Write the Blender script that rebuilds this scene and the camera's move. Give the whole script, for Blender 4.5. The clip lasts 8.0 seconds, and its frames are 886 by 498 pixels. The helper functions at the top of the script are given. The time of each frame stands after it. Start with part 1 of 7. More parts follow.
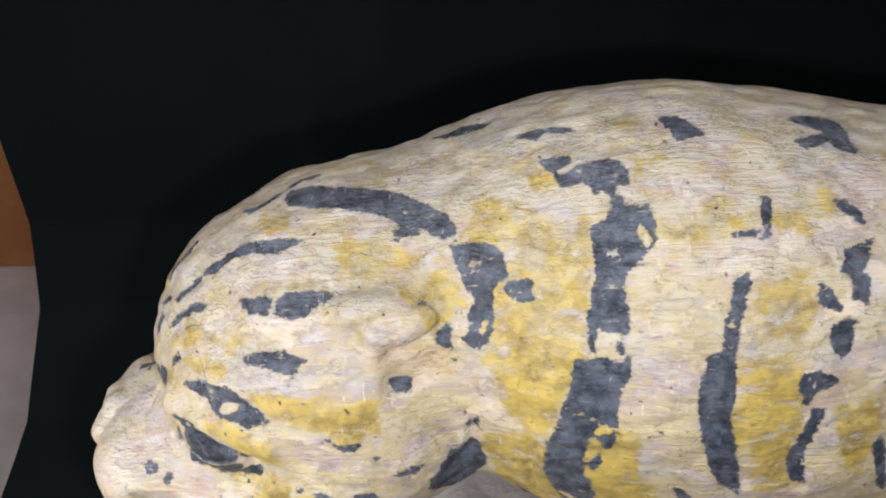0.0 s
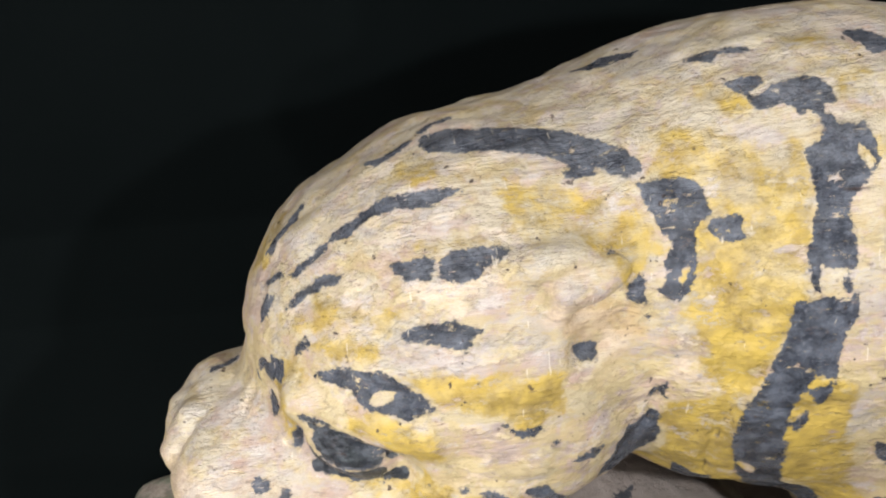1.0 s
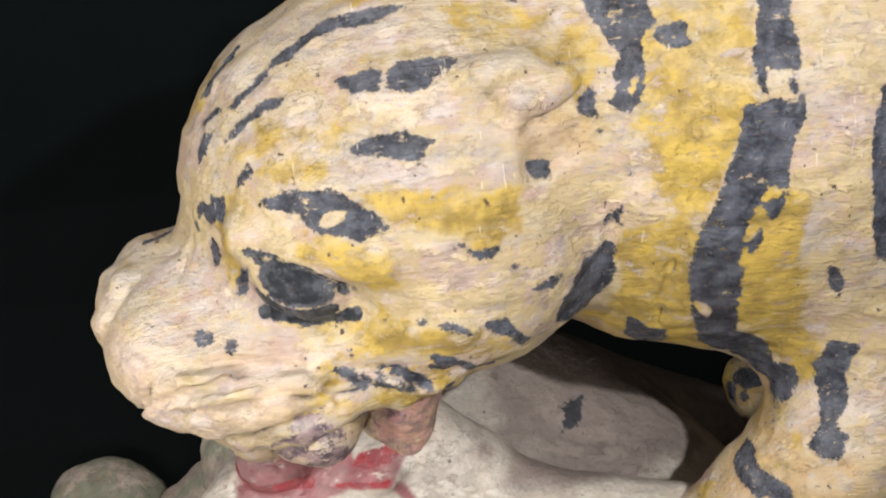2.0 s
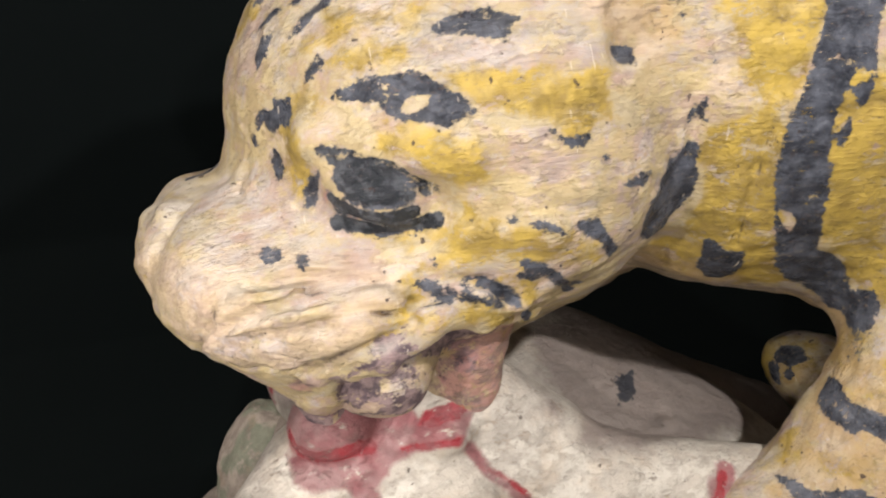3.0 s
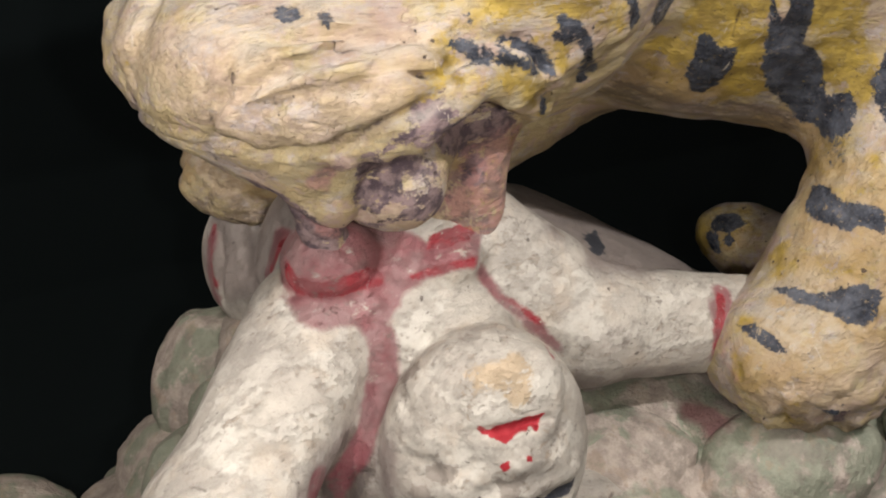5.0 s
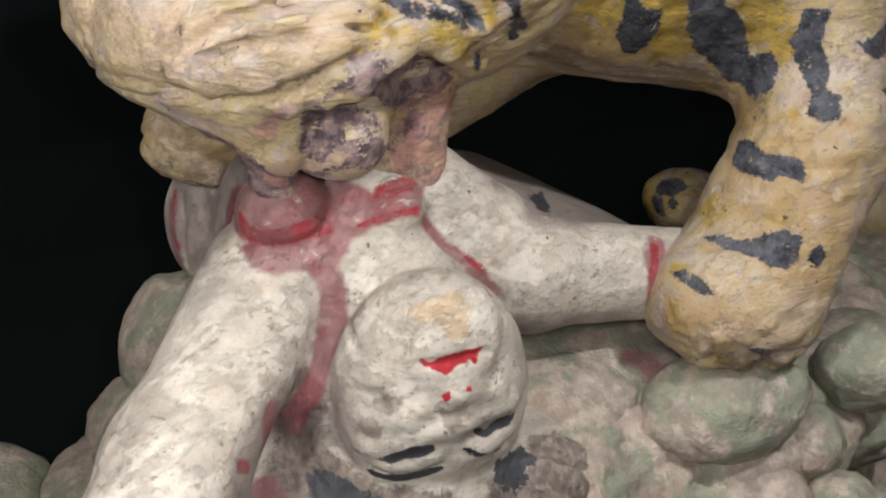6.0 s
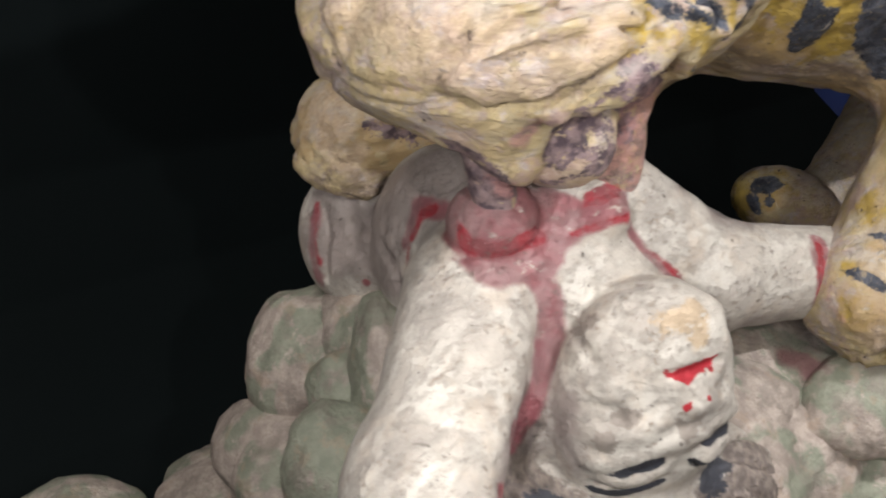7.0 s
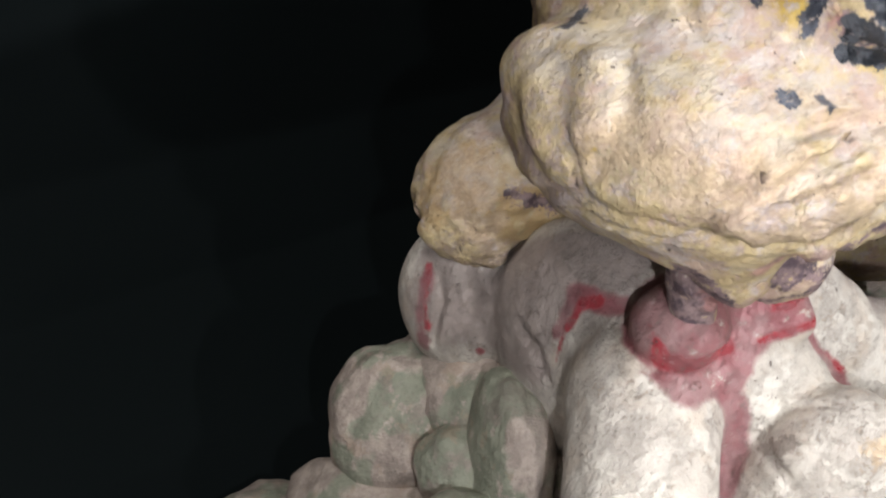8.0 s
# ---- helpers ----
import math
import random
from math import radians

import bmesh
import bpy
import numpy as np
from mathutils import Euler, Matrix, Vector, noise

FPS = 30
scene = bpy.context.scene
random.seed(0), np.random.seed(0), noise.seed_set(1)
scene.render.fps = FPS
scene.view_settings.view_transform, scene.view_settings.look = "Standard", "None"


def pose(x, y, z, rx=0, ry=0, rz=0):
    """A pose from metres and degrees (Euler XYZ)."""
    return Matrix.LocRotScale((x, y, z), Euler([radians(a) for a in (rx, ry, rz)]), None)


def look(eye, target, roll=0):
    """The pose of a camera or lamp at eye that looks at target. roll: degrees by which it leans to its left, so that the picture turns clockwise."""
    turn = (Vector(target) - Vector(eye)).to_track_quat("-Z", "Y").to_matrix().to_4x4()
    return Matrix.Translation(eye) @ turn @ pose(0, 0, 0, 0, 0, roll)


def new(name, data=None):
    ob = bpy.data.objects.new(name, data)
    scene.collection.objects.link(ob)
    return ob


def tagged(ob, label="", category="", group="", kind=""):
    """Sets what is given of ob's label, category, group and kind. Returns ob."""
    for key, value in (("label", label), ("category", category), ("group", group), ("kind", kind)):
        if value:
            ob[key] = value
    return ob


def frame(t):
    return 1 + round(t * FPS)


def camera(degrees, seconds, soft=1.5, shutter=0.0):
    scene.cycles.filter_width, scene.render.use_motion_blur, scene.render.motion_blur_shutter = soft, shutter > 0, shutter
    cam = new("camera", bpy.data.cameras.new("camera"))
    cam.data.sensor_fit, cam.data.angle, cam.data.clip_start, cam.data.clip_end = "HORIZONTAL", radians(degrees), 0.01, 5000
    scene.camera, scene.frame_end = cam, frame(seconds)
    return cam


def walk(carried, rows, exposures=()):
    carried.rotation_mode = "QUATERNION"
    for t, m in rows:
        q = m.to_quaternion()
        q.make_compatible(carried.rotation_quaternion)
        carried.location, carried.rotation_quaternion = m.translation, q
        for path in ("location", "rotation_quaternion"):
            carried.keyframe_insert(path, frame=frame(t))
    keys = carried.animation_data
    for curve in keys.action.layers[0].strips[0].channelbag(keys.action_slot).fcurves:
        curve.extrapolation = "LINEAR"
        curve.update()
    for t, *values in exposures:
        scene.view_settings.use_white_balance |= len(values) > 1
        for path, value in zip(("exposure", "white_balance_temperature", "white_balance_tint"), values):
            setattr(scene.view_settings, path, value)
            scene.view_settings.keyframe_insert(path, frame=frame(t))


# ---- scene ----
# camera and walk
cam = camera(49.5, 8.0, 2.0, 0.2)
METRES, EYE, TILT, LEAN, TURN = 0.84, 0.74, -39.0, 2.0, 0.0
ROWS = [
    (0, 0, 0, 0, -0, -0, 0),
    (0.5, -0.0891, 0.0404, -0.0016, -4.49, -0.42, 1.49),
    (1, -0.164, 0.0958, -0.0298, -9.94, 0.96, 3.85),
    (1.5, -0.1934, 0.1152, -0.0548, -14.37, 1.67, 6.13),
    (1.7, -0.1824, 0.107, -0.0981, -14.45, 2.5, 6.26),
    (2.8, -0.2303, 0.1694, -0.2174, -17.44, 10.93, 9.79),
    (3, -0.245, 0.1892, -0.2192, -17.95, 10.97, 10.51),
    (3.5, -0.269, 0.2305, -0.2288, -21.58, 10.88, 13.14),
    (4, -0.2886, 0.2611, -0.2718, -25.12, 11.54, 15.47),
    (4.5, -0.3129, 0.2755, -0.2778, -27.17, 11.89, 17.32),
    (4.7, -0.3244, 0.2859, -0.2848, -27.84, 11.29, 17.3),
    (5.8, -0.3237, 0.2673, -0.3161, -28.32, 10.07, 17.93),
    (6, -0.3304, 0.2622, -0.3255, -29.2, 10.09, 18.55),
    (6.2, -0.3417, 0.2659, -0.3439, -29.82, 11.57, 19.69),
    (6.5, -0.362, 0.2785, -0.3346, -30.63, 10.47, 19.92),
    (7, -0.4343, 0.3429, -0.2714, -33.69, 8.71, 21.24),
    (7.5, -0.465, 0.418, -0.2105, -37.97, 5.26, 22.18),
    (8, -0.4781, 0.4242, -0.1537, -39.56, 2.6, 20.18),
]
EXPOSURES = [(0.0, 0.20, 5850, 12), (1.0, 0.28, 6300, 11), (1.7, 0.24, 6500, 13), (3.0, 0.20, 6800, 15), (4.5, 0.08, 6800, 15), (5.8, -0.04, 6550, 13), (6.5, 0.08, 6500, 15), (7.2, 0.24, 6300, 14), (8.0, 0.36, 6200, 14)]
walk(cam, [(t, pose(0, 0, EYE, TILT, LEAN, TURN) @ pose(METRES * x, METRES * y, METRES * z, 90 + pitch, roll, yaw)) for t, x, y, z, yaw, pitch, roll in ROWS], EXPOSURES)

# light: a dim room and a torch carried beside the viewer, as three fixed lamps
world = bpy.data.worlds.new("room")
scene.world = world
world.use_nodes = True
world.node_tree.nodes["Background"].inputs[0].default_value = (0.80, 0.90, 1.0, 1)
world.node_tree.nodes["Background"].inputs[1].default_value = 0.06


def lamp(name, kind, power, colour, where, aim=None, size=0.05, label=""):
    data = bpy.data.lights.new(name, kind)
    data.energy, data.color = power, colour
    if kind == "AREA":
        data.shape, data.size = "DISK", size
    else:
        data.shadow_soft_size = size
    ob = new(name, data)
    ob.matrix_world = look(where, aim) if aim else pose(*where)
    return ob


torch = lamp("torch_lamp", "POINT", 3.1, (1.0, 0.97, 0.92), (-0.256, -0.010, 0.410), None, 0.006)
# added lamps: the torch's brightness at the start and end of the walk
added_torch_start = lamp("added_torch_start_lamp", "POINT", 9.6, (0.99, 0.98, 0.97), (0.035, -0.03, 0.715), None, 0.010)
added_torch_end = lamp("added_torch_end_lamp", "POINT", 3.6, (1.0, 0.985, 0.97), (-0.432, 0.108, 0.402), None, 0.006)
# room light, its source unseen; set to the left to reach the far shoulder
ceiling_lamp = lamp("ceiling_lamp", "AREA", 17.0, (1.0, 0.95, 0.88), (-1.05, 0.15, 2.2), (0.0, 0.4, 0.3), 0.9)
# ---- carving: soft unions of rounded forms, turned into one skin ----
def turn(rx, ry, rz):
    return np.array(Euler([radians(a) for a in (rx, ry, rz)]).to_matrix())


def egg(c, r, rot=(0, 0, 0)):
    """An ellipsoid."""
    c, r, m = np.array(c), np.array(r), turn(*rot)
    reach = np.abs(m) @ r

    def f(p):
        q = (p - c) @ m
        k0 = np.sqrt(((q / r) ** 2).sum(-1))
        k1 = np.sqrt(((q / r**2) ** 2).sum(-1)) + 1e-9
        return k0 * (k0 - 1) / k1

    return f, c - reach, c + reach


def limb(a, b, ra, rb):
    """A round tapered limb."""
    a, b = np.array(a), np.array(b)
    big = max(ra, rb)

    def f(p):
        ab = b - a
        h = np.clip(((p - a) @ ab) / (ab @ ab), 0, 1)[..., None]
        d = p - (a + h * ab)
        return np.sqrt((d**2).sum(-1)) - (ra + (rb - ra) * h[..., 0])

    return f, np.minimum(a, b) - big, np.maximum(a, b) + big


def mix_in(v, d, k, cut):
    if cut:
        h = np.maximum(k - np.abs(v + d), 0) / k
        return np.maximum(v, -d) + h * h * k / 4
    h = np.maximum(k - np.abs(v - d), 0) / k
    return np.minimum(v, d) - h * h * k / 4


class Carving:
    def __init__(self):
        self.forms = []

    def add(self, form, k=0.015):
        self.forms.append((form, k, False))

    def cut(self, form, k=0.006):
        self.forms.append((form, k, True))

    def at(self, p):
        v = np.full(p.shape[:-1], 0.05)
        for (f, lo, hi), k, cut in self.forms:
            near = ((p > lo - k - 0.012) & (p < hi + k + 0.012)).all(-1)
            if near.any():
                v[near] = mix_in(v[near], f(p[near]), k, cut)
        return v

    def skin(self, step):
        """Vertices and quads of the surface, by surface nets."""
        lo = np.min([f[1] for f, k, c in self.forms if not c], 0) - 3 * step
        hi = np.max([f[2] for f, k, c in self.forms if not c], 0) + 3 * step
        n = np.ceil((hi - lo) / step).astype(int) + 1
        axes = [lo[i] + step * np.arange(n[i]) for i in range(3)]
        v = np.full(n, 0.05, dtype=np.float32)
        for (f, a, b), k, cut in self.forms:
            pad = k + 3 * step
            i0 = np.clip(np.floor((a - pad - lo) / step).astype(int), 0, n - 1)
            i1 = np.clip(np.ceil((b + pad - lo) / step).astype(int) + 1, 1, n)
            sub = tuple(slice(s, e) for s, e in zip(i0, i1))
            if any(s >= e for s, e in zip(i0, i1)):
                continue
            p = np.stack(np.meshgrid(*[axes[i][sub[i]] for i in range(3)], indexing="ij"), -1)
            v[sub] = mix_in(v[sub], f(p), k, cut)
        inside = v < 0
        corners = [(i, j, l) for i in (0, 1) for j in (0, 1) for l in (0, 1)]
        m = n - 1
        count = sum(inside[i:i + m[0], j:j + m[1], l:l + m[2]].astype(np.int8) for i, j, l in corners)
        cells = np.argwhere((count > 0) & (count < 8))
        ident = np.full(m, -1, dtype=np.int64)
        ident[tuple(cells.T)] = np.arange(len(cells))
        total, weight = np.zeros((len(cells), 3)), np.zeros(len(cells))
        for a in corners:
            for ax in range(3):
                if a[ax]:
                    continue
                b = list(a)
                b[ax] = 1
                va = v[tuple((cells + a).T)]
                vb = v[tuple((cells + b).T)]
                cross = (va < 0) != (vb < 0)
                t = np.where(cross, va / np.where(cross, va - vb, 1), 0)
                pt = np.array(a, float)[None] + np.eye(3)[ax][None] * t[:, None]
                total += pt * cross[:, None]
                weight += cross
        verts = lo + step * (cells + total / weight[:, None])
        faces = []
        for ax in range(3):
            u, w = (ax + 1) % 3, (ax + 2) % 3
            sa = [slice(0, None)] * 3
            sb = [slice(0, None)] * 3
            sa[ax], sb[ax] = slice(0, -1), slice(1, None)
            ina, inb = inside[tuple(sa)], inside[tuple(sb)]
            e = np.argwhere(ina != inb)
            e = e[(e[:, u] > 0) & (e[:, w] > 0) & (e[:, u] < m[u]) & (e[:, w] < m[w])]
            flip = ina[tuple(e.T)]
            du, dw = np.eye(3, dtype=int)[u], np.eye(3, dtype=int)[w]
            quad = np.stack([ident[tuple((e - s * du - t * dw).T)] for s, t in ((1, 1), (0, 1), (0, 0), (1, 0))], 1)
            quad[~flip] = quad[~flip][:, ::-1]
            faces.append(quad)
        faces = np.concatenate(faces)
        faces = faces[(faces >= 0).all(1)]
        return verts, faces


def value_noise(p, size, seed=0):
    """Smooth noise between -1 and 1, with lumps of the given size."""
    q = p / size + seed * 17.3
    i = np.floor(q).astype(np.int64)
    f = q - i
    f = f * f * (3 - 2 * f)
    out = 0
    for c in ((a, b, d) for a in (0, 1) for b in (0, 1) for d in (0, 1)):
        g = i + np.array(c)
        h = (g[..., 0] * 374761393 + g[..., 1] * 668265263 + g[..., 2] * 2147483647 + seed * 974711) & 0xFFFFFFFF
        h = ((h ^ (h >> 13)) * 1274126177) & 0xFFFFFFFF
        h = (h ^ (h >> 16)) & 0xFFFF
        w = np.prod(np.where(np.array(c) == 1, f, 1 - f), -1)
        out = out + w * (h / 32767.5 - 1)
    return out


def polyline(p, pts):
    """Distance from each point of p to a line through pts, and how far along it that lies."""
    best = np.full(len(p), 9.0)
    for a, b in zip(pts[:-1], pts[1:]):
        a, b = np.array(a), np.array(b)
        h = np.clip(((p - a) @ (b - a)) / ((b - a) @ (b - a) + 1e-12), 0, 1)[:, None]
        best = np.minimum(best, np.sqrt(((p - a - h * (b - a)) ** 2).sum(-1)))
    return best


def outline_field(p, pts):
    """Signed distance to a flat outline laid on the surface."""
    c = pts.mean(0)
    axes = np.linalg.svd(pts - c)[2]
    q, o = (p - c) @ axes.T, (pts - c) @ axes[:2].T
    best, inside = np.full(len(p), 9.0), np.zeros(len(p), bool)
    for a, b in zip(o, np.roll(o, -1, 0)):
        e, w = b - a, q[:, :2] - a
        h = np.clip((w @ e) / (e @ e + 1e-12), 0, 1)[:, None]
        best = np.minimum(best, np.sqrt(((w - h * e) ** 2).sum(-1)))
        cross = ((a[1] > q[:, 1]) != (b[1] > q[:, 1])) & (q[:, 0] < (b[0] - a[0]) * (q[:, 1] - a[1]) / (b[1] - a[1] + 1e-15) + a[0])
        inside ^= cross
    deep = 0.012 + 1.2 * np.abs((pts - c) @ axes[2]).max()
    return np.maximum(np.where(inside, -best, best), np.abs(q[:, 2]) - deep)


def strokes_field(p, strokes):
    """Signed distance to the nearest mark: (half width in mm or None for an outline, points...)."""
    v = np.full(len(p), 0.03)
    for half, *pts in strokes:
        pts = np.array(pts)
        lo, hi = pts.min(0) - 0.04, pts.max(0) + 0.04
        near = ((p > lo) & (p < hi)).all(1)
        if near.any():
            if half is None:
                d = outline_field(p[near], pts)
            else:
                d = polyline(p[near], pts if len(pts) > 1 else np.repeat(pts, 2, 0)) - half / 1000
            v[near] = np.minimum(v[near], d)
    return v


def skin_mesh(name, carving, step, material, rough=0.0, layers=(), seed=0, wrinkles=()):
    verts, faces = carving.skin(step)
    # pull onto the exact surface
    for _ in range(1):
        h = step * 0.25
        g = np.stack([carving.at(verts + h * e) - carving.at(verts - h * e) for e in np.eye(3)], 1) / (2 * h)
        d = carving.at(verts)
        verts = verts - np.clip(d, -step, step)[:, None] * g / np.maximum((g * g).sum(1), 0.25)[:, None]
    g /= np.linalg.norm(g, axis=1)[:, None] + 1e-9
    if rough:
        verts = verts + g * (rough * (0.65 * value_noise(verts, 0.022, seed) + 0.35 * value_noise(verts, 0.008, seed + 3) + 0.45 * value_noise(verts * np.array((0.3, 1.0, 1.0)), 0.006, seed + 7)))[:, None]
    for centre, reach, deep in wrinkles:
        w = np.clip(1.3 * (1 - np.sqrt((((verts - np.array(centre)) / np.array(reach)) ** 2).sum(1))), 0, 1)
        fold = np.abs(value_noise(verts * np.array((0.45, 1.0, 1.0)), 0.0075, seed + 11)) + 0.6 * np.abs(value_noise(verts * np.array((0.4, 1, 1)), 0.0035, seed + 13))
        verts = verts - g * (w * deep * (1 - 1.6 * fold))[:, None]
    me = bpy.data.meshes.new(name)
    me.from_pydata(verts.tolist(), [], faces.tolist())
    me.polygons.foreach_set("use_smooth", [True] * len(me.polygons))
    for key, strokes in layers:
        att = me.attributes.new(key, "FLOAT", "POINT")
        att.data.foreach_set("value", strokes_field(verts, strokes).astype(np.float32))
    me.materials.append(material)
    return new(name, me)
# ---- materials ----
class Nodes:
    """A short hand for node trees."""

    def __init__(self, name):
        self.mat = bpy.data.materials.new(name)
        self.mat.use_nodes = True
        self.t = self.mat.node_tree
        self.out = self.t.nodes["Principled BSDF"]
        self.pos = self.t.nodes.new("ShaderNodeTexCoord").outputs["Object"]

    def put(self, socket, value):
        if isinstance(value, bpy.types.NodeSocket):
            self.t.links.new(value, socket)
        elif isinstance(value, tuple) and len(value) == 3 and socket.type == "RGBA":
            socket.default_value = (*value, 1)
        else:
            socket.default_value = value

    def math(self, op, a, b=0.0, c=0.0, clamp=False):
        n = self.t.nodes.new("ShaderNodeMath")
        n.operation, n.use_clamp = op, clamp
        for s, v in zip(n.inputs, (a, b, c)):
            self.put(s, v)
        return n.outputs[0]

    def noise(self, scale, detail=3.0, rough=0.55, stretch=None, shift=0.0):
        co = self.pos
        if stretch or shift:
            mp = self.t.nodes.new("ShaderNodeMapping")
            self.put(mp.inputs["Vector"], self.pos)
            mp.inputs["Scale"].default_value = stretch or (1, 1, 1)
            mp.inputs["Location"].default_value = (shift, shift * 0.7, -shift)
            co = mp.outputs[0]
        n = self.t.nodes.new("ShaderNodeTexNoise")
        self.put(n.inputs["Vector"], co)
        n.inputs["Scale"].default_value = scale
        n.inputs["Detail"].default_value = detail
        n.inputs["Roughness"].default_value = rough
        return n.outputs[0]

    def ramp(self, v, lo, hi):
        n = self.t.nodes.new("ShaderNodeMapRange")
        n.interpolation_type = "SMOOTHSTEP"
        self.put(n.inputs[0], v)
        n.inputs[1].default_value, n.inputs[2].default_value = lo, hi
        return n.outputs[0]

    def mix(self, f, a, b):
        n = self.t.nodes.new("ShaderNodeMix")
        n.data_type = "RGBA"
        self.put(n.inputs[0], f)
        self.put(n.inputs[6], a)
        self.put(n.inputs[7], b)
        return n.outputs[2]

    def attr(self, name):
        n = self.t.nodes.new("ShaderNodeAttribute")
        n.attribute_name = name
        return n.outputs["Fac"]

    def patch(self, name, ragged, wobble, fine, soft=0.0004, chips=None):
        """A painted mark with ragged edges and chipped spots."""
        d = self.attr(name)
        d = self.math("ADD", d, self.math("MULTIPLY", self.math("SUBTRACT", wobble, 0.5), ragged))
        d = self.math("ADD", d, self.math("MULTIPLY", self.math("SUBTRACT", fine, 0.5), ragged * 0.55))
        m = self.ramp(d, soft, -soft)
        if chips is not None:
            m = self.math("MULTIPLY", m, chips)
        return m

    def bump(self, height, strength, distance):
        n = self.t.nodes.new("ShaderNodeBump")
        n.inputs["Strength"].default_value = strength
        n.inputs["Distance"].default_value = distance
        self.put(n.inputs["Height"], height)
        self.t.links.new(n.outputs[0], self.out.inputs["Normal"])

    def finish(self, colour, rough, spec=0.4):
        self.put(self.out.inputs["Base Color"], colour)
        self.put(self.out.inputs["Roughness"], rough)
        self.out.inputs["Specular IOR Level"].default_value = spec
        return self.mat


def make_tiger_paint():
    n = Nodes("tiger_paint")
    mid, fine = n.noise(170, 4, 0.6, None, 3.0), n.noise(620, 3, 0.6, None, 5.0)
    flake, flake2 = n.noise(64, 8, 0.70, (0.5, 1, 1), 13.0), n.noise(95, 7, 0.70, (0.6, 1, 1), 29.0)
    grain = n.noise(1.0, 5, 0.65, (70, 620, 620))
    crack = n.noise(1.0, 3, 0.6, (34, 330, 330), 2.0)
    # worn ground: bare tan, pinkish priming, grey film and pale flakes
    c = n.mix(n.ramp(n.noise(30, 4), 0.38, 0.62), (0.360, 0.258, 0.205), (0.43, 0.322, 0.240))
    pale, grey = n.ramp(flake, 0.500, 0.545), n.ramp(flake2, 0.525, 0.57)
    c = n.mix(n.math("MULTIPLY", pale, 0.85), c, n.mix(mid, (0.48, 0.380, 0.265), (0.59, 0.480, 0.335)))
    c = n.mix(n.math("MULTIPLY", grey, 0.70), c, n.mix(mid, (0.38, 0.34, 0.33), (0.46, 0.41, 0.38)))
    c = n.mix(n.math("MULTIPLY", n.ramp(n.noise(420, 5, 0.75, None, 61.0), 0.52, 0.66), 0.40), c, (0.27, 0.20, 0.16))
    soil = n.math("MULTIPLY", n.ramp(n.noise(17, 7, 0.66, None, 91.0), 0.46, 0.58), n.ramp(n.noise(140, 6, 0.72, (0.4, 1, 1), 92.0), 0.43, 0.53))
    c = n.mix(n.math("MULTIPLY", soil, 0.75), c, n.mix(mid, (0.24, 0.185, 0.165), (0.34, 0.275, 0.245)))
    lines = n.math("MULTIPLY", n.ramp(grain, 0.55, 0.66), n.ramp(n.noise(40, 3, 0.5, None, 71.0), 0.42, 0.60))
    c = n.mix(n.math("MULTIPLY", lines, 0.46), c, (0.22, 0.155, 0.12))
    c = n.mix(n.math("MULTIPLY", n.ramp(grain, 0.44, 0.34), 0.25), c, (0.70, 0.60, 0.48))
    # paler grey on what faces up
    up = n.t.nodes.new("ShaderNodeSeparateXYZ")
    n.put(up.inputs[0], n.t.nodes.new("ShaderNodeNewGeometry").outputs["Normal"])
    top_grey = n.math("MULTIPLY", n.ramp(up.outputs[2], 0.15, 0.95), n.ramp(n.noise(85, 4, 0.65, None, 51.0), 0.34, 0.62))
    # rubbed yellow
    rub = n.math("MULTIPLY", n.ramp(n.noise(46, 6, 0.70, (0.6, 1, 1), 14.0), 0.42, 0.52), n.ramp(mid, 0.32, 0.48))
    c = n.mix(n.math("MULTIPLY", rub, 0.55), c, n.mix(fine, (0.35, 0.275, 0.090), (0.47, 0.385, 0.155)))
    film = n.math("MULTIPLY", n.ramp(n.noise(33, 6, 0.68, (0.7, 1, 1), 15.0), 0.52, 0.60), n.ramp(n.noise(210, 5, 0.7, (0.4, 1, 1), 16.0), 0.40, 0.55))
    c = n.mix(n.math("MULTIPLY", film, 0.55), c, n.mix(mid, (0.28, 0.255, 0.25), (0.38, 0.345, 0.325)))
    yellow = n.patch("ochre", 0.022, n.noise(70, 6, 0.68, None, 6.0), mid, 0.0026, n.ramp(n.noise(110, 8, 0.76, (0.45, 1, 1), 21.0), 0.605, 0.525))
    shade = n.mix(n.ramp(n.noise(80, 5, 0.65, None, 4.0), 0.35, 0.62), (0.25, 0.170, 0.032), (0.45, 0.315, 0.054))
    c = n.mix(n.math("MULTIPLY", yellow, 0.92), c, shade)
    dull = n.patch("dull", 0.024, n.noise(70, 4, 0.6, None, 44.0), mid, 0.0040, n.ramp(n.noise(130, 6, 0.72, None, 27.0), 0.60, 0.52))
    c = n.mix(n.math("MULTIPLY", dull, 0.78), c, n.mix(mid, (0.36, 0.235, 0.09), (0.44, 0.32, 0.17)))
    bare = n.patch("bare", 0.020, n.noise(90, 4, 0.6, None, 40.0), mid, 0.0030, n.ramp(flake2, 0.62, 0.56))
    c = n.mix(n.math("MULTIPLY", bare, 0.62), c, n.mix(n.ramp(grain, 0.36, 0.62), (0.52, 0.405, 0.285), (0.39, 0.295, 0.21)))
    brown = n.patch("brown", 0.024, n.noise(80, 7, 0.7, (0.6, 1, 1), 48.0), mid, 0.0050, n.ramp(n.noise(120, 7, 0.74, (0.5, 1, 1), 49.0), 0.60, 0.48))
    c = n.mix(n.math("MULTIPLY", brown, 0.75), c, n.mix(mid, (0.115, 0.082, 0.050), (0.20, 0.15, 0.105)))
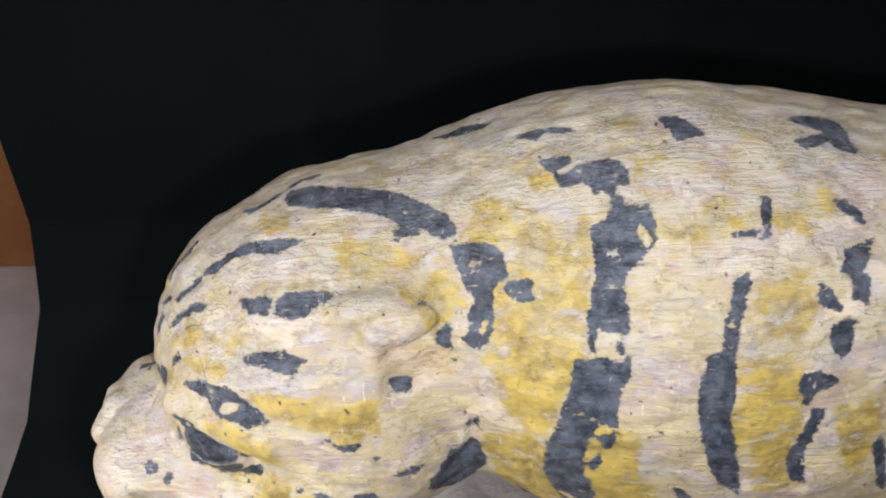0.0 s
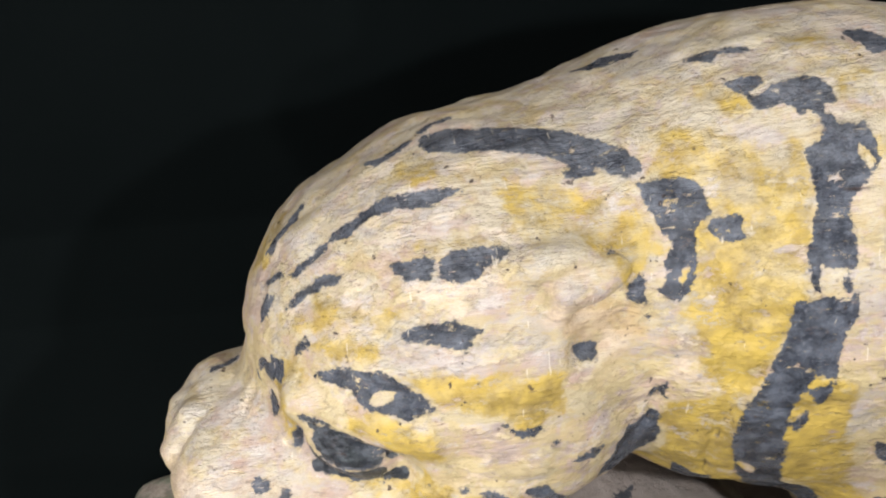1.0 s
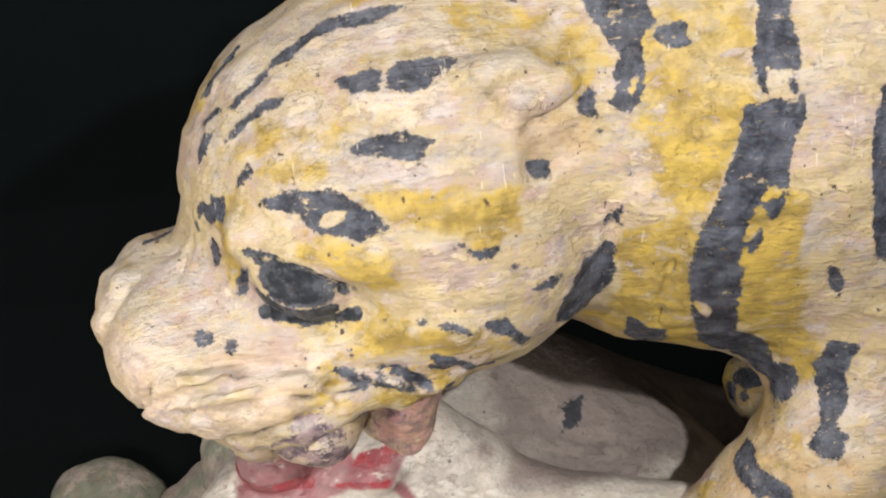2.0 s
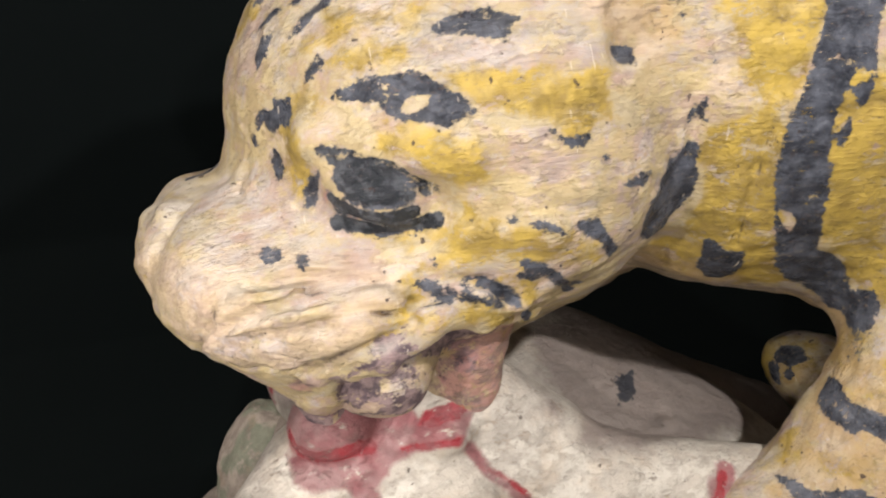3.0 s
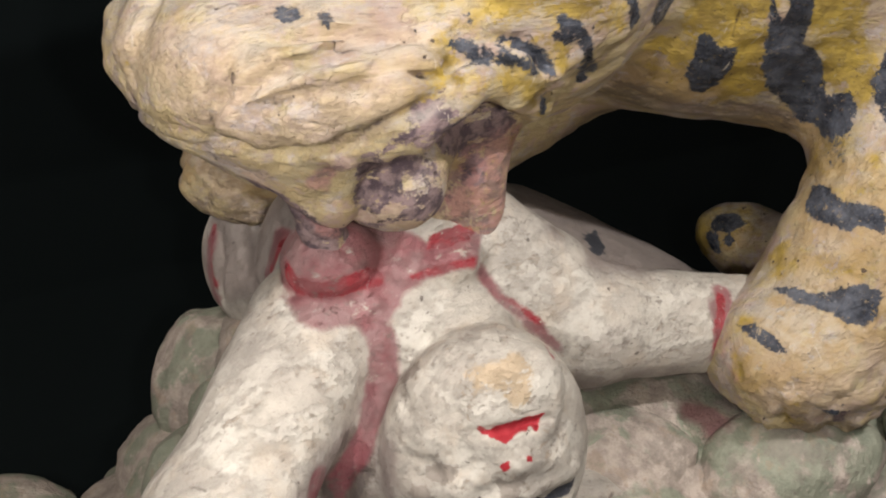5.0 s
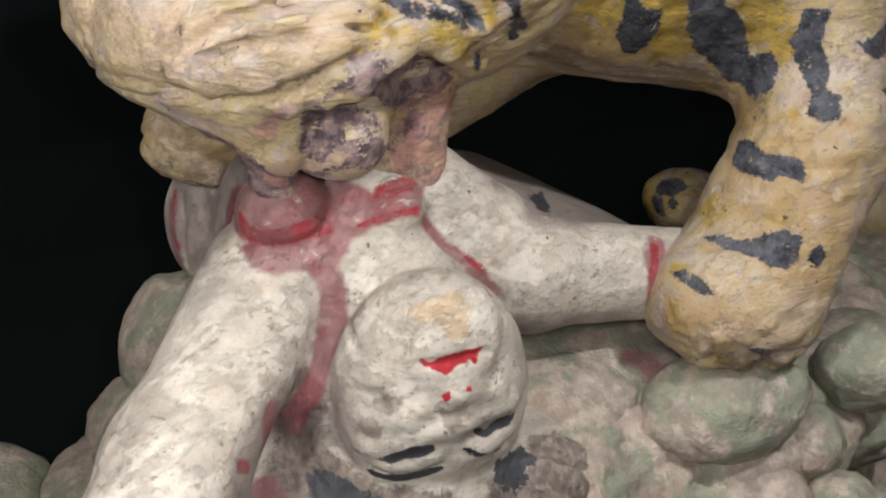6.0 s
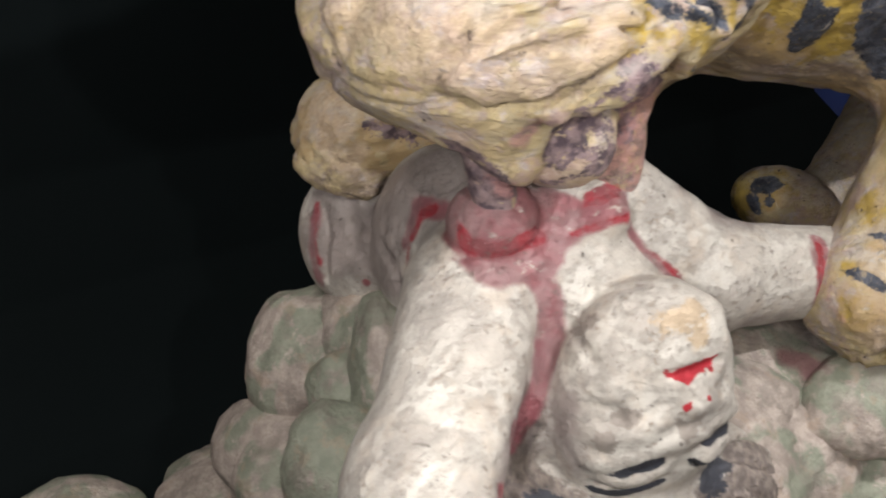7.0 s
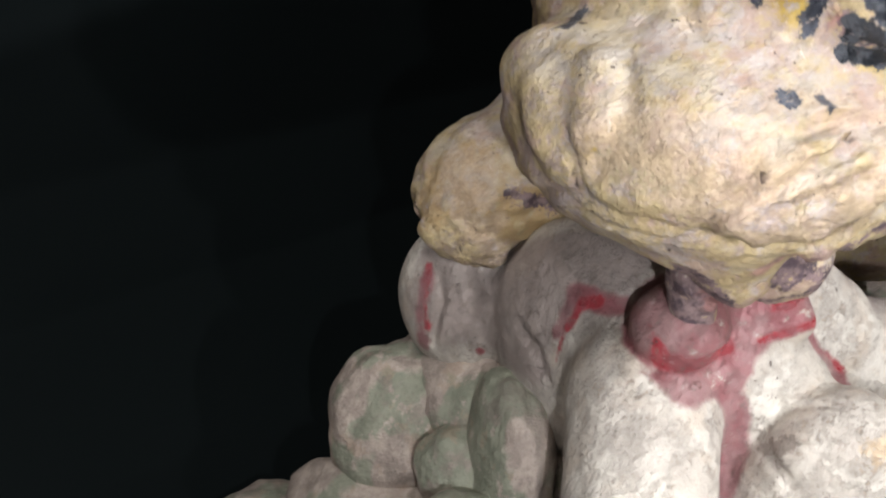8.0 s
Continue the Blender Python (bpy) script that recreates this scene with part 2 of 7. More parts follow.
    mauve = n.patch("mauve", 0.012, n.noise(150, 6, 0.72, (0.5, 1, 1), 35.0), fine, 0.0008, n.ramp(n.noise(150, 6, 0.74, (0.3, 1, 1), 33.0), 0.63, 0.57))
    c = n.mix(mauve, c, n.mix(n.ramp(mid, 0.4, 0.6), (0.085, 0.060, 0.070), (0.25, 0.18, 0.175)))
    wash = n.patch("pink", 0.010, n.noise(150, 5, 0.7, None, 35.0), mid, 0.0022, n.ramp(n.noise(170, 6, 0.72, None, 36.0), 0.64, 0.50))
    c = n.mix(n.math("MULTIPLY", wash, 0.78), c, n.mix(n.ramp(n.noise(130, 6, 0.7, (0.5, 1, 1), 37.0), 0.42, 0.56), (0.19, 0.115, 0.12), (0.40, 0.205, 0.185)))
    c = n.mix(n.patch("red", 0.006, mid, fine, 0.0006), c, (0.40, 0.03, 0.04))
    chips = n.math("MULTIPLY", n.ramp(n.noise(120, 8, 0.76, (0.6, 1, 1), 11.0), 0.63, 0.60), n.ramp(grain, 0.70, 0.62))
    chips = n.math("MULTIPLY", chips, n.math("SUBTRACT", 1.0, n.patch("chip", 0.004, mid, fine, 0.0004)))
    ink = n.patch("ink", 0.0062, n.noise(260, 6, 0.72, (0.55, 1, 1), 8.0), fine, 0.0005, chips)
    c = n.mix(n.math("MULTIPLY", top_grey, 0.45), c, n.mix(mid, (0.46, 0.44, 0.40), (0.58, 0.55, 0.50)))
    dark = n.mix(n.ramp(n.noise(120, 5, 0.65, None, 77.0), 0.38, 0.66), (0.026, 0.030, 0.040), (0.082, 0.091, 0.112))
    dark = n.mix(n.math("MULTIPLY", n.ramp(fine, 0.62, 0.74), 0.20), dark, (0.22, 0.21, 0.21))
    dark = n.mix(n.math("MULTIPLY", top_grey, 0.16), dark, (0.30, 0.31, 0.33))
    c = n.mix(ink, c, dark)
    eye = n.patch("slate", 0.0030, mid, fine, 0.0004)
    c = n.mix(eye, c, n.mix(n.ramp(n.noise(150, 5, 0.65, None, 78.0), 0.45, 0.60), (0.018, 0.021, 0.026), (0.065, 0.072, 0.082)))
    # flecks of dirt along the grain
    fleck = n.math("MULTIPLY", n.ramp(n.noise(1.0, 5, 0.7, (150, 460, 460), 18.0), 0.585, 0.64), n.ramp(n.noise(30, 4, 0.6, None, 19.0), 0.40, 0.60))
    c = n.mix(n.math("MULTIPLY", fleck, 0.52), c, (0.13, 0.092, 0.075))
    # pits, cracks and pale scratches
    pits = n.math("MULTIPLY", n.ramp(n.noise(240, 3, 0.5, None, 17.0), 0.68, 0.71), n.ramp(n.noise(48, 2, 0.5, None, 2.5), 0.42, 0.58))
    c = n.mix(n.math("MULTIPLY", pits, 0.88), c, (0.050, 0.034, 0.030))
    split = n.math("MAXIMUM", n.math("MULTIPLY", n.ramp(crack, 0.69, 0.73), 0.3), n.patch("crack", 0.0012, mid, fine, 0.0005))
    c = n.mix(n.math("MULTIPLY", split, 0.85), c, (0.045, 0.032, 0.028))
    scratch = n.math("MULTIPLY", n.ramp(n.noise(1.0, 2, 0.5, (520, 60, 90), 12.0), 0.72, 0.75), 0.5)
    c = n.mix(scratch, c, (0.62, 0.55, 0.44))
    h = n.math("ADD", n.math("MULTIPLY", grain, 0.65), n.math("MULTIPLY", mid, 0.45))
    h = n.math("ADD", h, n.math("MULTIPLY", fine, 0.22))
    h = n.math("ADD", h, n.math("MULTIPLY", n.math("SUBTRACT", pale, n.math("ADD", pits, split)), 0.20))
    h = n.math("ADD", h, n.math("MULTIPLY", n.math("ADD", ink, yellow), 0.12))
    n.bump(h, 0.85, 0.0022)
    r = n.math("SUBTRACT", n.math("ADD", 0.48, n.math("MULTIPLY", mid, 0.28)), n.math("MAXIMUM", n.math("MULTIPLY", ink, 0.34), n.math("MULTIPLY", eye, 0.42)))
    return n.finish(c, r, 0.32)


def make_figure_paint():
    n = Nodes("figure_paint")
    big, mid, fine = n.noise(34, 4), n.noise(150, 4, 0.65, None, 3.0), n.noise(560, 4, 0.65, None, 5.0)
    flake, flake2 = n.noise(52, 7, 0.70, None, 13.0), n.noise(110, 7, 0.72, None, 29.0)
    grain = n.noise(1.0, 4, 0.6, (420, 420, 90), 1.0)
    c = n.mix(n.ramp(big, 0.36, 0.62), (0.44, 0.405, 0.350), (0.52, 0.480, 0.410))
    white = n.ramp(n.noise(75, 8, 0.74, (0.55, 1, 1), 13.0), 0.44, 0.55)
    c = n.mix(n.math("MULTIPLY", white, 0.75), c, n.mix(mid, (0.53, 0.505, 0.435), (0.69, 0.660, 0.585)))
    c = n.mix(n.math("MULTIPLY", n.ramp(flake2, 0.50, 0.66), 0.34), c, (0.44, 0.40, 0.35))
    film = n.ramp(n.noise(30, 7, 0.68, None, 47.0), 0.44, 0.64)
    c = n.mix(n.math("MULTIPLY", film, 0.62), c, n.mix(mid, (0.29, 0.26, 0.225), (0.40, 0.365, 0.315)))
    chipped = n.math("MULTIPLY", n.ramp(n.noise(210, 7, 0.74, (0.5, 1, 1), 83.0), 0.57, 0.61), n.ramp(n.noise(36, 3, 0.5, None, 84.0), 0.42, 0.62))
    c = n.mix(n.math("MULTIPLY", chipped, 0.8), c, (0.40, 0.33, 0.26))
    c = n.mix(n.math("MULTIPLY", n.ramp(n.noise(380, 5, 0.75, None, 61.0), 0.54, 0.68), 0.42), c, (0.30, 0.25, 0.21))
    c = n.mix(n.math("MULTIPLY", n.ramp(n.noise(60, 5, 0.65, None, 12.0), 0.50, 0.70), 0.40), c, (0.54, 0.44, 0.33))
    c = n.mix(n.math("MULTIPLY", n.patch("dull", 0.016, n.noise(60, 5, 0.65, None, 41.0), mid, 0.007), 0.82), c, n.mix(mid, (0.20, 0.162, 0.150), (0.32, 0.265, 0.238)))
    c = n.mix(n.patch("bare", 0.010, n.noise(150, 6, 0.7, None, 91.0), fine, 0.0012, n.ramp(n.noise(120, 7, 0.74, (0.6, 1, 1), 55.0), 0.58, 0.52)), c, n.mix(mid, (0.42, 0.325, 0.21), (0.55, 0.44, 0.31)))
    c = n.mix(n.math("MULTIPLY", n.patch("dirt", 0.010, n.noise(170, 6, 0.7, None, 93.0), fine, 0.0006), 0.85), c, (0.27, 0.235, 0.20))
    hair = n.patch("hair", 0.014, mid, fine, 0.0022)
    locks = n.noise(1.0, 4, 0.6, (300, 300, 70), 4.0)
    c = n.mix(n.math("MULTIPLY", hair, 0.92), c, n.mix(n.ramp(locks, 0.36, 0.64), (0.125, 0.100, 0.088), (0.26, 0.215, 0.180)))
    c = n.mix(n.patch("soot", 0.012, n.noise(170, 6, 0.7, None, 95.0), fine, 0.0006), c, n.mix(mid, (0.030, 0.033, 0.042), (0.075, 0.078, 0.090)))
    wash = n.patch("pink", 0.006, n.noise(80, 5, 0.65, None, 31.0), mid, 0.0016, n.ramp(n.noise(140, 7, 0.74, (0.6, 1, 1), 97.0), 0.72, 0.57))
    c = n.mix(n.math("MULTIPLY", wash, 0.88), c, n.mix(n.ramp(n.noise(45, 4, 0.6, None, 99.0), 0.4, 0.6), (0.255, 0.125, 0.128), (0.245, 0.065, 0.078)))
    red = n.patch("red", 0.0035, n.noise(140, 5, 0.65, None, 19.0), fine, 0.0009, n.ramp(n.noise(240, 6, 0.72, None, 7.0), 0.66, 0.60))
    blood = n.mix(n.ramp(n.noise(70, 4, 0.6, None, 8.0), 0.40, 0.62), (0.26, 0.085, 0.090), (0.32, 0.042, 0.052))
    c = n.mix(red, c, blood)
    soot2 = n.math("MULTIPLY", n.ramp(n.noise(1.0, 5, 0.7, (90, 260, 260), 63.0), 0.60, 0.68), n.ramp(n.noise(28, 3, 0.5, None, 64.0), 0.46, 0.62))
    c = n.mix(n.math("MULTIPLY", soot2, 0.55), c, (0.27, 0.225, 0.195))
    fleck = n.math("MULTIPLY", n.ramp(n.noise(330, 6, 0.72, (0.5, 1, 0.8), 18.0), 0.565, 0.635), n.ramp(n.noise(26, 4, 0.6, None, 19.0), 0.42, 0.60))
    c = n.mix(n.math("MULTIPLY", fleck, 0.55), c, (0.17, 0.135, 0.115))
    lips = n.patch("lips", 0.0028, mid, fine, 0.0003)
    c = n.mix(lips, c, (0.40, 0.022, 0.032))
    brow = n.patch("brow", 0.0020, mid, fine, 0.0003)
    c = n.mix(brow, c, (0.030, 0.032, 0.040))
    pits = n.ramp(n.noise(260, 3, 0.5, None, 17.0), 0.71, 0.74)
    split = n.patch("crack", 0.0012, mid, fine, 0.0005)
    c = n.mix(n.math("MULTIPLY", n.math("MAXIMUM", pits, split), 0.75), c, (0.09, 0.07, 0.06))
    h = n.math("ADD", n.math("MULTIPLY", mid, 0.55), n.math("MULTIPLY", fine, 0.28))
    h = n.math("ADD", h, n.math("MULTIPLY", grain, 0.22))
    h = n.math("ADD", h, n.math("MULTIPLY", n.math("SUBTRACT", white, chipped), 0.20))
    h = n.math("ADD", h, n.math("MULTIPLY", n.math("MULTIPLY", locks, hair), 0.7))
    n.bump(h, 0.85, 0.0023)
    r = n.math("SUBTRACT", 0.60, n.math("MULTIPLY", n.math("ADD", red, wash), 0.18))
    return n.finish(c, r, 0.45)


def make_stone_paint():
    n = Nodes("stone_paint")
    info = n.t.nodes.new("ShaderNodeObjectInfo").outputs["Random"]
    n.pos = n.t.nodes.new("ShaderNodeNewGeometry").outputs["Position"]
    big, mid, fine = n.noise(26, 3), n.noise(110, 5, 0.65, None, 3.0), n.noise(480, 4, 0.65, None, 5.0)
    flake = n.noise(75, 7, 0.70, None, 13.0)
    c = n.mix(n.ramp(mid, 0.38, 0.62), (0.32, 0.270, 0.23), (0.46, 0.395, 0.335))
    tone = n.math("ADD", big, n.math("MULTIPLY", n.math("SUBTRACT", info, 0.5), 0.12))
    green = n.math("MULTIPLY", n.ramp(tone, 0.45, 0.51), n.ramp(flake, 0.64, 0.56))
    c = n.mix(n.math("MULTIPLY", green, 0.62), c, n.mix(mid, (0.105, 0.160, 0.105), (0.20, 0.265, 0.175)))
    c = n.mix(n.math("MULTIPLY", n.ramp(n.noise(55, 6, 0.7, None, 9.0), 0.56, 0.61), 0.40), c, (0.36, 0.27, 0.19))
    c = n.mix(n.math("MULTIPLY", n.ramp(flake, 0.56, 0.66), 0.32), c, (0.50, 0.43, 0.36))
    c = n.mix(n.math("MULTIPLY", n.ramp(n.noise(44, 8, 0.74, None, 31.0), 0.50, 0.60), 0.6), c, n.mix(mid, (0.17, 0.145, 0.12), (0.27, 0.235, 0.20)))
    c = n.mix(n.math("MULTIPLY", n.ramp(fine, 0.54, 0.72), 0.42), c, (0.17, 0.14, 0.12))
    c = n.mix(n.math("MULTIPLY", n.patch("pink", 0.010, mid, fine, 0.0030), 0.75), c, (0.20, 0.075, 0.085))
    h = n.math("ADD", n.math("MULTIPLY", mid, 0.7), n.math("MULTIPLY", fine, 0.35))
    n.bump(h, 0.9, 0.0032)
    return n.finish(c, 0.6, 0.4)


def make_cloth():
    n = Nodes("black_cloth")
    weave = n.noise(900, 2, 0.6)
    c = n.mix(n.noise(6, 3), (0.0036, 0.0056, 0.0058), (0.0058, 0.0083, 0.0086))
    n.bump(weave, 0.3, 0.0006)
    return n.finish(c, 0.95, 0.06)


paint_tiger, paint_figure, stone_paint, cloth_mat = make_tiger_paint(), make_figure_paint(), make_stone_paint(), make_cloth()
# ---- the carved group: forms ----
tiger = Carving()
tiger.add(egg((0.1026, 0.3872, 0.3873), (0.1492, 0.1082, 0.1202)))                 # shoulders
tiger.add(egg((0.2886, 0.3835, 0.3638), (0.2284, 0.098, 0.1292)), 0.05)              # barrel
tiger.add(egg((0.48, 0.390, 0.37), (0.11, 0.10, 0.120)), 0.03)              # rump
tiger.add(limb((0.0533, 0.4031, 0.4036), (-0.0617, 0.3805, 0.3941), 0.0803, 0.078), 0.03)     # neck
tiger.add(egg((-0.064, 0.3761, 0.3719), (0.1022, 0.0883, 0.0909), (0.0, 12.2176, 0.0)), 0.008)    # skull
tiger.add(egg((-0.1414, 0.3516, 0.3236), (0.0628, 0.0607, 0.0397), (0.0, 1.3789, 0.0)), 0.02)    # muzzle
tiger.add(egg((-0.1642, 0.3226, 0.3307), (0.0300, 0.0285, 0.0150)), 0.008)          # lip pads
tiger.add(egg((-0.1722, 0.3780, 0.3401), (0.0240, 0.0240, 0.0160)), 0.005)
tiger.add(egg((-0.1800, 0.3500, 0.334), (0.0212, 0.0390, 0.0216)), 0.01)          # nose
tiger.add(egg((-0.0694, 0.3084, 0.3477), (0.0561, 0.0239, 0.0294), (0.0, -22.6743, 0.0)), 0.012)    # cheeks
tiger.add(egg((-0.0759, 0.4303, 0.3321), (0.0488, 0.0254, 0.0327), (0.0, -6.9846, 0.0)), 0.012)
for y0, s in ((0.372, -1), (0.372, 1)):
    tiger.cut(egg((-0.122, y0 + s * 0.072, 0.370), (0.027, 0.010, 0.014), (0, 22, s * 22)), 0.008)   # socket
    tiger.add(egg((-0.122, y0 + s * 0.057, 0.369), (0.023, 0.016, 0.0135), (0, 22, s * 22)), 0.003)    # eye
    tiger.add(limb((-0.145, y0 + s * 0.050, 0.386), (-0.095, y0 + s * 0.077, 0.387), 0.006, 0.006), 0.012)  # brow
    tiger.add(egg((-0.046, y0 + s * 0.049, 0.444), (0.021, 0.012, 0.009), (s * 40, -8, 0)), 0.008)       # ear
tiger.add(egg((-0.0761, 0.4031, 0.4576), (0.0146, 0.0109, 0.0084), (0.0, 0.0495, 0.0)), 0.004)
tiger.cut(egg((-0.092, 0.298, 0.298), (0.034, 0.022, 0.013), (0, -24, 0)), 0.006)   # mouth
tiger.add(limb((-0.152, 0.330, 0.302), (-0.1450, 0.3225, 0.2835), 0.022, 0.0115), 0.010)    # lower lip and fang
tiger.add(limb((-0.1500, 0.338, 0.286), (-0.1375, 0.335, 0.252), 0.0090, 0.0088), 0.002)
tiger.add(egg((-0.1, 0.365, 0.295), (0.055, 0.045, 0.025)), 0.01)            # jaw
tiger.add(limb((-0.108, 0.338, 0.300), (-0.1185, 0.3255, 0.2850), 0.0225, 0.0222), 0.003)    # tongue
tiger.add(limb((-0.073, 0.346, 0.300), (-0.077, 0.342, 0.254), 0.0222, 0.0175), 0.006)

tiger.cut(limb((-0.209, 0.343, 0.296), (-0.204, 0.343, 0.335), 0.0022, 0.0014), 0.004)   # cleft lip
tiger.cut(limb((-0.204, 0.343, 0.297), (-0.170, 0.292, 0.290), 0.0018, 0.0018), 0.003)  # mouth line
tiger.cut(limb((-0.170, 0.292, 0.290), (-0.12, 0.285, 0.298), 0.0018, 0.0018), 0.003)
tiger.cut(limb((0.012, 0.296, 0.42), (-0.004, 0.292, 0.365), 0.0022, 0.003), 0.004)   # behind the jaw
for k in range(2, 5):
    tiger.add(limb((-0.175 + 0.012 * k, 0.303 - 0.003 * k, 0.303 + 0.002 * k), (-0.166 + 0.013 * k, 0.300 - 0.003 * k, 0.312 + 0.003 * k), 0.006, 0.007), 0.006)
# near front leg and paw
tiger.add(limb((0.1527, 0.3406, 0.3307), (0.1435, 0.2765, 0.239), 0.0537, 0.0292), 0.03)
tiger.add(limb((0.1287, 0.281, 0.2497), (0.0869, 0.2757, 0.1749), 0.0366, 0.0408), 0.012)
tiger.add(egg((0.0655, 0.2764, 0.1784), (0.0350, 0.0379, 0.0298), (0.0, 19.8746, 10.0)), 0.014)
# far front leg and paw
tiger.add(limb((0.0383, 0.4476, 0.3615), (-0.0879, 0.4555, 0.2581), 0.0514, 0.0348), 0.02)
tiger.add(egg((-0.1162, 0.4596, 0.2564), (0.0392, 0.0316, 0.0300), (9.0, -20.7, 2.1)), 0.012)
for k in range(3):
    tiger.cut(limb((0.020 + 0.022 * k, 0.240, 0.168 - 0.004 * k), (0.045 + 0.020 * k, 0.262, 0.138 - 0.002 * k), 0.0025, 0.0025), 0.006)
    tiger.cut(limb((-0.160, 0.425 + 0.020 * k, 0.250), (-0.135, 0.425 + 0.020 * k, 0.222), 0.0025, 0.0025), 0.006)
# hind leg set forward, seen under the belly
tiger.add(limb((0.47, 0.45, 0.33), (0.44, 0.455, 0.20), 0.055, 0.034), 0.02)
tiger.add(limb((0.44, 0.455, 0.20), (0.26, 0.418, 0.128), 0.032, 0.022), 0.012)
tiger.add(egg((0.212, 0.4141, 0.1487), (0.042, 0.0319, 0.0259), (-8.7, 20.8, -32.5)), 0.01)
# hind legs
for yy in (0.325, 0.445):
    tiger.add(limb((0.50, yy, 0.33), (0.47, yy, 0.20), 0.065, 0.04), 0.03)
    tiger.add(limb((0.47, yy, 0.20), (0.52, yy, 0.12), 0.04, 0.032), 0.02)
    tiger.add(egg((0.48, yy, 0.085), (0.05, 0.034, 0.03)), 0.015)
tiger.add(limb((0.58, 0.385, 0.40), (0.66, 0.42, 0.28), 0.022, 0.018), 0.02)  # tail
tiger.add(limb((0.66, 0.42, 0.28), (0.62, 0.47, 0.14), 0.018, 0.014), 0.01)

figure = Carving()
figure.add(egg((-0.1092, 0.3773, 0.2037), (0.037, 0.0702, 0.0608)))                   # chest
figure.add(egg((0.0394, 0.4066, 0.1689), (0.1525, 0.0711, 0.0345), (2.9, 23.9, -19.1)), 0.03)     # hips
figure.add(limb((-0.1401, 0.3485, 0.2142), (-0.2343, 0.2713, 0.1586), 0.0294, 0.0235), 0.01)    # arm
figure.add(limb((-0.203, 0.306, 0.1701), (-0.2367, 0.2432, 0.0811), 0.0267, 0.0299), 0.012)
figure.add(limb((-0.075, 0.350, 0.222), (-0.020, 0.323, 0.197), 0.034, 0.0262), 0.020)     # other arm
figure.add(limb((-0.020, 0.323, 0.197), (0.098, 0.303, 0.174), 0.0262, 0.0232), 0.015)
figure.add(limb((-0.0917, 0.335, 0.212), (-0.092, 0.305, 0.198), 0.026, 0.026), 0.012)     # neck
figure.add(egg((-0.0922, 0.294, 0.1701), (0.0447, 0.0324, 0.0639), (10.5, -14.6, -7.5)), 0.004)     # head
figure.add(egg((-0.1366, 0.3417, 0.2486), (0.0198, 0.0176, 0.0157)), 0.003)           # red ring
figure.add(egg((-0.0909, 0.3336, 0.2453), (0.0151, 0.0207, 0.0104)), 0.008)
figure.add(egg((-0.118, 0.4664, 0.1926), (0.0234, 0.0338, 0.038), (-10.3, 5.6, 22.3)), 0.01)              # far shoulder
figure.add(egg((-0.138, 0.328, 0.165), (0.022, 0.022, 0.036)), 0.010)
# face
figure.add(limb((-0.1018, 0.2638, 0.1742), (-0.1035, 0.2640, 0.1919), 0.0040, 0.0070), 0.008)
figure.add(egg((-0.1179, 0.2736, 0.1586), (0.0125, 0.006, 0.0055), (0, -10, -28)), 0.006)
figure.add(egg((-0.0822, 0.2647, 0.1604), (0.0125, 0.006, 0.0055), (0, -10, 8)), 0.006)
figure.add(limb((-0.1144, 0.2698, 0.2062), (-0.0857, 0.2660, 0.2060), 0.0048, 0.0045), 0.006)
figure.add(limb((-0.1110, 0.2667, 0.1995), (-0.0905, 0.2635, 0.1990), 0.0045, 0.0040), 0.006)
figure.add(egg((-0.0978, 0.2723, 0.2171), (0.020, 0.009, 0.012)), 0.010)
figure.cut(limb((-0.1180, 0.2650, 0.2060), (-0.0885, 0.2609, 0.2047), 0.0014, 0.0014), 0.003)
figure.cut(limb((-0.1174, 0.2653, 0.1874), (-0.1111, 0.2607, 0.1864), 0.0014, 0.0014), 0.004)
figure.cut(limb((-0.1295, 0.2857, 0.1500), (-0.1056, 0.2664, 0.1522), 0.0014, 0.0014), 0.003)
figure.cut(limb((-0.0953, 0.2626, 0.1581), (-0.0665, 0.2696, 0.1482), 0.0014, 0.0014), 0.003)
# hair
figure.add(egg((-0.090, 0.310, 0.118), (0.062, 0.046, 0.034)), 0.006)
figure.add(egg((-0.040, 0.292, 0.108), (0.036, 0.036, 0.030), (0, 15, 0)), 0.006)
figure.add(egg((-0.150, 0.322, 0.118), (0.040, 0.040, 0.034)), 0.008)
for k in range(7):
    figure.cut(limb((-0.055 + 0.009 * k, 0.246 + 0.002 * k, 0.126 - 0.003 * k), (-0.040 + 0.010 * k, 0.262 + 0.004 * k, 0.075), 0.0016, 0.0016), 0.004)
    figure.cut(limb((-0.125 - 0.009 * k, 0.266 + 0.003 * k, 0.138), (-0.130 - 0.011 * k, 0.266 + 0.004 * k, 0.085), 0.0016, 0.0016), 0.004)
# ---- relief ----
tiger.add(limb((-0.1699, 0.3024, 0.3375), (-0.1561, 0.3015, 0.3403), 0.0065, 0.0065), 0.0060)
tiger.add(limb((-0.1561, 0.3015, 0.3403), (-0.1436, 0.3011, 0.3406), 0.0065, 0.0065), 0.0060)
tiger.add(limb((-0.1780, 0.3016, 0.3300), (-0.1662, 0.2985, 0.3341), 0.0065, 0.0065), 0.0060)
tiger.add(limb((-0.1662, 0.2985, 0.3341), (-0.1551, 0.2979, 0.3347), 0.0065, 0.0065), 0.0060)
tiger.add(limb((-0.1479, 0.2968, 0.3318), (-0.1314, 0.2975, 0.3332), 0.0070, 0.0070), 0.0060)
tiger.add(limb((-0.1314, 0.2975, 0.3332), (-0.1221, 0.2990, 0.3344), 0.0070, 0.0070), 0.0060)
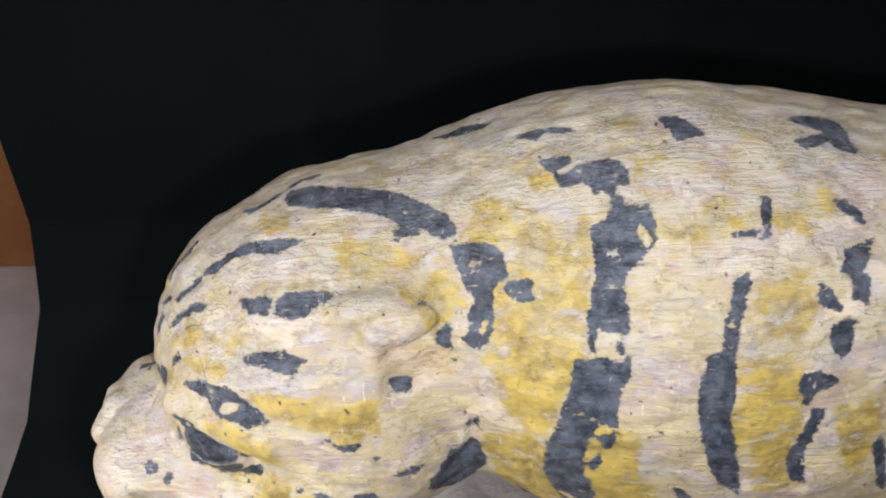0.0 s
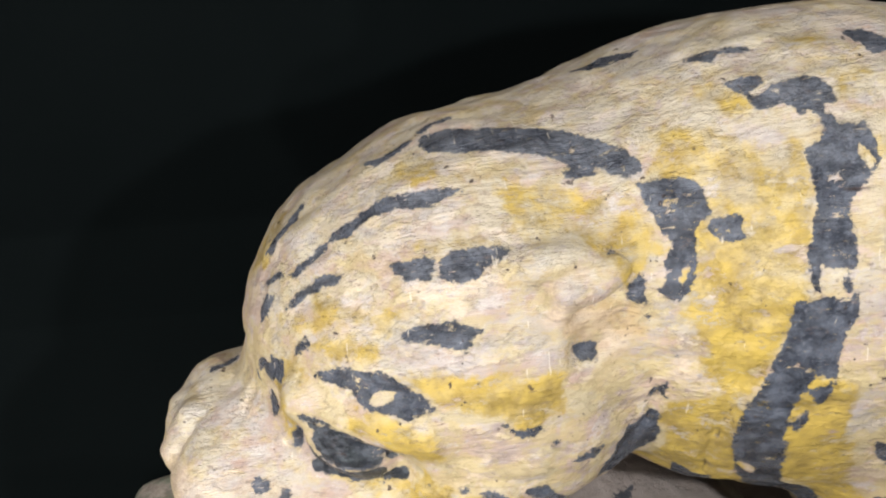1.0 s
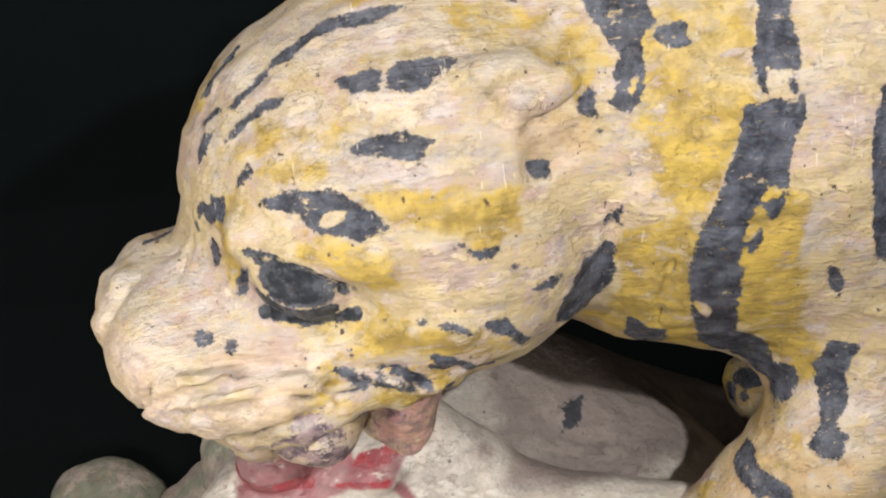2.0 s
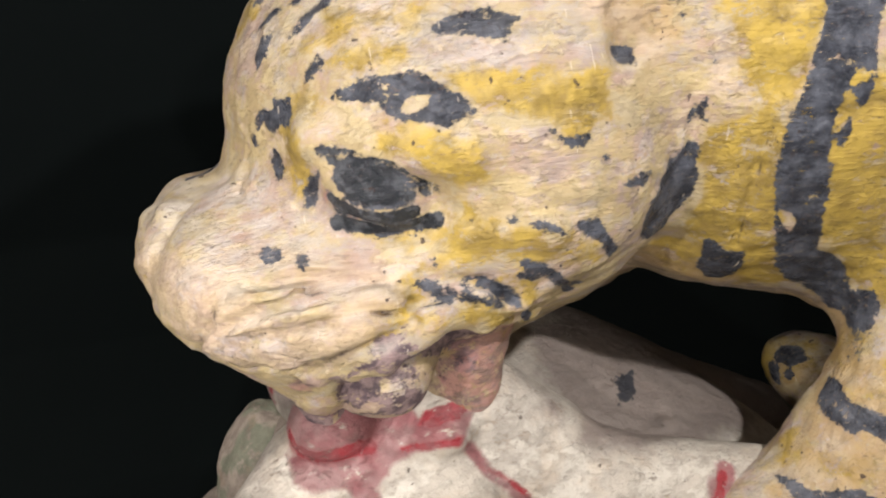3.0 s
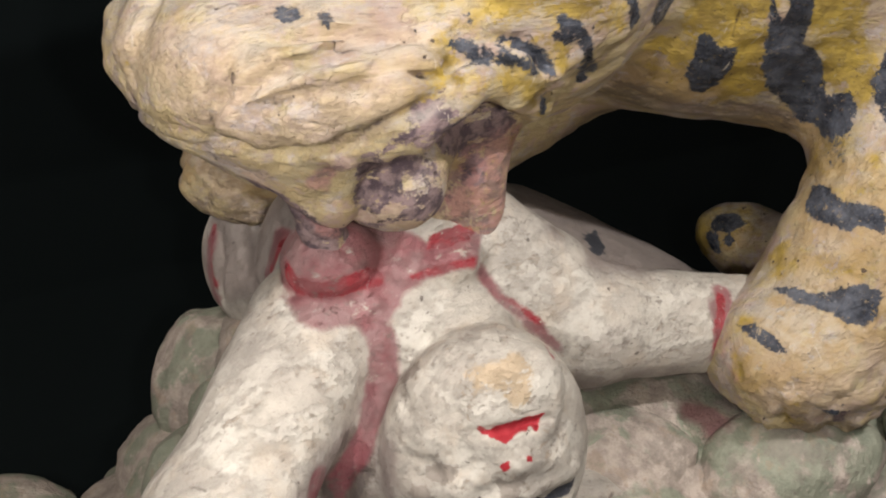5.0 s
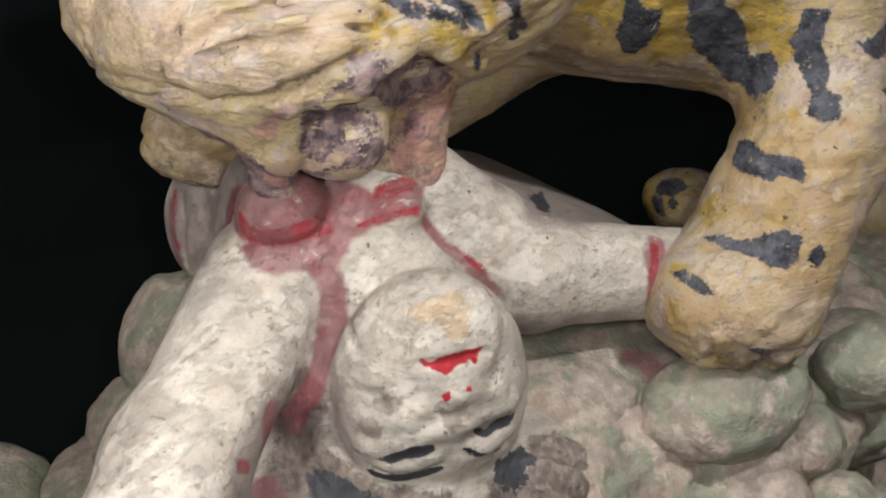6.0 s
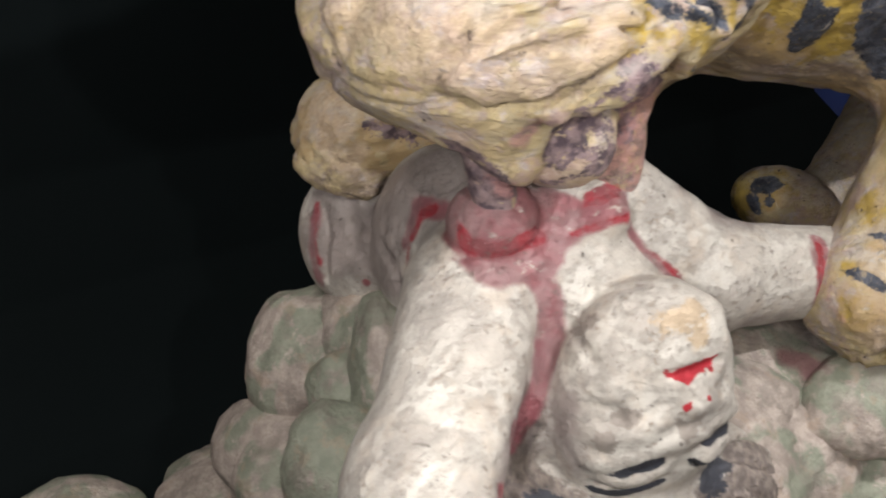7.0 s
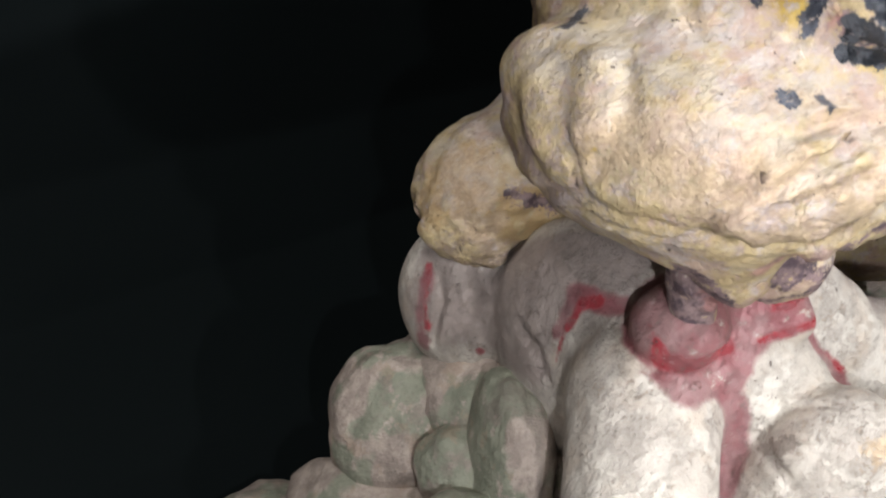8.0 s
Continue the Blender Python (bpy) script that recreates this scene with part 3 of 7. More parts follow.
tiger.add(limb((-0.1669, 0.2985, 0.3217), (-0.1527, 0.2957, 0.3230), 0.0065, 0.0065), 0.0060)
tiger.add(limb((-0.1527, 0.2957, 0.3230), (-0.1398, 0.2936, 0.3242), 0.0065, 0.0065), 0.0060)
tiger.add(limb((-0.1336, 0.2937, 0.3251), (-0.1212, 0.2951, 0.3282), 0.0060, 0.0060), 0.0060)
tiger.add(limb((-0.1849, 0.3092, 0.3216), (-0.1744, 0.3039, 0.3173), 0.0065, 0.0065), 0.0060)
tiger.add(limb((-0.1591, 0.2998, 0.3119), (-0.1494, 0.2949, 0.3150), 0.0060, 0.0060), 0.0050)
tiger.add(limb((-0.1054, 0.2941, 0.3352), (-0.0916, 0.2908, 0.3342), 0.0060, 0.0060), 0.0050)
tiger.add(limb((-0.0916, 0.2908, 0.3342), (-0.0757, 0.2923, 0.3255), 0.0060, 0.0060), 0.0050)
tiger.add(limb((-0.1119, 0.2872, 0.3289), (-0.0882, 0.2949, 0.3211), 0.0055, 0.0055), 0.0050)
tiger.add(limb((-0.0882, 0.2949, 0.3211), (-0.0588, 0.3171, 0.3052), 0.0055, 0.0055), 0.0050)
tiger.add(limb((-0.0963, 0.2952, 0.3561), (-0.0814, 0.2891, 0.3577), 0.0050, 0.0050), 0.0050)
tiger.add(limb((-0.0814, 0.2891, 0.3577), (-0.0645, 0.2865, 0.3552), 0.0050, 0.0050), 0.0050)
tiger.add(limb((-0.1980, 0.3704, 0.3400), (-0.2027, 0.3618, 0.3278), 0.0052, 0.0052), 0.0080)
tiger.add(limb((-0.1924, 0.3555, 0.3504), (-0.2016, 0.3472, 0.3360), 0.0048, 0.0048), 0.0080)
tiger.cut(limb((-0.1926, 0.3725, 0.3052), (-0.2018, 0.3566, 0.3129), 0.0016, 0.0016), 0.0025)
tiger.cut(limb((-0.2018, 0.3566, 0.3129), (-0.2030, 0.3463, 0.3157), 0.0016, 0.0016), 0.0025)
tiger.cut(limb((-0.2030, 0.3463, 0.3157), (-0.2003, 0.3353, 0.3137), 0.0016, 0.0016), 0.0025)
tiger.cut(limb((-0.2003, 0.3353, 0.3137), (-0.1931, 0.3205, 0.3137), 0.0016, 0.0016), 0.0025)
tiger.cut(limb((-0.1931, 0.3205, 0.3137), (-0.1820, 0.3106, 0.3101), 0.0016, 0.0016), 0.0025)
tiger.cut(limb((-0.1820, 0.3106, 0.3101), (-0.1625, 0.2974, 0.3115), 0.0016, 0.0016), 0.0025)
tiger.cut(limb((-0.2063, 0.3534, 0.3344), (-0.2065, 0.3494, 0.3271), 0.0016, 0.0016), 0.0025)
tiger.cut(limb((-0.2065, 0.3494, 0.3271), (-0.2037, 0.3472, 0.3169), 0.0016, 0.0016), 0.0025)
tiger.cut(limb((-0.2011, 0.3519, 0.3111), (-0.1958, 0.3367, 0.3067), 0.0014, 0.0014), 0.0025)
tiger.cut(limb((-0.1958, 0.3367, 0.3067), (-0.1843, 0.3137, 0.3092), 0.0014, 0.0014), 0.0025)
tiger.cut(limb((-0.1843, 0.3137, 0.3092), (-0.1651, 0.3007, 0.3080), 0.0014, 0.0014), 0.0025)
tiger.cut(limb((-0.1651, 0.3007, 0.3080), (-0.1526, 0.2911, 0.3126), 0.0014, 0.0014), 0.0025)
tiger.cut(limb((-0.1745, 0.3034, 0.3441), (-0.1575, 0.2998, 0.3458), 0.0024, 0.0024), 0.0030)
tiger.cut(limb((-0.1575, 0.2998, 0.3458), (-0.1321, 0.2961, 0.3421), 0.0024, 0.0024), 0.0030)
tiger.cut(limb((-0.1846, 0.2983, 0.3302), (-0.1734, 0.2941, 0.3364), 0.0024, 0.0024), 0.0030)
tiger.cut(limb((-0.1734, 0.2941, 0.3364), (-0.1570, 0.2935, 0.3394), 0.0024, 0.0024), 0.0030)
tiger.cut(limb((-0.1570, 0.2935, 0.3394), (-0.1286, 0.2949, 0.3401), 0.0024, 0.0024), 0.0030)
tiger.cut(limb((-0.1799, 0.2978, 0.3242), (-0.1661, 0.2907, 0.3294), 0.0024, 0.0024), 0.0030)
tiger.cut(limb((-0.1661, 0.2907, 0.3294), (-0.1436, 0.2898, 0.3306), 0.0024, 0.0024), 0.0030)
tiger.cut(limb((-0.1436, 0.2898, 0.3306), (-0.1222, 0.2914, 0.3316), 0.0024, 0.0024), 0.0030)
tiger.cut(limb((-0.1508, 0.4732, 0.2500), (-0.1486, 0.4687, 0.2402), 0.0020, 0.0020), 0.0030)
tiger.cut(limb((-0.1486, 0.4687, 0.2402), (-0.1482, 0.4605, 0.2315), 0.0020, 0.0020), 0.0030)
tiger.cut(limb((-0.1454, 0.4470, 0.2384), (-0.1360, 0.4514, 0.2265), 0.0018, 0.0018), 0.0030)
tiger.cut(limb((-0.1384, 0.4694, 0.2769), (-0.1488, 0.4644, 0.2674), 0.0012, 0.0012), 0.0020)
tiger.cut(limb((-0.1488, 0.4644, 0.2674), (-0.1532, 0.4635, 0.2584), 0.0012, 0.0012), 0.0020)
tiger.add(limb((-0.1499, 0.4587, 0.2436), (-0.1445, 0.4535, 0.2374), 0.0075, 0.0075), 0.0050)
tiger.add(limb((-0.1385, 0.4454, 0.2359), (-0.1272, 0.4426, 0.2313), 0.0075, 0.0075), 0.0050)
tiger.cut(limb((0.0283, 0.2832, 0.1696), (0.0320, 0.2677, 0.1651), 0.0018, 0.0018), 0.0030)
tiger.cut(limb((0.0320, 0.2677, 0.1651), (0.0461, 0.2686, 0.1514), 0.0018, 0.0018), 0.0030)
tiger.cut(limb((0.0429, 0.2444, 0.1755), (0.0601, 0.2420, 0.1621), 0.0016, 0.0016), 0.0030)
tiger.cut(limb((0.0601, 0.2420, 0.1621), (0.0772, 0.2486, 0.1473), 0.0016, 0.0016), 0.0030)
tiger.cut(limb((0.0309, 0.2563, 0.1860), (0.0353, 0.2515, 0.1748), 0.0016, 0.0016), 0.0030)
tiger.cut(limb((0.0353, 0.2515, 0.1748), (0.0466, 0.2543, 0.1577), 0.0016, 0.0016), 0.0030)
figure.cut(limb((-0.1298, 0.4560, 0.2191), (-0.1310, 0.4476, 0.2069), 0.0020, 0.0020), 0.0040)
figure.cut(limb((-0.1310, 0.4476, 0.2069), (-0.1328, 0.4459, 0.1966), 0.0020, 0.0020), 0.0040)
figure.cut(limb((-0.1413, 0.4110, 0.2132), (-0.1444, 0.3994, 0.2097), 0.0018, 0.0018), 0.0040)
figure.cut(limb((-0.1444, 0.3994, 0.2097), (-0.1458, 0.3906, 0.1994), 0.0018, 0.0018), 0.0040)
figure.cut(limb((-0.1377, 0.4664, 0.2133), (-0.1393, 0.4602, 0.2017), 0.0016, 0.0016), 0.0030)
figure.cut(limb((-0.1393, 0.4602, 0.2017), (-0.1403, 0.4623, 0.1774), 0.0016, 0.0016), 0.0030)
figure.cut(limb((-0.1330, 0.2878, 0.2095), (-0.1216, 0.3093, 0.2128), 0.0014, 0.0014), 0.0030)
figure.cut(limb((-0.1216, 0.3093, 0.2128), (-0.1118, 0.3070, 0.2227), 0.0014, 0.0014), 0.0030)
figure.cut(limb((-0.1118, 0.3070, 0.2227), (-0.1060, 0.2873, 0.2322), 0.0014, 0.0014), 0.0030)
figure.cut(limb((-0.0426, 0.2817, 0.1373), (-0.0169, 0.2765, 0.1256), 0.0016, 0.0016), 0.0030)
figure.cut(limb((-0.0515, 0.2756, 0.1346), (-0.0347, 0.2664, 0.1285), 0.0016, 0.0016), 0.0030)
figure.cut(limb((-0.0347, 0.2664, 0.1285), (-0.0176, 0.2619, 0.1032), 0.0016, 0.0016), 0.0030)
figure.cut(limb((-0.0577, 0.2703, 0.1292), (-0.0464, 0.2612, 0.1237), 0.0016, 0.0016), 0.0030)
figure.cut(limb((-0.0464, 0.2612, 0.1237), (-0.0348, 0.2566, 0.1073), 0.0016, 0.0016), 0.0030)
figure.cut(limb((-0.0348, 0.2566, 0.1073), (-0.0293, 0.2587, 0.0937), 0.0016, 0.0016), 0.0030)
figure.cut(limb((-0.0621, 0.2668, 0.1223), (-0.0538, 0.2604, 0.1179), 0.0016, 0.0016), 0.0030)
figure.cut(limb((-0.0538, 0.2604, 0.1179), (-0.0465, 0.2572, 0.1025), 0.0016, 0.0016), 0.0030)
figure.cut(limb((-0.1398, 0.3042, 0.1699), (-0.1443, 0.3059, 0.1510), 0.0015, 0.0015), 0.0030)
figure.cut(limb((-0.1443, 0.3059, 0.1510), (-0.1427, 0.2918, 0.1399), 0.0015, 0.0015), 0.0030)
figure.cut(limb((-0.1427, 0.2918, 0.1399), (-0.1292, 0.2779, 0.1295), 0.0015, 0.0015), 0.0030)
figure.cut(limb((-0.1427, 0.3062, 0.1700), (-0.1500, 0.3067, 0.1500), 0.0015, 0.0015), 0.0030)
figure.cut(limb((-0.1500, 0.3067, 0.1500), (-0.1490, 0.2906, 0.1390), 0.0015, 0.0015), 0.0030)
figure.cut(limb((-0.1490, 0.2906, 0.1390), (-0.1378, 0.2822, 0.1277), 0.0015, 0.0015), 0.0030)
figure.cut(limb((-0.1462, 0.3073, 0.1679), (-0.1559, 0.3070, 0.1493), 0.0015, 0.0015), 0.0030)
figure.cut(limb((-0.1559, 0.3070, 0.1493), (-0.1568, 0.2912, 0.1392), 0.0015, 0.0015), 0.0030)
figure.cut(limb((-0.1568, 0.2912, 0.1392), (-0.1498, 0.2852, 0.1312), 0.0015, 0.0015), 0.0030)
figure.cut(limb((-0.1361, 0.2834, 0.1922), (-0.1310, 0.2751, 0.1919), 0.0012, 0.0012), 0.0030)
figure.cut(limb((-0.1310, 0.2751, 0.1919), (-0.1257, 0.2709, 0.1818), 0.0012, 0.0012), 0.0030)
figure.cut(limb((-0.1139, 0.2644, 0.1887), (-0.1087, 0.2599, 0.1813), 0.0012, 0.0012), 0.0030)
figure.cut(limb((-0.1087, 0.2599, 0.1813), (-0.1034, 0.2576, 0.1832), 0.0012, 0.0012), 0.0030)
figure.add(limb((-0.1306, 0.2797, 0.1791), (-0.1202, 0.2708, 0.1812), 0.0050, 0.0050), 0.0050)
figure.add(limb((-0.1202, 0.2708, 0.1812), (-0.1120, 0.2668, 0.1869), 0.0050, 0.0050), 0.0050)
figure.add(limb((-0.1010, 0.2592, 0.1920), (-0.0824, 0.2631, 0.1839), 0.0050, 0.0050), 0.0050)
figure.add(limb((-0.1311, 0.2831, 0.1654), (-0.1198, 0.2712, 0.1710), 0.0045, 0.0045), 0.0050)
figure.add(limb((-0.1198, 0.2712, 0.1710), (-0.1079, 0.2643, 0.1748), 0.0045, 0.0045), 0.0050)
figure.add(limb((-0.0981, 0.2602, 0.1774), (-0.0747, 0.2643, 0.1766), 0.0045, 0.0045), 0.0050)
tiger.cut(limb((-0.1625, 0.3512, 0.3748), (-0.1645, 0.3481, 0.3674), 0.0016, 0.0016), 0.0030)
tiger.cut(limb((-0.1645, 0.3481, 0.3674), (-0.1675, 0.3410, 0.3615), 0.0016, 0.0016), 0.0030)
tiger.cut(limb((0.0291, 0.2929, 0.3778), (0.0292, 0.2948, 0.3662), 0.0016, 0.0016), 0.0030)
tiger.cut(limb((0.0292, 0.2948, 0.3662), (0.0309, 0.3008, 0.3433), 0.0016, 0.0016), 0.0030)
tiger.cut(limb((0.0309, 0.3008, 0.3433), (0.0358, 0.3082, 0.3250), 0.0016, 0.0016), 0.0030)
tiger.cut(limb((0.0022, 0.3014, 0.3890), (0.0006, 0.3033, 0.3693), 0.0018, 0.0018), 0.0030)
tiger.cut(limb((0.0006, 0.3033, 0.3693), (-0.0129, 0.2997, 0.3544), 0.0018, 0.0018), 0.0030)
# ear: a raised flap over a bare hollow
tiger.cut(egg((-0.0230, 0.3025, 0.4225), (0.0190, 0.0095, 0.0105), (0, -32, 8)), 0.0030)
tiger.add(limb((-0.0400, 0.3120, 0.4380), (-0.0190, 0.3175, 0.4430), 0.0075, 0.0060), 0.0030)
tiger.add(limb((-0.0420, 0.3120, 0.4370), (-0.0440, 0.3090, 0.4250), 0.0050, 0.0035), 0.0060)


# swellings of the upper lip and the furrows between them
def puff(p, r, out):
    n = Vector((-0.25, -0.95, 0.18)).normalized()
    tiger.add(egg([p[i] - n[i] * (r[1] - out) for i in range(3)], r, (0, 12, -14)), 0.0025)


puff((-0.1765, 0.3005, 0.3245), (0.0165, 0.0140, 0.0110), 0.0022)
puff((-0.1600, 0.2924, 0.3286), (0.0125, 0.0100, 0.0065), 0.0028)
puff((-0.1640, 0.2945, 0.3170), (0.0170, 0.0100, 0.0060), 0.0026)
puff((-0.1400, 0.2890, 0.3290), (0.0130, 0.0100, 0.0070), 0.0026)
puff((-0.1280, 0.2899, 0.3370), (0.0140, 0.0090, 0.0045), 0.0020)
puff((-0.1500, 0.2960, 0.3385), (0.0150, 0.0090, 0.0038), 0.0018)


def furrow(r, *pts):
    for a, b in zip(pts[:-1], pts[1:]):
        tiger.cut(limb(a, b, r, r), 0.0030)


furrow(0.0022, (-0.1884, 0.3183, 0.3106), (-0.1670, 0.3050, 0.3075), (-0.1566, 0.2904, 0.3112), (-0.1425, 0.2856, 0.3190), (-0.1306, 0.2854, 0.3226), (-0.1187, 0.2850, 0.3282))
furrow(0.0014, (-0.1859, 0.3048, 0.3370), (-0.1877, 0.3044, 0.3294), (-0.1912, 0.3072, 0.3240), (-0.1884, 0.3170, 0.3106))
furrow(0.0015, (-0.1881, 0.3502, 0.3554), (-0.1979, 0.3400, 0.3483), (-0.2033, 0.3373, 0.3400), (-0.2055, 0.3389, 0.3334))
furrow(0.0014, (-0.1685, 0.3016, 0.3420), (-0.1515, 0.2990, 0.3420), (-0.1367, 0.2970, 0.3410), (-0.1263, 0.2950, 0.3410))
furrow(0.0016, (-0.1230, 0.2920, 0.3400), (-0.1080, 0.2900, 0.3420), (-0.0900, 0.2870, 0.3380), (-0.0790, 0.2870, 0.3290))
furrow(0.0016, (-0.1180, 0.2900, 0.3330), (-0.1040, 0.2870, 0.3350), (-0.0930, 0.2850, 0.3300))
# underside of the far foreleg
tiger.add(limb((0.0800, 0.4200, 0.3180), (-0.0350, 0.4250, 0.2595), 0.0410, 0.0340), 0.015)
# far hip and thigh of the figure
figure.add(limb((0.0350, 0.4550, 0.1760), (0.2000, 0.4600, 0.0860), 0.0280, 0.0280), 0.02)
# shoulder of the figure, rising to the jaw
figure.add(limb((-0.0740, 0.3470, 0.2560), (-0.0420, 0.3350, 0.2190), 0.0170, 0.0260), 0.0120)
# ---- painted marks: half width in millimetres, then points on the surface ----
MARKS = {}


def mark(kind, half, *points):
    MARKS.setdefault(kind, []).append((half, *points))


mark("ink_tiger", 1.7, (0.060, 0.237, 0.173))
mark("ink_tiger", 2.0, (0.054, 0.242, 0.169), (0.059, 0.238, 0.170))
mark("ochre_tiger", 4.2, (-0.122, 0.301, 0.391), (-0.108, 0.294, 0.392), (-0.097, 0.289, 0.391))
mark("ochre_tiger", 3.6, (-0.012, 0.336, 0.462), (-0.008, 0.321, 0.446))
mark("ochre_tiger", 4.9, (0.030, 0.363, 0.491), (0.038, 0.353, 0.490))
mark("ochre_tiger", 5.5, (0.084, 0.323, 0.483), (0.101, 0.323, 0.484), (0.117, 0.326, 0.486))
mark("ochre_tiger", 3.2, (-0.097, 0.363, 0.463), (-0.077, 0.354, 0.466))
mark("ochre_tiger", 3.1, (-0.093, 0.333, 0.451), (-0.065, 0.329, 0.454))
mark("ochre_tiger", 3.4, (0.068, 0.379, 0.504), (0.089, 0.369, 0.505))
mark("ochre_tiger", 2.6, (-0.148, 0.341, 0.413), (-0.135, 0.329, 0.420))
mark("ochre_tiger", 3.2, (-0.125, 0.317, 0.416), (-0.115, 0.312, 0.417))
mark("ochre_tiger", 4.4, (0.133, 0.328, 0.486), (0.145, 0.326, 0.483))
mark("ochre_tiger", 5.3, (-0.107, 0.297, 0.353), (-0.094, 0.287, 0.357), (-0.071, 0.282, 0.356))
mark("ochre_tiger", 15.4, (0.020, 0.298, 0.371), (0.032, 0.302, 0.345), (0.030, 0.307, 0.332))
mark("ochre_tiger", 19.7, (0.056, 0.284, 0.388), (0.069, 0.287, 0.350))
mark("ochre_tiger", 4.5, (-0.113, 0.299, 0.395), (-0.103, 0.291, 0.387))
mark("ochre_tiger", 2.9, (-0.148, 0.326, 0.395), (-0.151, 0.328, 0.374))
mark("ochre_tiger", 7.7, (-0.057, 0.293, 0.404), (-0.055, 0.292, 0.397))
mark("ochre_tiger", 2.8, (-0.097, 0.293, 0.363), (-0.095, 0.289, 0.361))
mark("ochre_tiger", 1.8, (-0.081, 0.285, 0.338), (-0.068, 0.287, 0.333))
mark("ochre_tiger", 2.4, (-0.124, 0.288, 0.330), (-0.111, 0.288, 0.336))
mark("ochre_tiger", 11.6, (0.028, 0.301, 0.347), (0.045, 0.312, 0.314), (0.068, 0.317, 0.299))
mark("ochre_tiger", 10.9, (0.069, 0.286, 0.355), (0.092, 0.296, 0.317), (0.106, 0.294, 0.300))
mark("ochre_tiger", 2.4, (-0.118, 0.291, 0.336), (-0.100, 0.285, 0.329), (-0.084, 0.285, 0.330))
mark("ochre_tiger", 2.2, (-0.076, 0.323, 0.292), (-0.087, 0.325, 0.283))
mark("ochre_tiger", 4.4, (0.045, 0.250, 0.163), (0.051, 0.251, 0.158))
mark("ochre_tiger", 7.4, (0.070, 0.290, 0.222), (0.070, 0.270, 0.225))
mark("ochre_tiger", 4.7, (0.027, 0.268, 0.191), (0.028, 0.261, 0.185))
mark("ochre_tiger", 9.0, (0.096, 0.273, 0.265), (0.091, 0.282, 0.259))
mark("ochre_tiger", 1.6, (-0.209, 0.347, 0.334), (-0.208, 0.345, 0.332))
mark("ochre_tiger", 3.0, (-0.119, 0.285, 0.330), (-0.096, 0.286, 0.327))
mark("ochre_tiger", 5.1, (-0.072, 0.287, 0.331))
mark("mauve_tiger", 5.8, (-0.155, 0.321, 0.278), (-0.140, 0.327, 0.262))
mark("red_figure", 2.9, (0.044, 0.295, 0.212), (0.032, 0.288, 0.195))
mark("red_figure", 2.7, (-0.138, 0.377, 0.242), (-0.139, 0.383, 0.239))
mark("red_figure", 2.0, (-0.139, 0.383, 0.239), (-0.143, 0.386, 0.227))
mark("red_figure", 1.1, (-0.143, 0.386, 0.227), (-0.146, 0.387, 0.212))
mark("red_figure", 2.0, (-0.138, 0.472, 0.214), (-0.142, 0.465, 0.185))
mark("red_figure", 2.4, (-0.129, 0.442, 0.179))
mark("bare_tiger", 13.2, (-0.202, 0.319, 0.334), (-0.181, 0.300, 0.324), (-0.160, 0.289, 0.323))
mark("bare_tiger", 9.9, (-0.143, 0.290, 0.328), (-0.132, 0.290, 0.337))
mark("bare_tiger", 8.1, (-0.167, 0.309, 0.348), (-0.143, 0.299, 0.345))
mark("bare_tiger", 10.0, (0.035, 0.254, 0.171), (0.058, 0.237, 0.180), (0.086, 0.237, 0.191))
mark("bare_tiger", 10.7, (-0.143, 0.451, 0.273), (-0.144, 0.438, 0.252))
mark("bare_tiger", 12.6, (-0.205, 0.338, 0.335), (-0.197, 0.313, 0.339), (-0.178, 0.298, 0.332))
mark("dull_tiger", 23.1, (0.087, 0.277, 0.252), (0.066, 0.258, 0.212), (0.035, 0.254, 0.192))
mark("dull_tiger", 17.8, (0.105, 0.253, 0.257), (0.090, 0.240, 0.206))
mark("dull_tiger", 15.8, (0.012, 0.341, 0.306), (0.042, 0.336, 0.293))
mark("dull_tiger", 13.0, (0.105, 0.342, 0.264), (0.096, 0.296, 0.261))
mark("dull_tiger", 11.3, (0.179, 0.410, 0.165))
mark("dull_tiger", 13.1, (-0.142, 0.451, 0.275), (-0.137, 0.434, 0.259))
mark("ink_tiger", 4.9, (0.179, 0.420, 0.169))
mark("ink_tiger", 3.4, (0.178, 0.409, 0.162))
mark("ink_tiger", 2.2, (-0.171, 0.381, 0.358), (-0.182, 0.378, 0.355))
mark("ink_tiger", 1.3, (-0.182, 0.388, 0.352))
mark("pink_figure", 7.3, (0.037, 0.291, 0.207), (0.044, 0.294, 0.174))
mark("dull_figure", 10.4, (-0.133, 0.399, 0.246), (-0.130, 0.375, 0.254))
mark("pink_figure", 8.1, (-0.168, 0.291, 0.184), (-0.170, 0.301, 0.142))
mark("hair_figure", 11.1, (-0.147, 0.303, 0.148), (-0.135, 0.286, 0.133), (-0.105, 0.266, 0.126))
mark("hair_figure", 18.0, (-0.043, 0.261, 0.124), (-0.024, 0.262, 0.096))
mark("hair_figure", 12.0, (-0.148, 0.309, 0.181), (-0.155, 0.303, 0.146))
mark("hair_figure", 13.3, (-0.069, 0.267, 0.122), (-0.057, 0.260, 0.108))
mark("soot_figure", 4.2, (-0.147, 0.293, 0.140), (-0.136, 0.284, 0.132))
mark("soot_figure", 3.4, (-0.070, 0.270, 0.133), (-0.054, 0.272, 0.132))
mark("crack_tiger", 0.6, (-0.209, 0.348, 0.333), (-0.204, 0.350, 0.322), (-0.201, 0.349, 0.316), (-0.201, 0.345, 0.314))
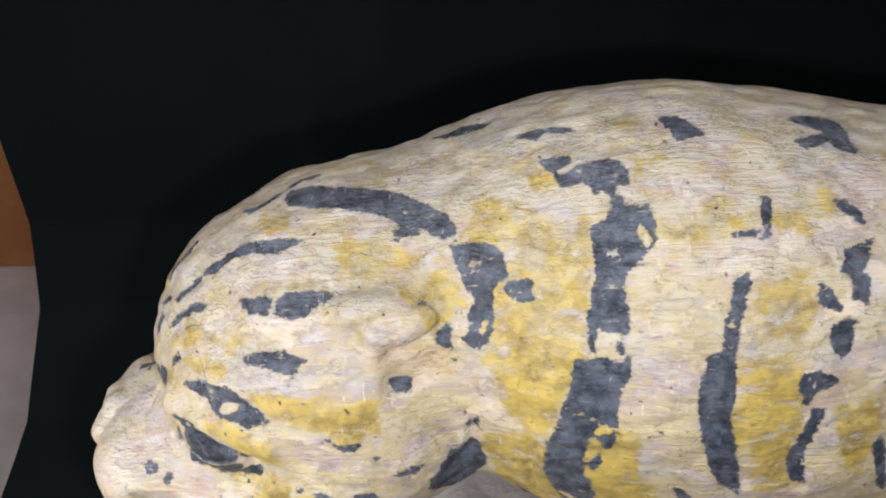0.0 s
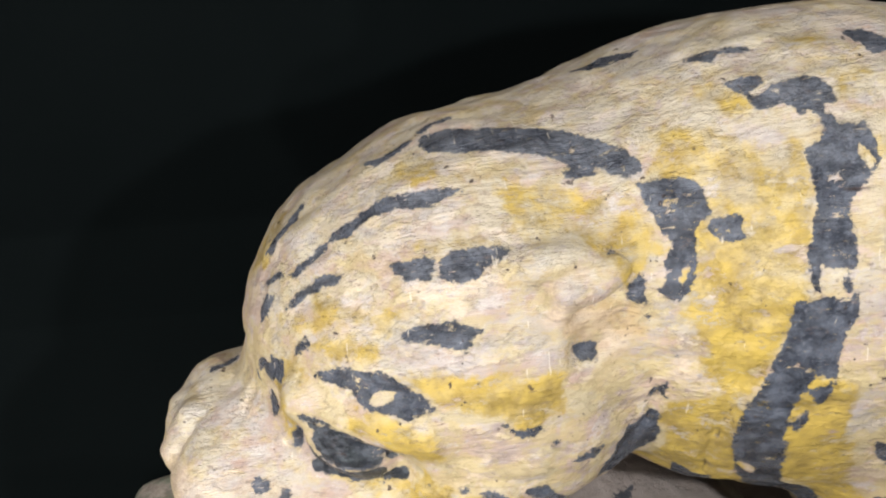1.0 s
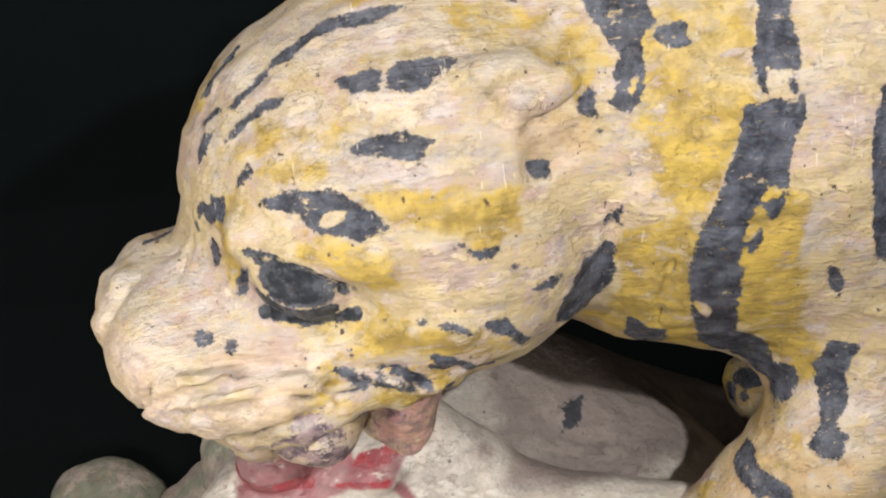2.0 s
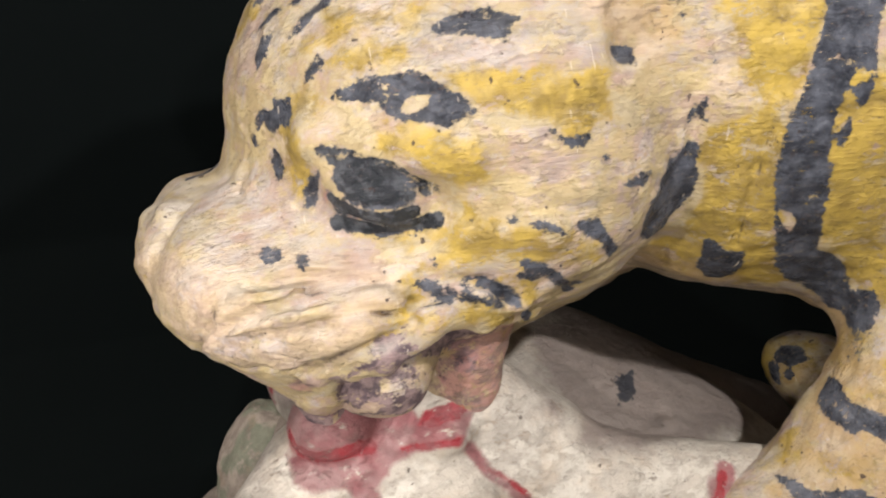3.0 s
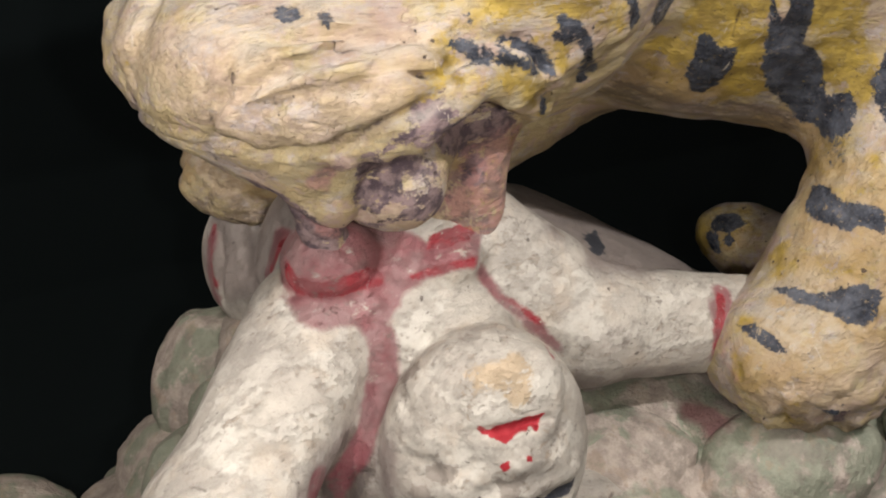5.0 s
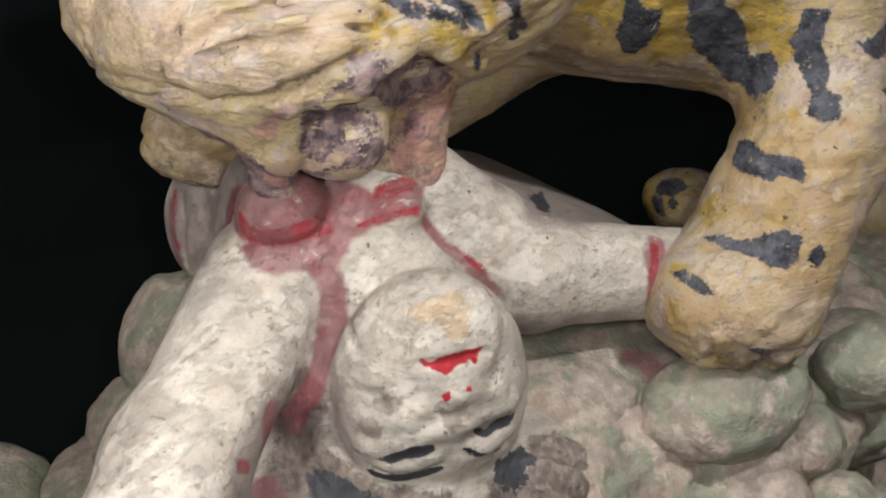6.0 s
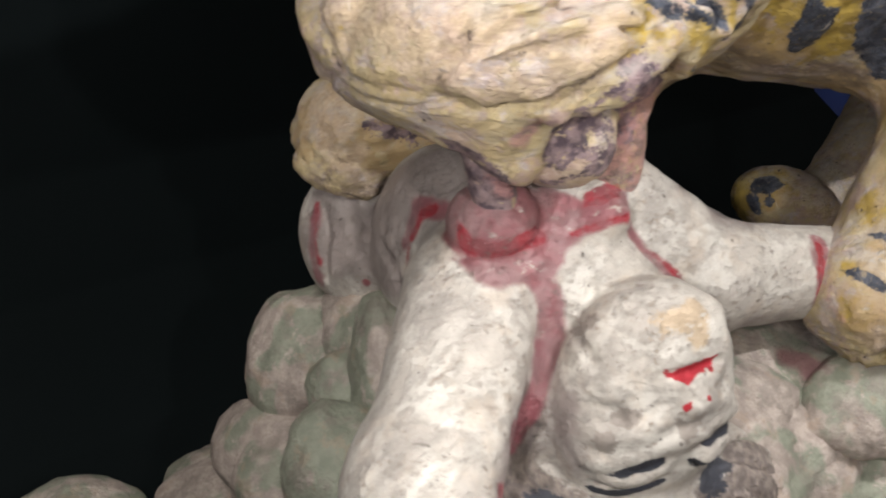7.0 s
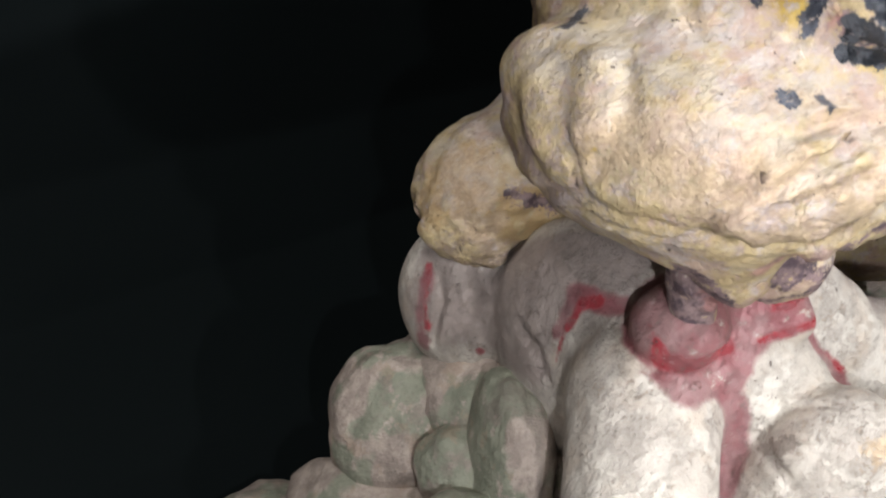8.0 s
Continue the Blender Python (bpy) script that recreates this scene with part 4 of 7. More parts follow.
mark("crack_tiger", 0.4, (-0.201, 0.345, 0.314), (-0.195, 0.329, 0.314), (-0.185, 0.316, 0.311), (-0.164, 0.302, 0.310))
mark("crack_tiger", 0.5, (-0.191, 0.374, 0.304), (-0.195, 0.363, 0.304), (-0.202, 0.347, 0.312))
mark("crack_tiger", 0.5, (-0.162, 0.353, 0.374), (-0.164, 0.351, 0.367), (-0.167, 0.343, 0.361))
mark("crack_tiger", 0.6, (0.030, 0.294, 0.377), (0.031, 0.296, 0.366), (0.033, 0.303, 0.342), (0.037, 0.309, 0.324))
mark("crack_tiger", 0.7, (-0.181, 0.353, 0.358), (-0.189, 0.343, 0.355), (-0.200, 0.339, 0.347), (-0.204, 0.338, 0.340))
mark("crack_tiger", 0.4, (-0.171, 0.294, 0.341), (-0.154, 0.296, 0.340), (-0.138, 0.297, 0.339))
mark("crack_tiger", 0.4, (-0.177, 0.298, 0.340), (-0.174, 0.297, 0.326))
mark("crack_tiger", 0.4, (-0.148, 0.291, 0.338), (-0.129, 0.290, 0.338), (-0.115, 0.293, 0.339))
mark("crack_tiger", 0.5, (-0.186, 0.305, 0.337), (-0.191, 0.306, 0.325), (-0.192, 0.307, 0.321))
mark("crack_tiger", 0.4, (-0.201, 0.344, 0.312), (-0.190, 0.326, 0.306), (-0.178, 0.312, 0.304), (-0.159, 0.293, 0.309))
mark("crack_tiger", 0.5, (0.067, 0.316, 0.473), (0.091, 0.313, 0.474), (0.115, 0.315, 0.477))
mark("crack_figure", 0.6, (-0.143, 0.402, 0.216), (-0.145, 0.393, 0.208), (-0.146, 0.387, 0.197))
mark("crack_figure", 0.4, (-0.213, 0.295, 0.201), (-0.209, 0.290, 0.201))
mark("crack_figure", 0.6, (-0.120, 0.311, 0.214), (-0.132, 0.290, 0.208), (-0.135, 0.289, 0.205))
mark("red_figure", 1.4, (-0.083, 0.315, 0.242), (-0.078, 0.313, 0.232), (-0.067, 0.311, 0.224), (-0.056, 0.307, 0.213), (-0.080, 0.271, 0.224))
mark("mauve_tiger", 3.4, (-0.153, 0.323, 0.275), (-0.144, 0.327, 0.267), (-0.136, 0.328, 0.260))
mark("pink_figure", 3.1, (-0.126, 0.321, 0.230), (-0.131, 0.316, 0.208), (-0.141, 0.309, 0.187))
mark("dull_tiger", 6.0, (-0.084, 0.323, 0.288), (-0.080, 0.324, 0.270))
mark("dull_tiger", 14.7, (-0.131, 0.430, 0.258), (-0.103, 0.425, 0.246))
mark("dull_figure", 14.1, (-0.138, 0.460, 0.207), (-0.130, 0.437, 0.196), (-0.144, 0.403, 0.204))
mark("dull_figure", 8.0, (-0.140, 0.409, 0.227), (-0.138, 0.380, 0.242))
# mauve-grey shade on the arm's lower side, put into the colour
mark("dull_figure", 5.5, (-0.025, 0.305, 0.177))
mark("dull_figure", 4.8, (-0.133, 0.315, 0.198), (-0.137, 0.303, 0.183))
mark("dull_figure", 4.5, (-0.044, 0.327, 0.242))
mark("dull_figure", 7.8, (-0.137, 0.474, 0.216), (-0.128, 0.456, 0.217), (-0.135, 0.420, 0.227))
mark("pink_figure", 3.5, (-0.140, 0.470, 0.210), (-0.140, 0.469, 0.172))
mark("pink_figure", 2.7, (-0.139, 0.388, 0.239), (-0.144, 0.390, 0.223))
mark("dull_tiger", 10.6, (-0.144, 0.440, 0.263), (-0.127, 0.429, 0.254), (-0.110, 0.425, 0.255))
mark("mauve_tiger", 2.4, (-0.134, 0.317, 0.271), (-0.123, 0.305, 0.278), (-0.108, 0.309, 0.274))
mark("mauve_tiger", 1.5, (-0.134, 0.309, 0.286), (-0.122, 0.303, 0.283), (-0.090, 0.330, 0.269))
mark("ink_tiger", 1.9, (-0.114, 0.287, 0.335), (-0.098, 0.285, 0.336), (-0.083, 0.285, 0.328))
mark("ink_tiger", 1.6, (-0.077, 0.285, 0.340), (-0.063, 0.287, 0.334), (-0.040, 0.306, 0.319))
mark("ink_tiger", 2.6, (-0.002, 0.299, 0.388), (-0.006, 0.296, 0.370), (-0.022, 0.289, 0.359))
mark("dull_tiger", 3.8, (-0.042, 0.311, 0.421), (-0.029, 0.314, 0.423))
mark("dull_tiger", 2.2, (-0.026, 0.318, 0.445), (-0.023, 0.312, 0.424))
mark("bare_tiger", 4.3, (-0.047, 0.312, 0.442), (-0.033, 0.315, 0.444))
mark("pink_figure", 4.8, (-0.118, 0.331, 0.248), (-0.104, 0.323, 0.250))
mark("dull_figure", 7.2, (-0.148, 0.309, 0.179), (-0.151, 0.309, 0.152))
mark("pink_figure", 2.4, (-0.144, 0.308, 0.183), (-0.150, 0.310, 0.162))
mark("ochre_tiger", 5.4, (0.073, 0.269, 0.227), (0.082, 0.256, 0.231))
mark("ochre_tiger", 4.2, (0.098, 0.299, 0.261), (0.097, 0.281, 0.268))
mark("dull_figure", 5.6, (-0.038, 0.328, 0.241))
mark("pink_figure", 4.5, (-0.138, 0.388, 0.240), (-0.137, 0.367, 0.244))
mark("crack_tiger", 0.7, (-0.149, 0.476, 0.249), (-0.157, 0.458, 0.246), (-0.152, 0.456, 0.234))
mark("crack_tiger", 0.7, (-0.148, 0.445, 0.240), (-0.145, 0.442, 0.232), (-0.130, 0.439, 0.225))
mark("dull_tiger", 7.3, (-0.149, 0.461, 0.268), (-0.155, 0.456, 0.251))
mark("mauve_tiger", 2.9, (-0.132, 0.433, 0.265), (-0.112, 0.425, 0.255))

mark("crack_tiger", 0.8, (-0.1884, 0.3183, 0.3106), (-0.1670, 0.3050, 0.3075), (-0.1566, 0.2920, 0.3112), (-0.1425, 0.2880, 0.3190))
mark("crack_tiger", 0.7, (-0.1859, 0.3048, 0.3370), (-0.1877, 0.3055, 0.3294), (-0.1905, 0.3085, 0.3240), (-0.1880, 0.3170, 0.3106))
mark("crack_tiger", 0.8, (-0.1881, 0.3502, 0.3540), (-0.1975, 0.3400, 0.3475), (-0.2025, 0.3373, 0.3400), (-0.2045, 0.3389, 0.3334))
# dark brown in the lip furrow, under the chest and foreleg, on the paws
mark("brown_tiger", 3.5, (-0.1600, 0.2960, 0.3110), (-0.1425, 0.2890, 0.3180))
mark("brown_tiger", 14.0, (0.0164, 0.3595, 0.2929), (0.0484, 0.3509, 0.2837), (0.0804, 0.3404, 0.2773), (0.1003, 0.3335, 0.2730))
mark("brown_tiger", 13.0, (0.0050, 0.4050, 0.2500), (0.0600, 0.4050, 0.2800))
mark("brown_tiger", 5.0, (0.0440, 0.2520, 0.1600), (0.0620, 0.2450, 0.1530))
mark("ink_tiger", 1.7, (-0.1141, 0.2929, 0.3397), (-0.1047, 0.2891, 0.3365), (-0.0957, 0.2865, 0.3323))
mark("ink_tiger", 2.3, (-0.0969, 0.2895, 0.3379), (-0.0847, 0.2890, 0.3330), (-0.0773, 0.2871, 0.3279), (-0.0610, 0.3092, 0.3063))
mark("ink_tiger", 2.3, (-0.0762, 0.2841, 0.3450), (-0.0664, 0.2850, 0.3401), (-0.0440, 0.3090, 0.3160))
mark("ink_tiger", 2.6, (-0.0539, 0.2851, 0.3570), (-0.0446, 0.2861, 0.3512), (-0.0351, 0.2924, 0.3396))
mark("ochre_tiger", 4.5, (-0.1164, 0.2924, 0.3380), (-0.1219, 0.2886, 0.3295), (-0.1265, 0.2876, 0.3240))
mark("slate_tiger", 3.0, (-0.1395, 0.3100, 0.3690), (-0.1352, 0.3047, 0.3650), (-0.1246, 0.2991, 0.3630), (-0.1140, 0.2987, 0.3650))
mark("ochre_tiger", 4.0, (-0.1159, 0.3002, 0.3500), (-0.1013, 0.2934, 0.3530), (-0.0840, 0.2830, 0.3545), (-0.0659, 0.2828, 0.3480))
mark("pink_figure", 4.6, (0.0423, 0.2953, 0.2022), (0.0350, 0.2880, 0.1940), (0.0330, 0.2840, 0.1830), (0.0340, 0.2830, 0.1700))
mark("red_figure", 2.4, (0.0380, 0.2930, 0.2000), (0.0320, 0.2870, 0.1920), (0.0310, 0.2840, 0.1800))
mark("pink_tiger", 5.0, (0.0288, 0.2857, 0.1942), (0.0248, 0.2812, 0.1850), (0.0245, 0.2742, 0.1775))
mark("pink_stone", 8.0, (0.0400, 0.3000, 0.1420), (0.0480, 0.2880, 0.1350))
mark("slate_tiger", 2.4, (-0.1375, 0.3105, 0.3640), (-0.1262, 0.3050, 0.3630), (-0.1140, 0.3005, 0.3640))
mark("slate_tiger", 3.0, (-0.1382, 0.3107, 0.3592), (-0.1262, 0.3056, 0.3580), (-0.1163, 0.3002, 0.3591), (-0.1036, 0.3010, 0.3595))
mark("slate_tiger", 8.0, (-0.1300, 0.3060, 0.3760), (-0.1238, 0.3040, 0.3743))
mark("slate_tiger", 4.5, (-0.1355, 0.3085, 0.3790), (-0.1160, 0.3020, 0.3700))
mark("slate_tiger", 1.8, (-0.1397, 0.3110, 0.3826), (-0.1070, 0.3010, 0.3697))
mark("slate_tiger", 1.1, (-0.1441, 0.3133, 0.3855), (-0.1330, 0.3070, 0.3861), (-0.1208, 0.2993, 0.3837), (-0.1079, 0.3013, 0.3739), (-0.1041, 0.3004, 0.3708))
mark("mauve_tiger", 2.2, (-0.1415, 0.3112, 0.3700), (-0.1390, 0.3100, 0.3640), (-0.1250, 0.3040, 0.3640))
mark("pink_tiger", 17.0, (-0.0720, 0.3350, 0.2900), (-0.0750, 0.3300, 0.2620))
mark("mauve_tiger", 11.5, (-0.1500, 0.3380, 0.2800), (-0.1375, 0.3350, 0.2520))
mark("bare_tiger", 9.0, (-0.0380, 0.3080, 0.4330), (-0.0200, 0.3040, 0.4180))
mark("dull_tiger", 8.0, (-0.0350, 0.3080, 0.4250), (-0.0150, 0.3090, 0.4240))
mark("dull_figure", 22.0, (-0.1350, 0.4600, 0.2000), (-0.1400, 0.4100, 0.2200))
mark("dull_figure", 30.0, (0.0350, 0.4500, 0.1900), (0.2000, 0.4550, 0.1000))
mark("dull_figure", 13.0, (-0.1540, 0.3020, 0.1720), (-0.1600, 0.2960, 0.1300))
mark("brown_tiger", 7.0, (-0.1480, 0.4480, 0.2380), (-0.1300, 0.4360, 0.2300))
mark("brown_tiger", 6.0, (0.0700, 0.2400, 0.1560), (0.1000, 0.2450, 0.1560))
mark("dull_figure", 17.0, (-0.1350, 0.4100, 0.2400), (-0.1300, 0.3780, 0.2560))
# shade along the underside of the same arm, painted in
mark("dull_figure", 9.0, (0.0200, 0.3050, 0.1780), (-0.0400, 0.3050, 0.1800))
mark("pink_figure", 23.0, (-0.1366, 0.3417, 0.2520))
mark("red_figure", 5.0, (-0.1540, 0.3360, 0.2440), (-0.1460, 0.3270, 0.2420), (-0.1360, 0.3245, 0.2420), (-0.1250, 0.3270, 0.2430))
mark("red_figure", 4.5, (-0.1500, 0.3330, 0.2440), (-0.1400, 0.3250, 0.2440), (-0.1290, 0.3260, 0.2450))
mark("pink_figure", 5.6, (-0.1304, 0.3233, 0.2305), (-0.1266, 0.3166, 0.2192), (-0.1264, 0.3144, 0.2042), (-0.1347, 0.3114, 0.1920), (-0.1431, 0.3082, 0.1800), (-0.1502, 0.3098, 0.1681))
mark("pink_figure", 2.6, (-0.0840, 0.3160, 0.2420), (-0.0802, 0.3175, 0.2382), (-0.0734, 0.3121, 0.2267), (-0.0628, 0.3095, 0.2168), (-0.0485, 0.3046, 0.2010))
mark("pink_figure", 5.0, (0.0450, 0.3000, 0.2060), (0.0370, 0.2900, 0.1930), (0.0330, 0.2850, 0.1760))
mark("red_figure", 2.8, (0.0420, 0.2980, 0.2060), (0.0350, 0.2890, 0.1930), (0.0310, 0.2850, 0.1780))
mark("pink_tiger", 4.0, (0.0251, 0.2833, 0.1860), (0.0256, 0.2759, 0.1734))


def blot(kind, *outline):
    MARKS.setdefault(kind, []).append((None, *outline))


blot("ink_tiger", (-0.0872, 0.3775, 0.4682), (-0.0844, 0.3836, 0.469), (-0.0703, 0.3836, 0.4717), (-0.0506, 0.3775, 0.4734), (-0.0335, 0.3729, 0.4748), (-0.0267, 0.3681, 0.4747), (-0.0155, 0.3607, 0.4753), (-0.0081, 0.3534, 0.474), (-0.003, 0.3474, 0.4722), (-0.0031, 0.3432, 0.4694), (-0.0095, 0.3434, 0.4675), (-0.0151, 0.3463, 0.4679), (-0.0194, 0.3501, 0.4692), (-0.0288, 0.3525, 0.4687), (-0.0354, 0.3581, 0.4704), (-0.0521, 0.3627, 0.471), (-0.0666, 0.3659, 0.4706), (-0.0763, 0.3695, 0.4702), (-0.0837, 0.3709, 0.4688))
blot("ink_tiger", (-0.0338, 0.3514, 0.4675), (-0.0276, 0.3518, 0.4685), (-0.0183, 0.349, 0.4688), (-0.0209, 0.3474, 0.4672), (-0.0317, 0.3488, 0.4663))
blot("ink_tiger", (-0.1099, 0.3822, 0.458), (-0.1014, 0.3803, 0.4626), (-0.0909, 0.384, 0.4669), (-0.0869, 0.3849, 0.4682), (-0.091, 0.3799, 0.4668), (-0.0989, 0.3767, 0.4635), (-0.1041, 0.3751, 0.4609))
blot("ink_tiger", (-0.0868, 0.389, 0.4678), (-0.0775, 0.3923, 0.4699), (-0.0696, 0.3946, 0.4706), (-0.0711, 0.3914, 0.471), (-0.0804, 0.3876, 0.4696), (-0.0857, 0.3843, 0.4686))
blot("ink_tiger", (-0.1267, 0.3546, 0.4431), (-0.1148, 0.3551, 0.4514), (-0.1045, 0.3574, 0.4577), (-0.0921, 0.3535, 0.462), (-0.08, 0.3514, 0.4646), (-0.0724, 0.3483, 0.4645), (-0.0803, 0.3475, 0.4628), (-0.0865, 0.3451, 0.46), (-0.0973, 0.3491, 0.4582), (-0.1073, 0.3513, 0.4539), (-0.1137, 0.3507, 0.4502), (-0.1202, 0.3484, 0.4452), (-0.1254, 0.3508, 0.443))
blot("ink_tiger", (-0.1458, 0.3426, 0.4176), (-0.1421, 0.3438, 0.4239), (-0.1365, 0.343, 0.4293), (-0.1309, 0.3424, 0.4344), (-0.1232, 0.3374, 0.4376), (-0.1238, 0.3351, 0.4355), (-0.1311, 0.3377, 0.431), (-0.138, 0.3399, 0.4255), (-0.1423, 0.3396, 0.4202))
blot("ink_tiger", (-0.1565, 0.3509, 0.4047), (-0.1552, 0.355, 0.4107), (-0.1527, 0.356, 0.416), (-0.1498, 0.351, 0.4177), (-0.1519, 0.3478, 0.412))
blot("ink_tiger", (-0.1434, 0.3517, 0.4269), (-0.139, 0.3527, 0.4325), (-0.1335, 0.3525, 0.4372), (-0.128, 0.3541, 0.442), (-0.1264, 0.3514, 0.4425), (-0.1335, 0.3496, 0.4358), (-0.1405, 0.3484, 0.4287))
blot("ink_tiger", (-0.1523, 0.3732, 0.4215), (-0.1471, 0.3754, 0.4287), (-0.1411, 0.3773, 0.4352), (-0.1357, 0.3838, 0.4396), (-0.1341, 0.3816, 0.4412), (-0.1383, 0.3739, 0.4378), (-0.1452, 0.3708, 0.4307), (-0.1488, 0.3682, 0.4257))
blot("ink_tiger", (-0.1534, 0.3613, 0.4172), (-0.1464, 0.3576, 0.4259), (-0.1454, 0.3544, 0.426), (-0.1511, 0.3566, 0.4188))
blot("ink_tiger", (-0.1057, 0.3322, 0.4441), (-0.1009, 0.3308, 0.4462), (-0.0913, 0.3286, 0.4484), (-0.0871, 0.3275, 0.4489), (-0.0906, 0.3221, 0.443), (-0.0989, 0.324, 0.4414), (-0.1023, 0.3272, 0.4426))
blot("ink_tiger", (-0.0854, 0.3272, 0.4491), (-0.0794, 0.3282, 0.4515), (-0.0699, 0.3276, 0.4528), (-0.0618, 0.3256, 0.4526), (-0.0597, 0.3234, 0.4524), (-0.0658, 0.3208, 0.449), (-0.0694, 0.3207, 0.4472), (-0.0719, 0.3189, 0.4443), (-0.0802, 0.3187, 0.4427), (-0.086, 0.3208, 0.4432), (-0.0875, 0.3223, 0.4442))
blot("ink_tiger", (-0.1043, 0.3115, 0.4249), (-0.0988, 0.3122, 0.4287), (-0.0905, 0.311, 0.4308), (-0.0834, 0.3104, 0.4323), (-0.0777, 0.3078, 0.4301), (-0.0732, 0.3063, 0.4288), (-0.0768, 0.3054, 0.4268), (-0.0775, 0.3035, 0.4237), (-0.0807, 0.3026, 0.4216), (-0.0852, 0.3045, 0.4234), (-0.0933, 0.3074, 0.4247), (-0.1016, 0.3093, 0.4235))
blot("ink_tiger", (-0.1375, 0.32, 0.4014), (-0.1306, 0.317, 0.4077), (-0.1192, 0.3108, 0.4115), (-0.1107, 0.3071, 0.4129), (-0.106, 0.3045, 0.4117), (-0.1027, 0.3013, 0.4078), (-0.0947, 0.2973, 0.4043), (-0.0926, 0.2945, 0.4), (-0.0975, 0.2946, 0.3985), (-0.1048, 0.2956, 0.3963), (-0.1095, 0.2984, 0.3973), (-0.1168, 0.3024, 0.3971), (-0.1215, 0.3061, 0.3988), (-0.1236, 0.3095, 0.4025), (-0.1311, 0.3146, 0.4024))
blot("chip_tiger", (-0.1172, 0.3046, 0.4001), (-0.1137, 0.3045, 0.4046), (-0.1064, 0.3021, 0.4066), (-0.1072, 0.3006, 0.4025), (-0.1141, 0.3026, 0.3995))
blot("ink_tiger", (-0.1442, 0.3299, 0.4053), (-0.1419, 0.3296, 0.4098), (-0.1375, 0.3286, 0.4147), (-0.1372, 0.3266, 0.4125), (-0.1408, 0.3268, 0.4075))
blot("ink_tiger", (-0.1572, 0.3427, 0.39), (-0.1514, 0.3351, 0.3965), (-0.1496, 0.3293, 0.3943), (-0.155, 0.337, 0.3844))
blot("ink_tiger", (-0.0666, 0.2899, 0.3932), (-0.0605, 0.2896, 0.3901), (-0.0507, 0.2903, 0.3899), (-0.0495, 0.2899, 0.3872), (-0.0545, 0.2889, 0.3852), (-0.0618, 0.289, 0.3872))
blot("ink_tiger", (-0.047, 0.2886, 0.3808), (-0.0429, 0.2893, 0.381), (-0.0445, 0.2882, 0.3778))
blot("ink_tiger", (-0.0354, 0.2886, 0.3705), (-0.0301, 0.2901, 0.3707), (-0.0219, 0.2937, 0.3711), (-0.0259, 0.2912, 0.3666), (-0.034, 0.2885, 0.3681))
blot("ink_tiger", (-0.0064, 0.34, 0.466), (-0.0018, 0.3393, 0.4677), (0.0073, 0.3376, 0.4699), (0.0149, 0.3344, 0.4703), (0.0173, 0.33, 0.4676), (0.0192, 0.3236, 0.4621), (0.0146, 0.3225, 0.4587), (0.0134, 0.3213, 0.4568), (0.0098, 0.3193, 0.4525), (0.0031, 0.3211, 0.4516), (-0, 0.3248, 0.4549), (-0.0029, 0.3304, 0.4597), (-0.0048, 0.3344, 0.4627))
blot("ink_tiger", (0.0173, 0.3221, 0.4595), (0.0246, 0.3209, 0.4617), (0.0297, 0.3206, 0.4637), (0.0295, 0.314, 0.4556), (0.0251, 0.3145, 0.454), (0.0208, 0.3164, 0.4542), (0.0166, 0.3201, 0.4569))
blot("ink_tiger", (0.0053, 0.3205, 0.4519), (0.0121, 0.3202, 0.4547), (0.0128, 0.3131, 0.4451), (0.0105, 0.3094, 0.4359), (0.0049, 0.3087, 0.431), (0.0003, 0.3106, 0.4323), (-0.002, 0.3124, 0.4347), (0.0015, 0.3138, 0.439), (0.0004, 0.3168, 0.4445))
blot("ink_tiger", (-0.0136, 0.3153, 0.4358), (-0.0088, 0.3171, 0.4402), (-0.006, 0.3154, 0.4383), (-0.0078, 0.3133, 0.4338), (-0.0055, 0.3112, 0.4306), (-0.009, 0.3115, 0.4296), (-0.0148, 0.3135, 0.4309))
blot("chip_tiger", (0.005, 0.313, 0.4394), (0.0083, 0.3149, 0.4455), (0.0098, 0.3133, 0.4437), (0.0067, 0.3109, 0.4364))
blot("ink_tiger", (-0.0214, 0.3239, 0.448), (-0.0188, 0.3253, 0.4491), (-0.0183, 0.3225, 0.4458), (-0.0229, 0.3216, 0.447))
blot("ink_tiger", (-0.0364, 0.3031, 0.417), (-0.0313, 0.3047, 0.4176), (-0.0237, 0.306, 0.4154), (-0.0263, 0.303, 0.41), (-0.0328, 0.3011, 0.411))
blot("ink_tiger", (0.0345, 0.3658, 0.4934), (0.0405, 0.3659, 0.4953), (0.0485, 0.365, 0.4974), (0.0499, 0.361, 0.497), (0.0444, 0.3573, 0.4941), (0.0503, 0.358, 0.4961), (0.0573, 0.3578, 0.4978), (0.0647, 0.3593, 0.5), (0.0697, 0.3561, 0.4998), (0.073, 0.3505, 0.4981), (0.0731, 0.3444, 0.4952), (0.068, 0.3439, 0.4939), (0.0647, 0.3401, 0.4916), (0.061, 0.3438, 0.4922), (0.0582, 0.3417, 0.4909), (0.0569, 0.346, 0.4923), (0.0531, 0.3495, 0.4931), (0.0483, 0.3485, 0.4912), (0.0429, 0.3503, 0.4904), (0.0407, 0.3567, 0.4927))
blot("chip_tiger", (0.0422, 0.3581, 0.4937), (0.0497, 0.3602, 0.4967), (0.0508, 0.3579, 0.4961), (0.044, 0.3556, 0.4932))
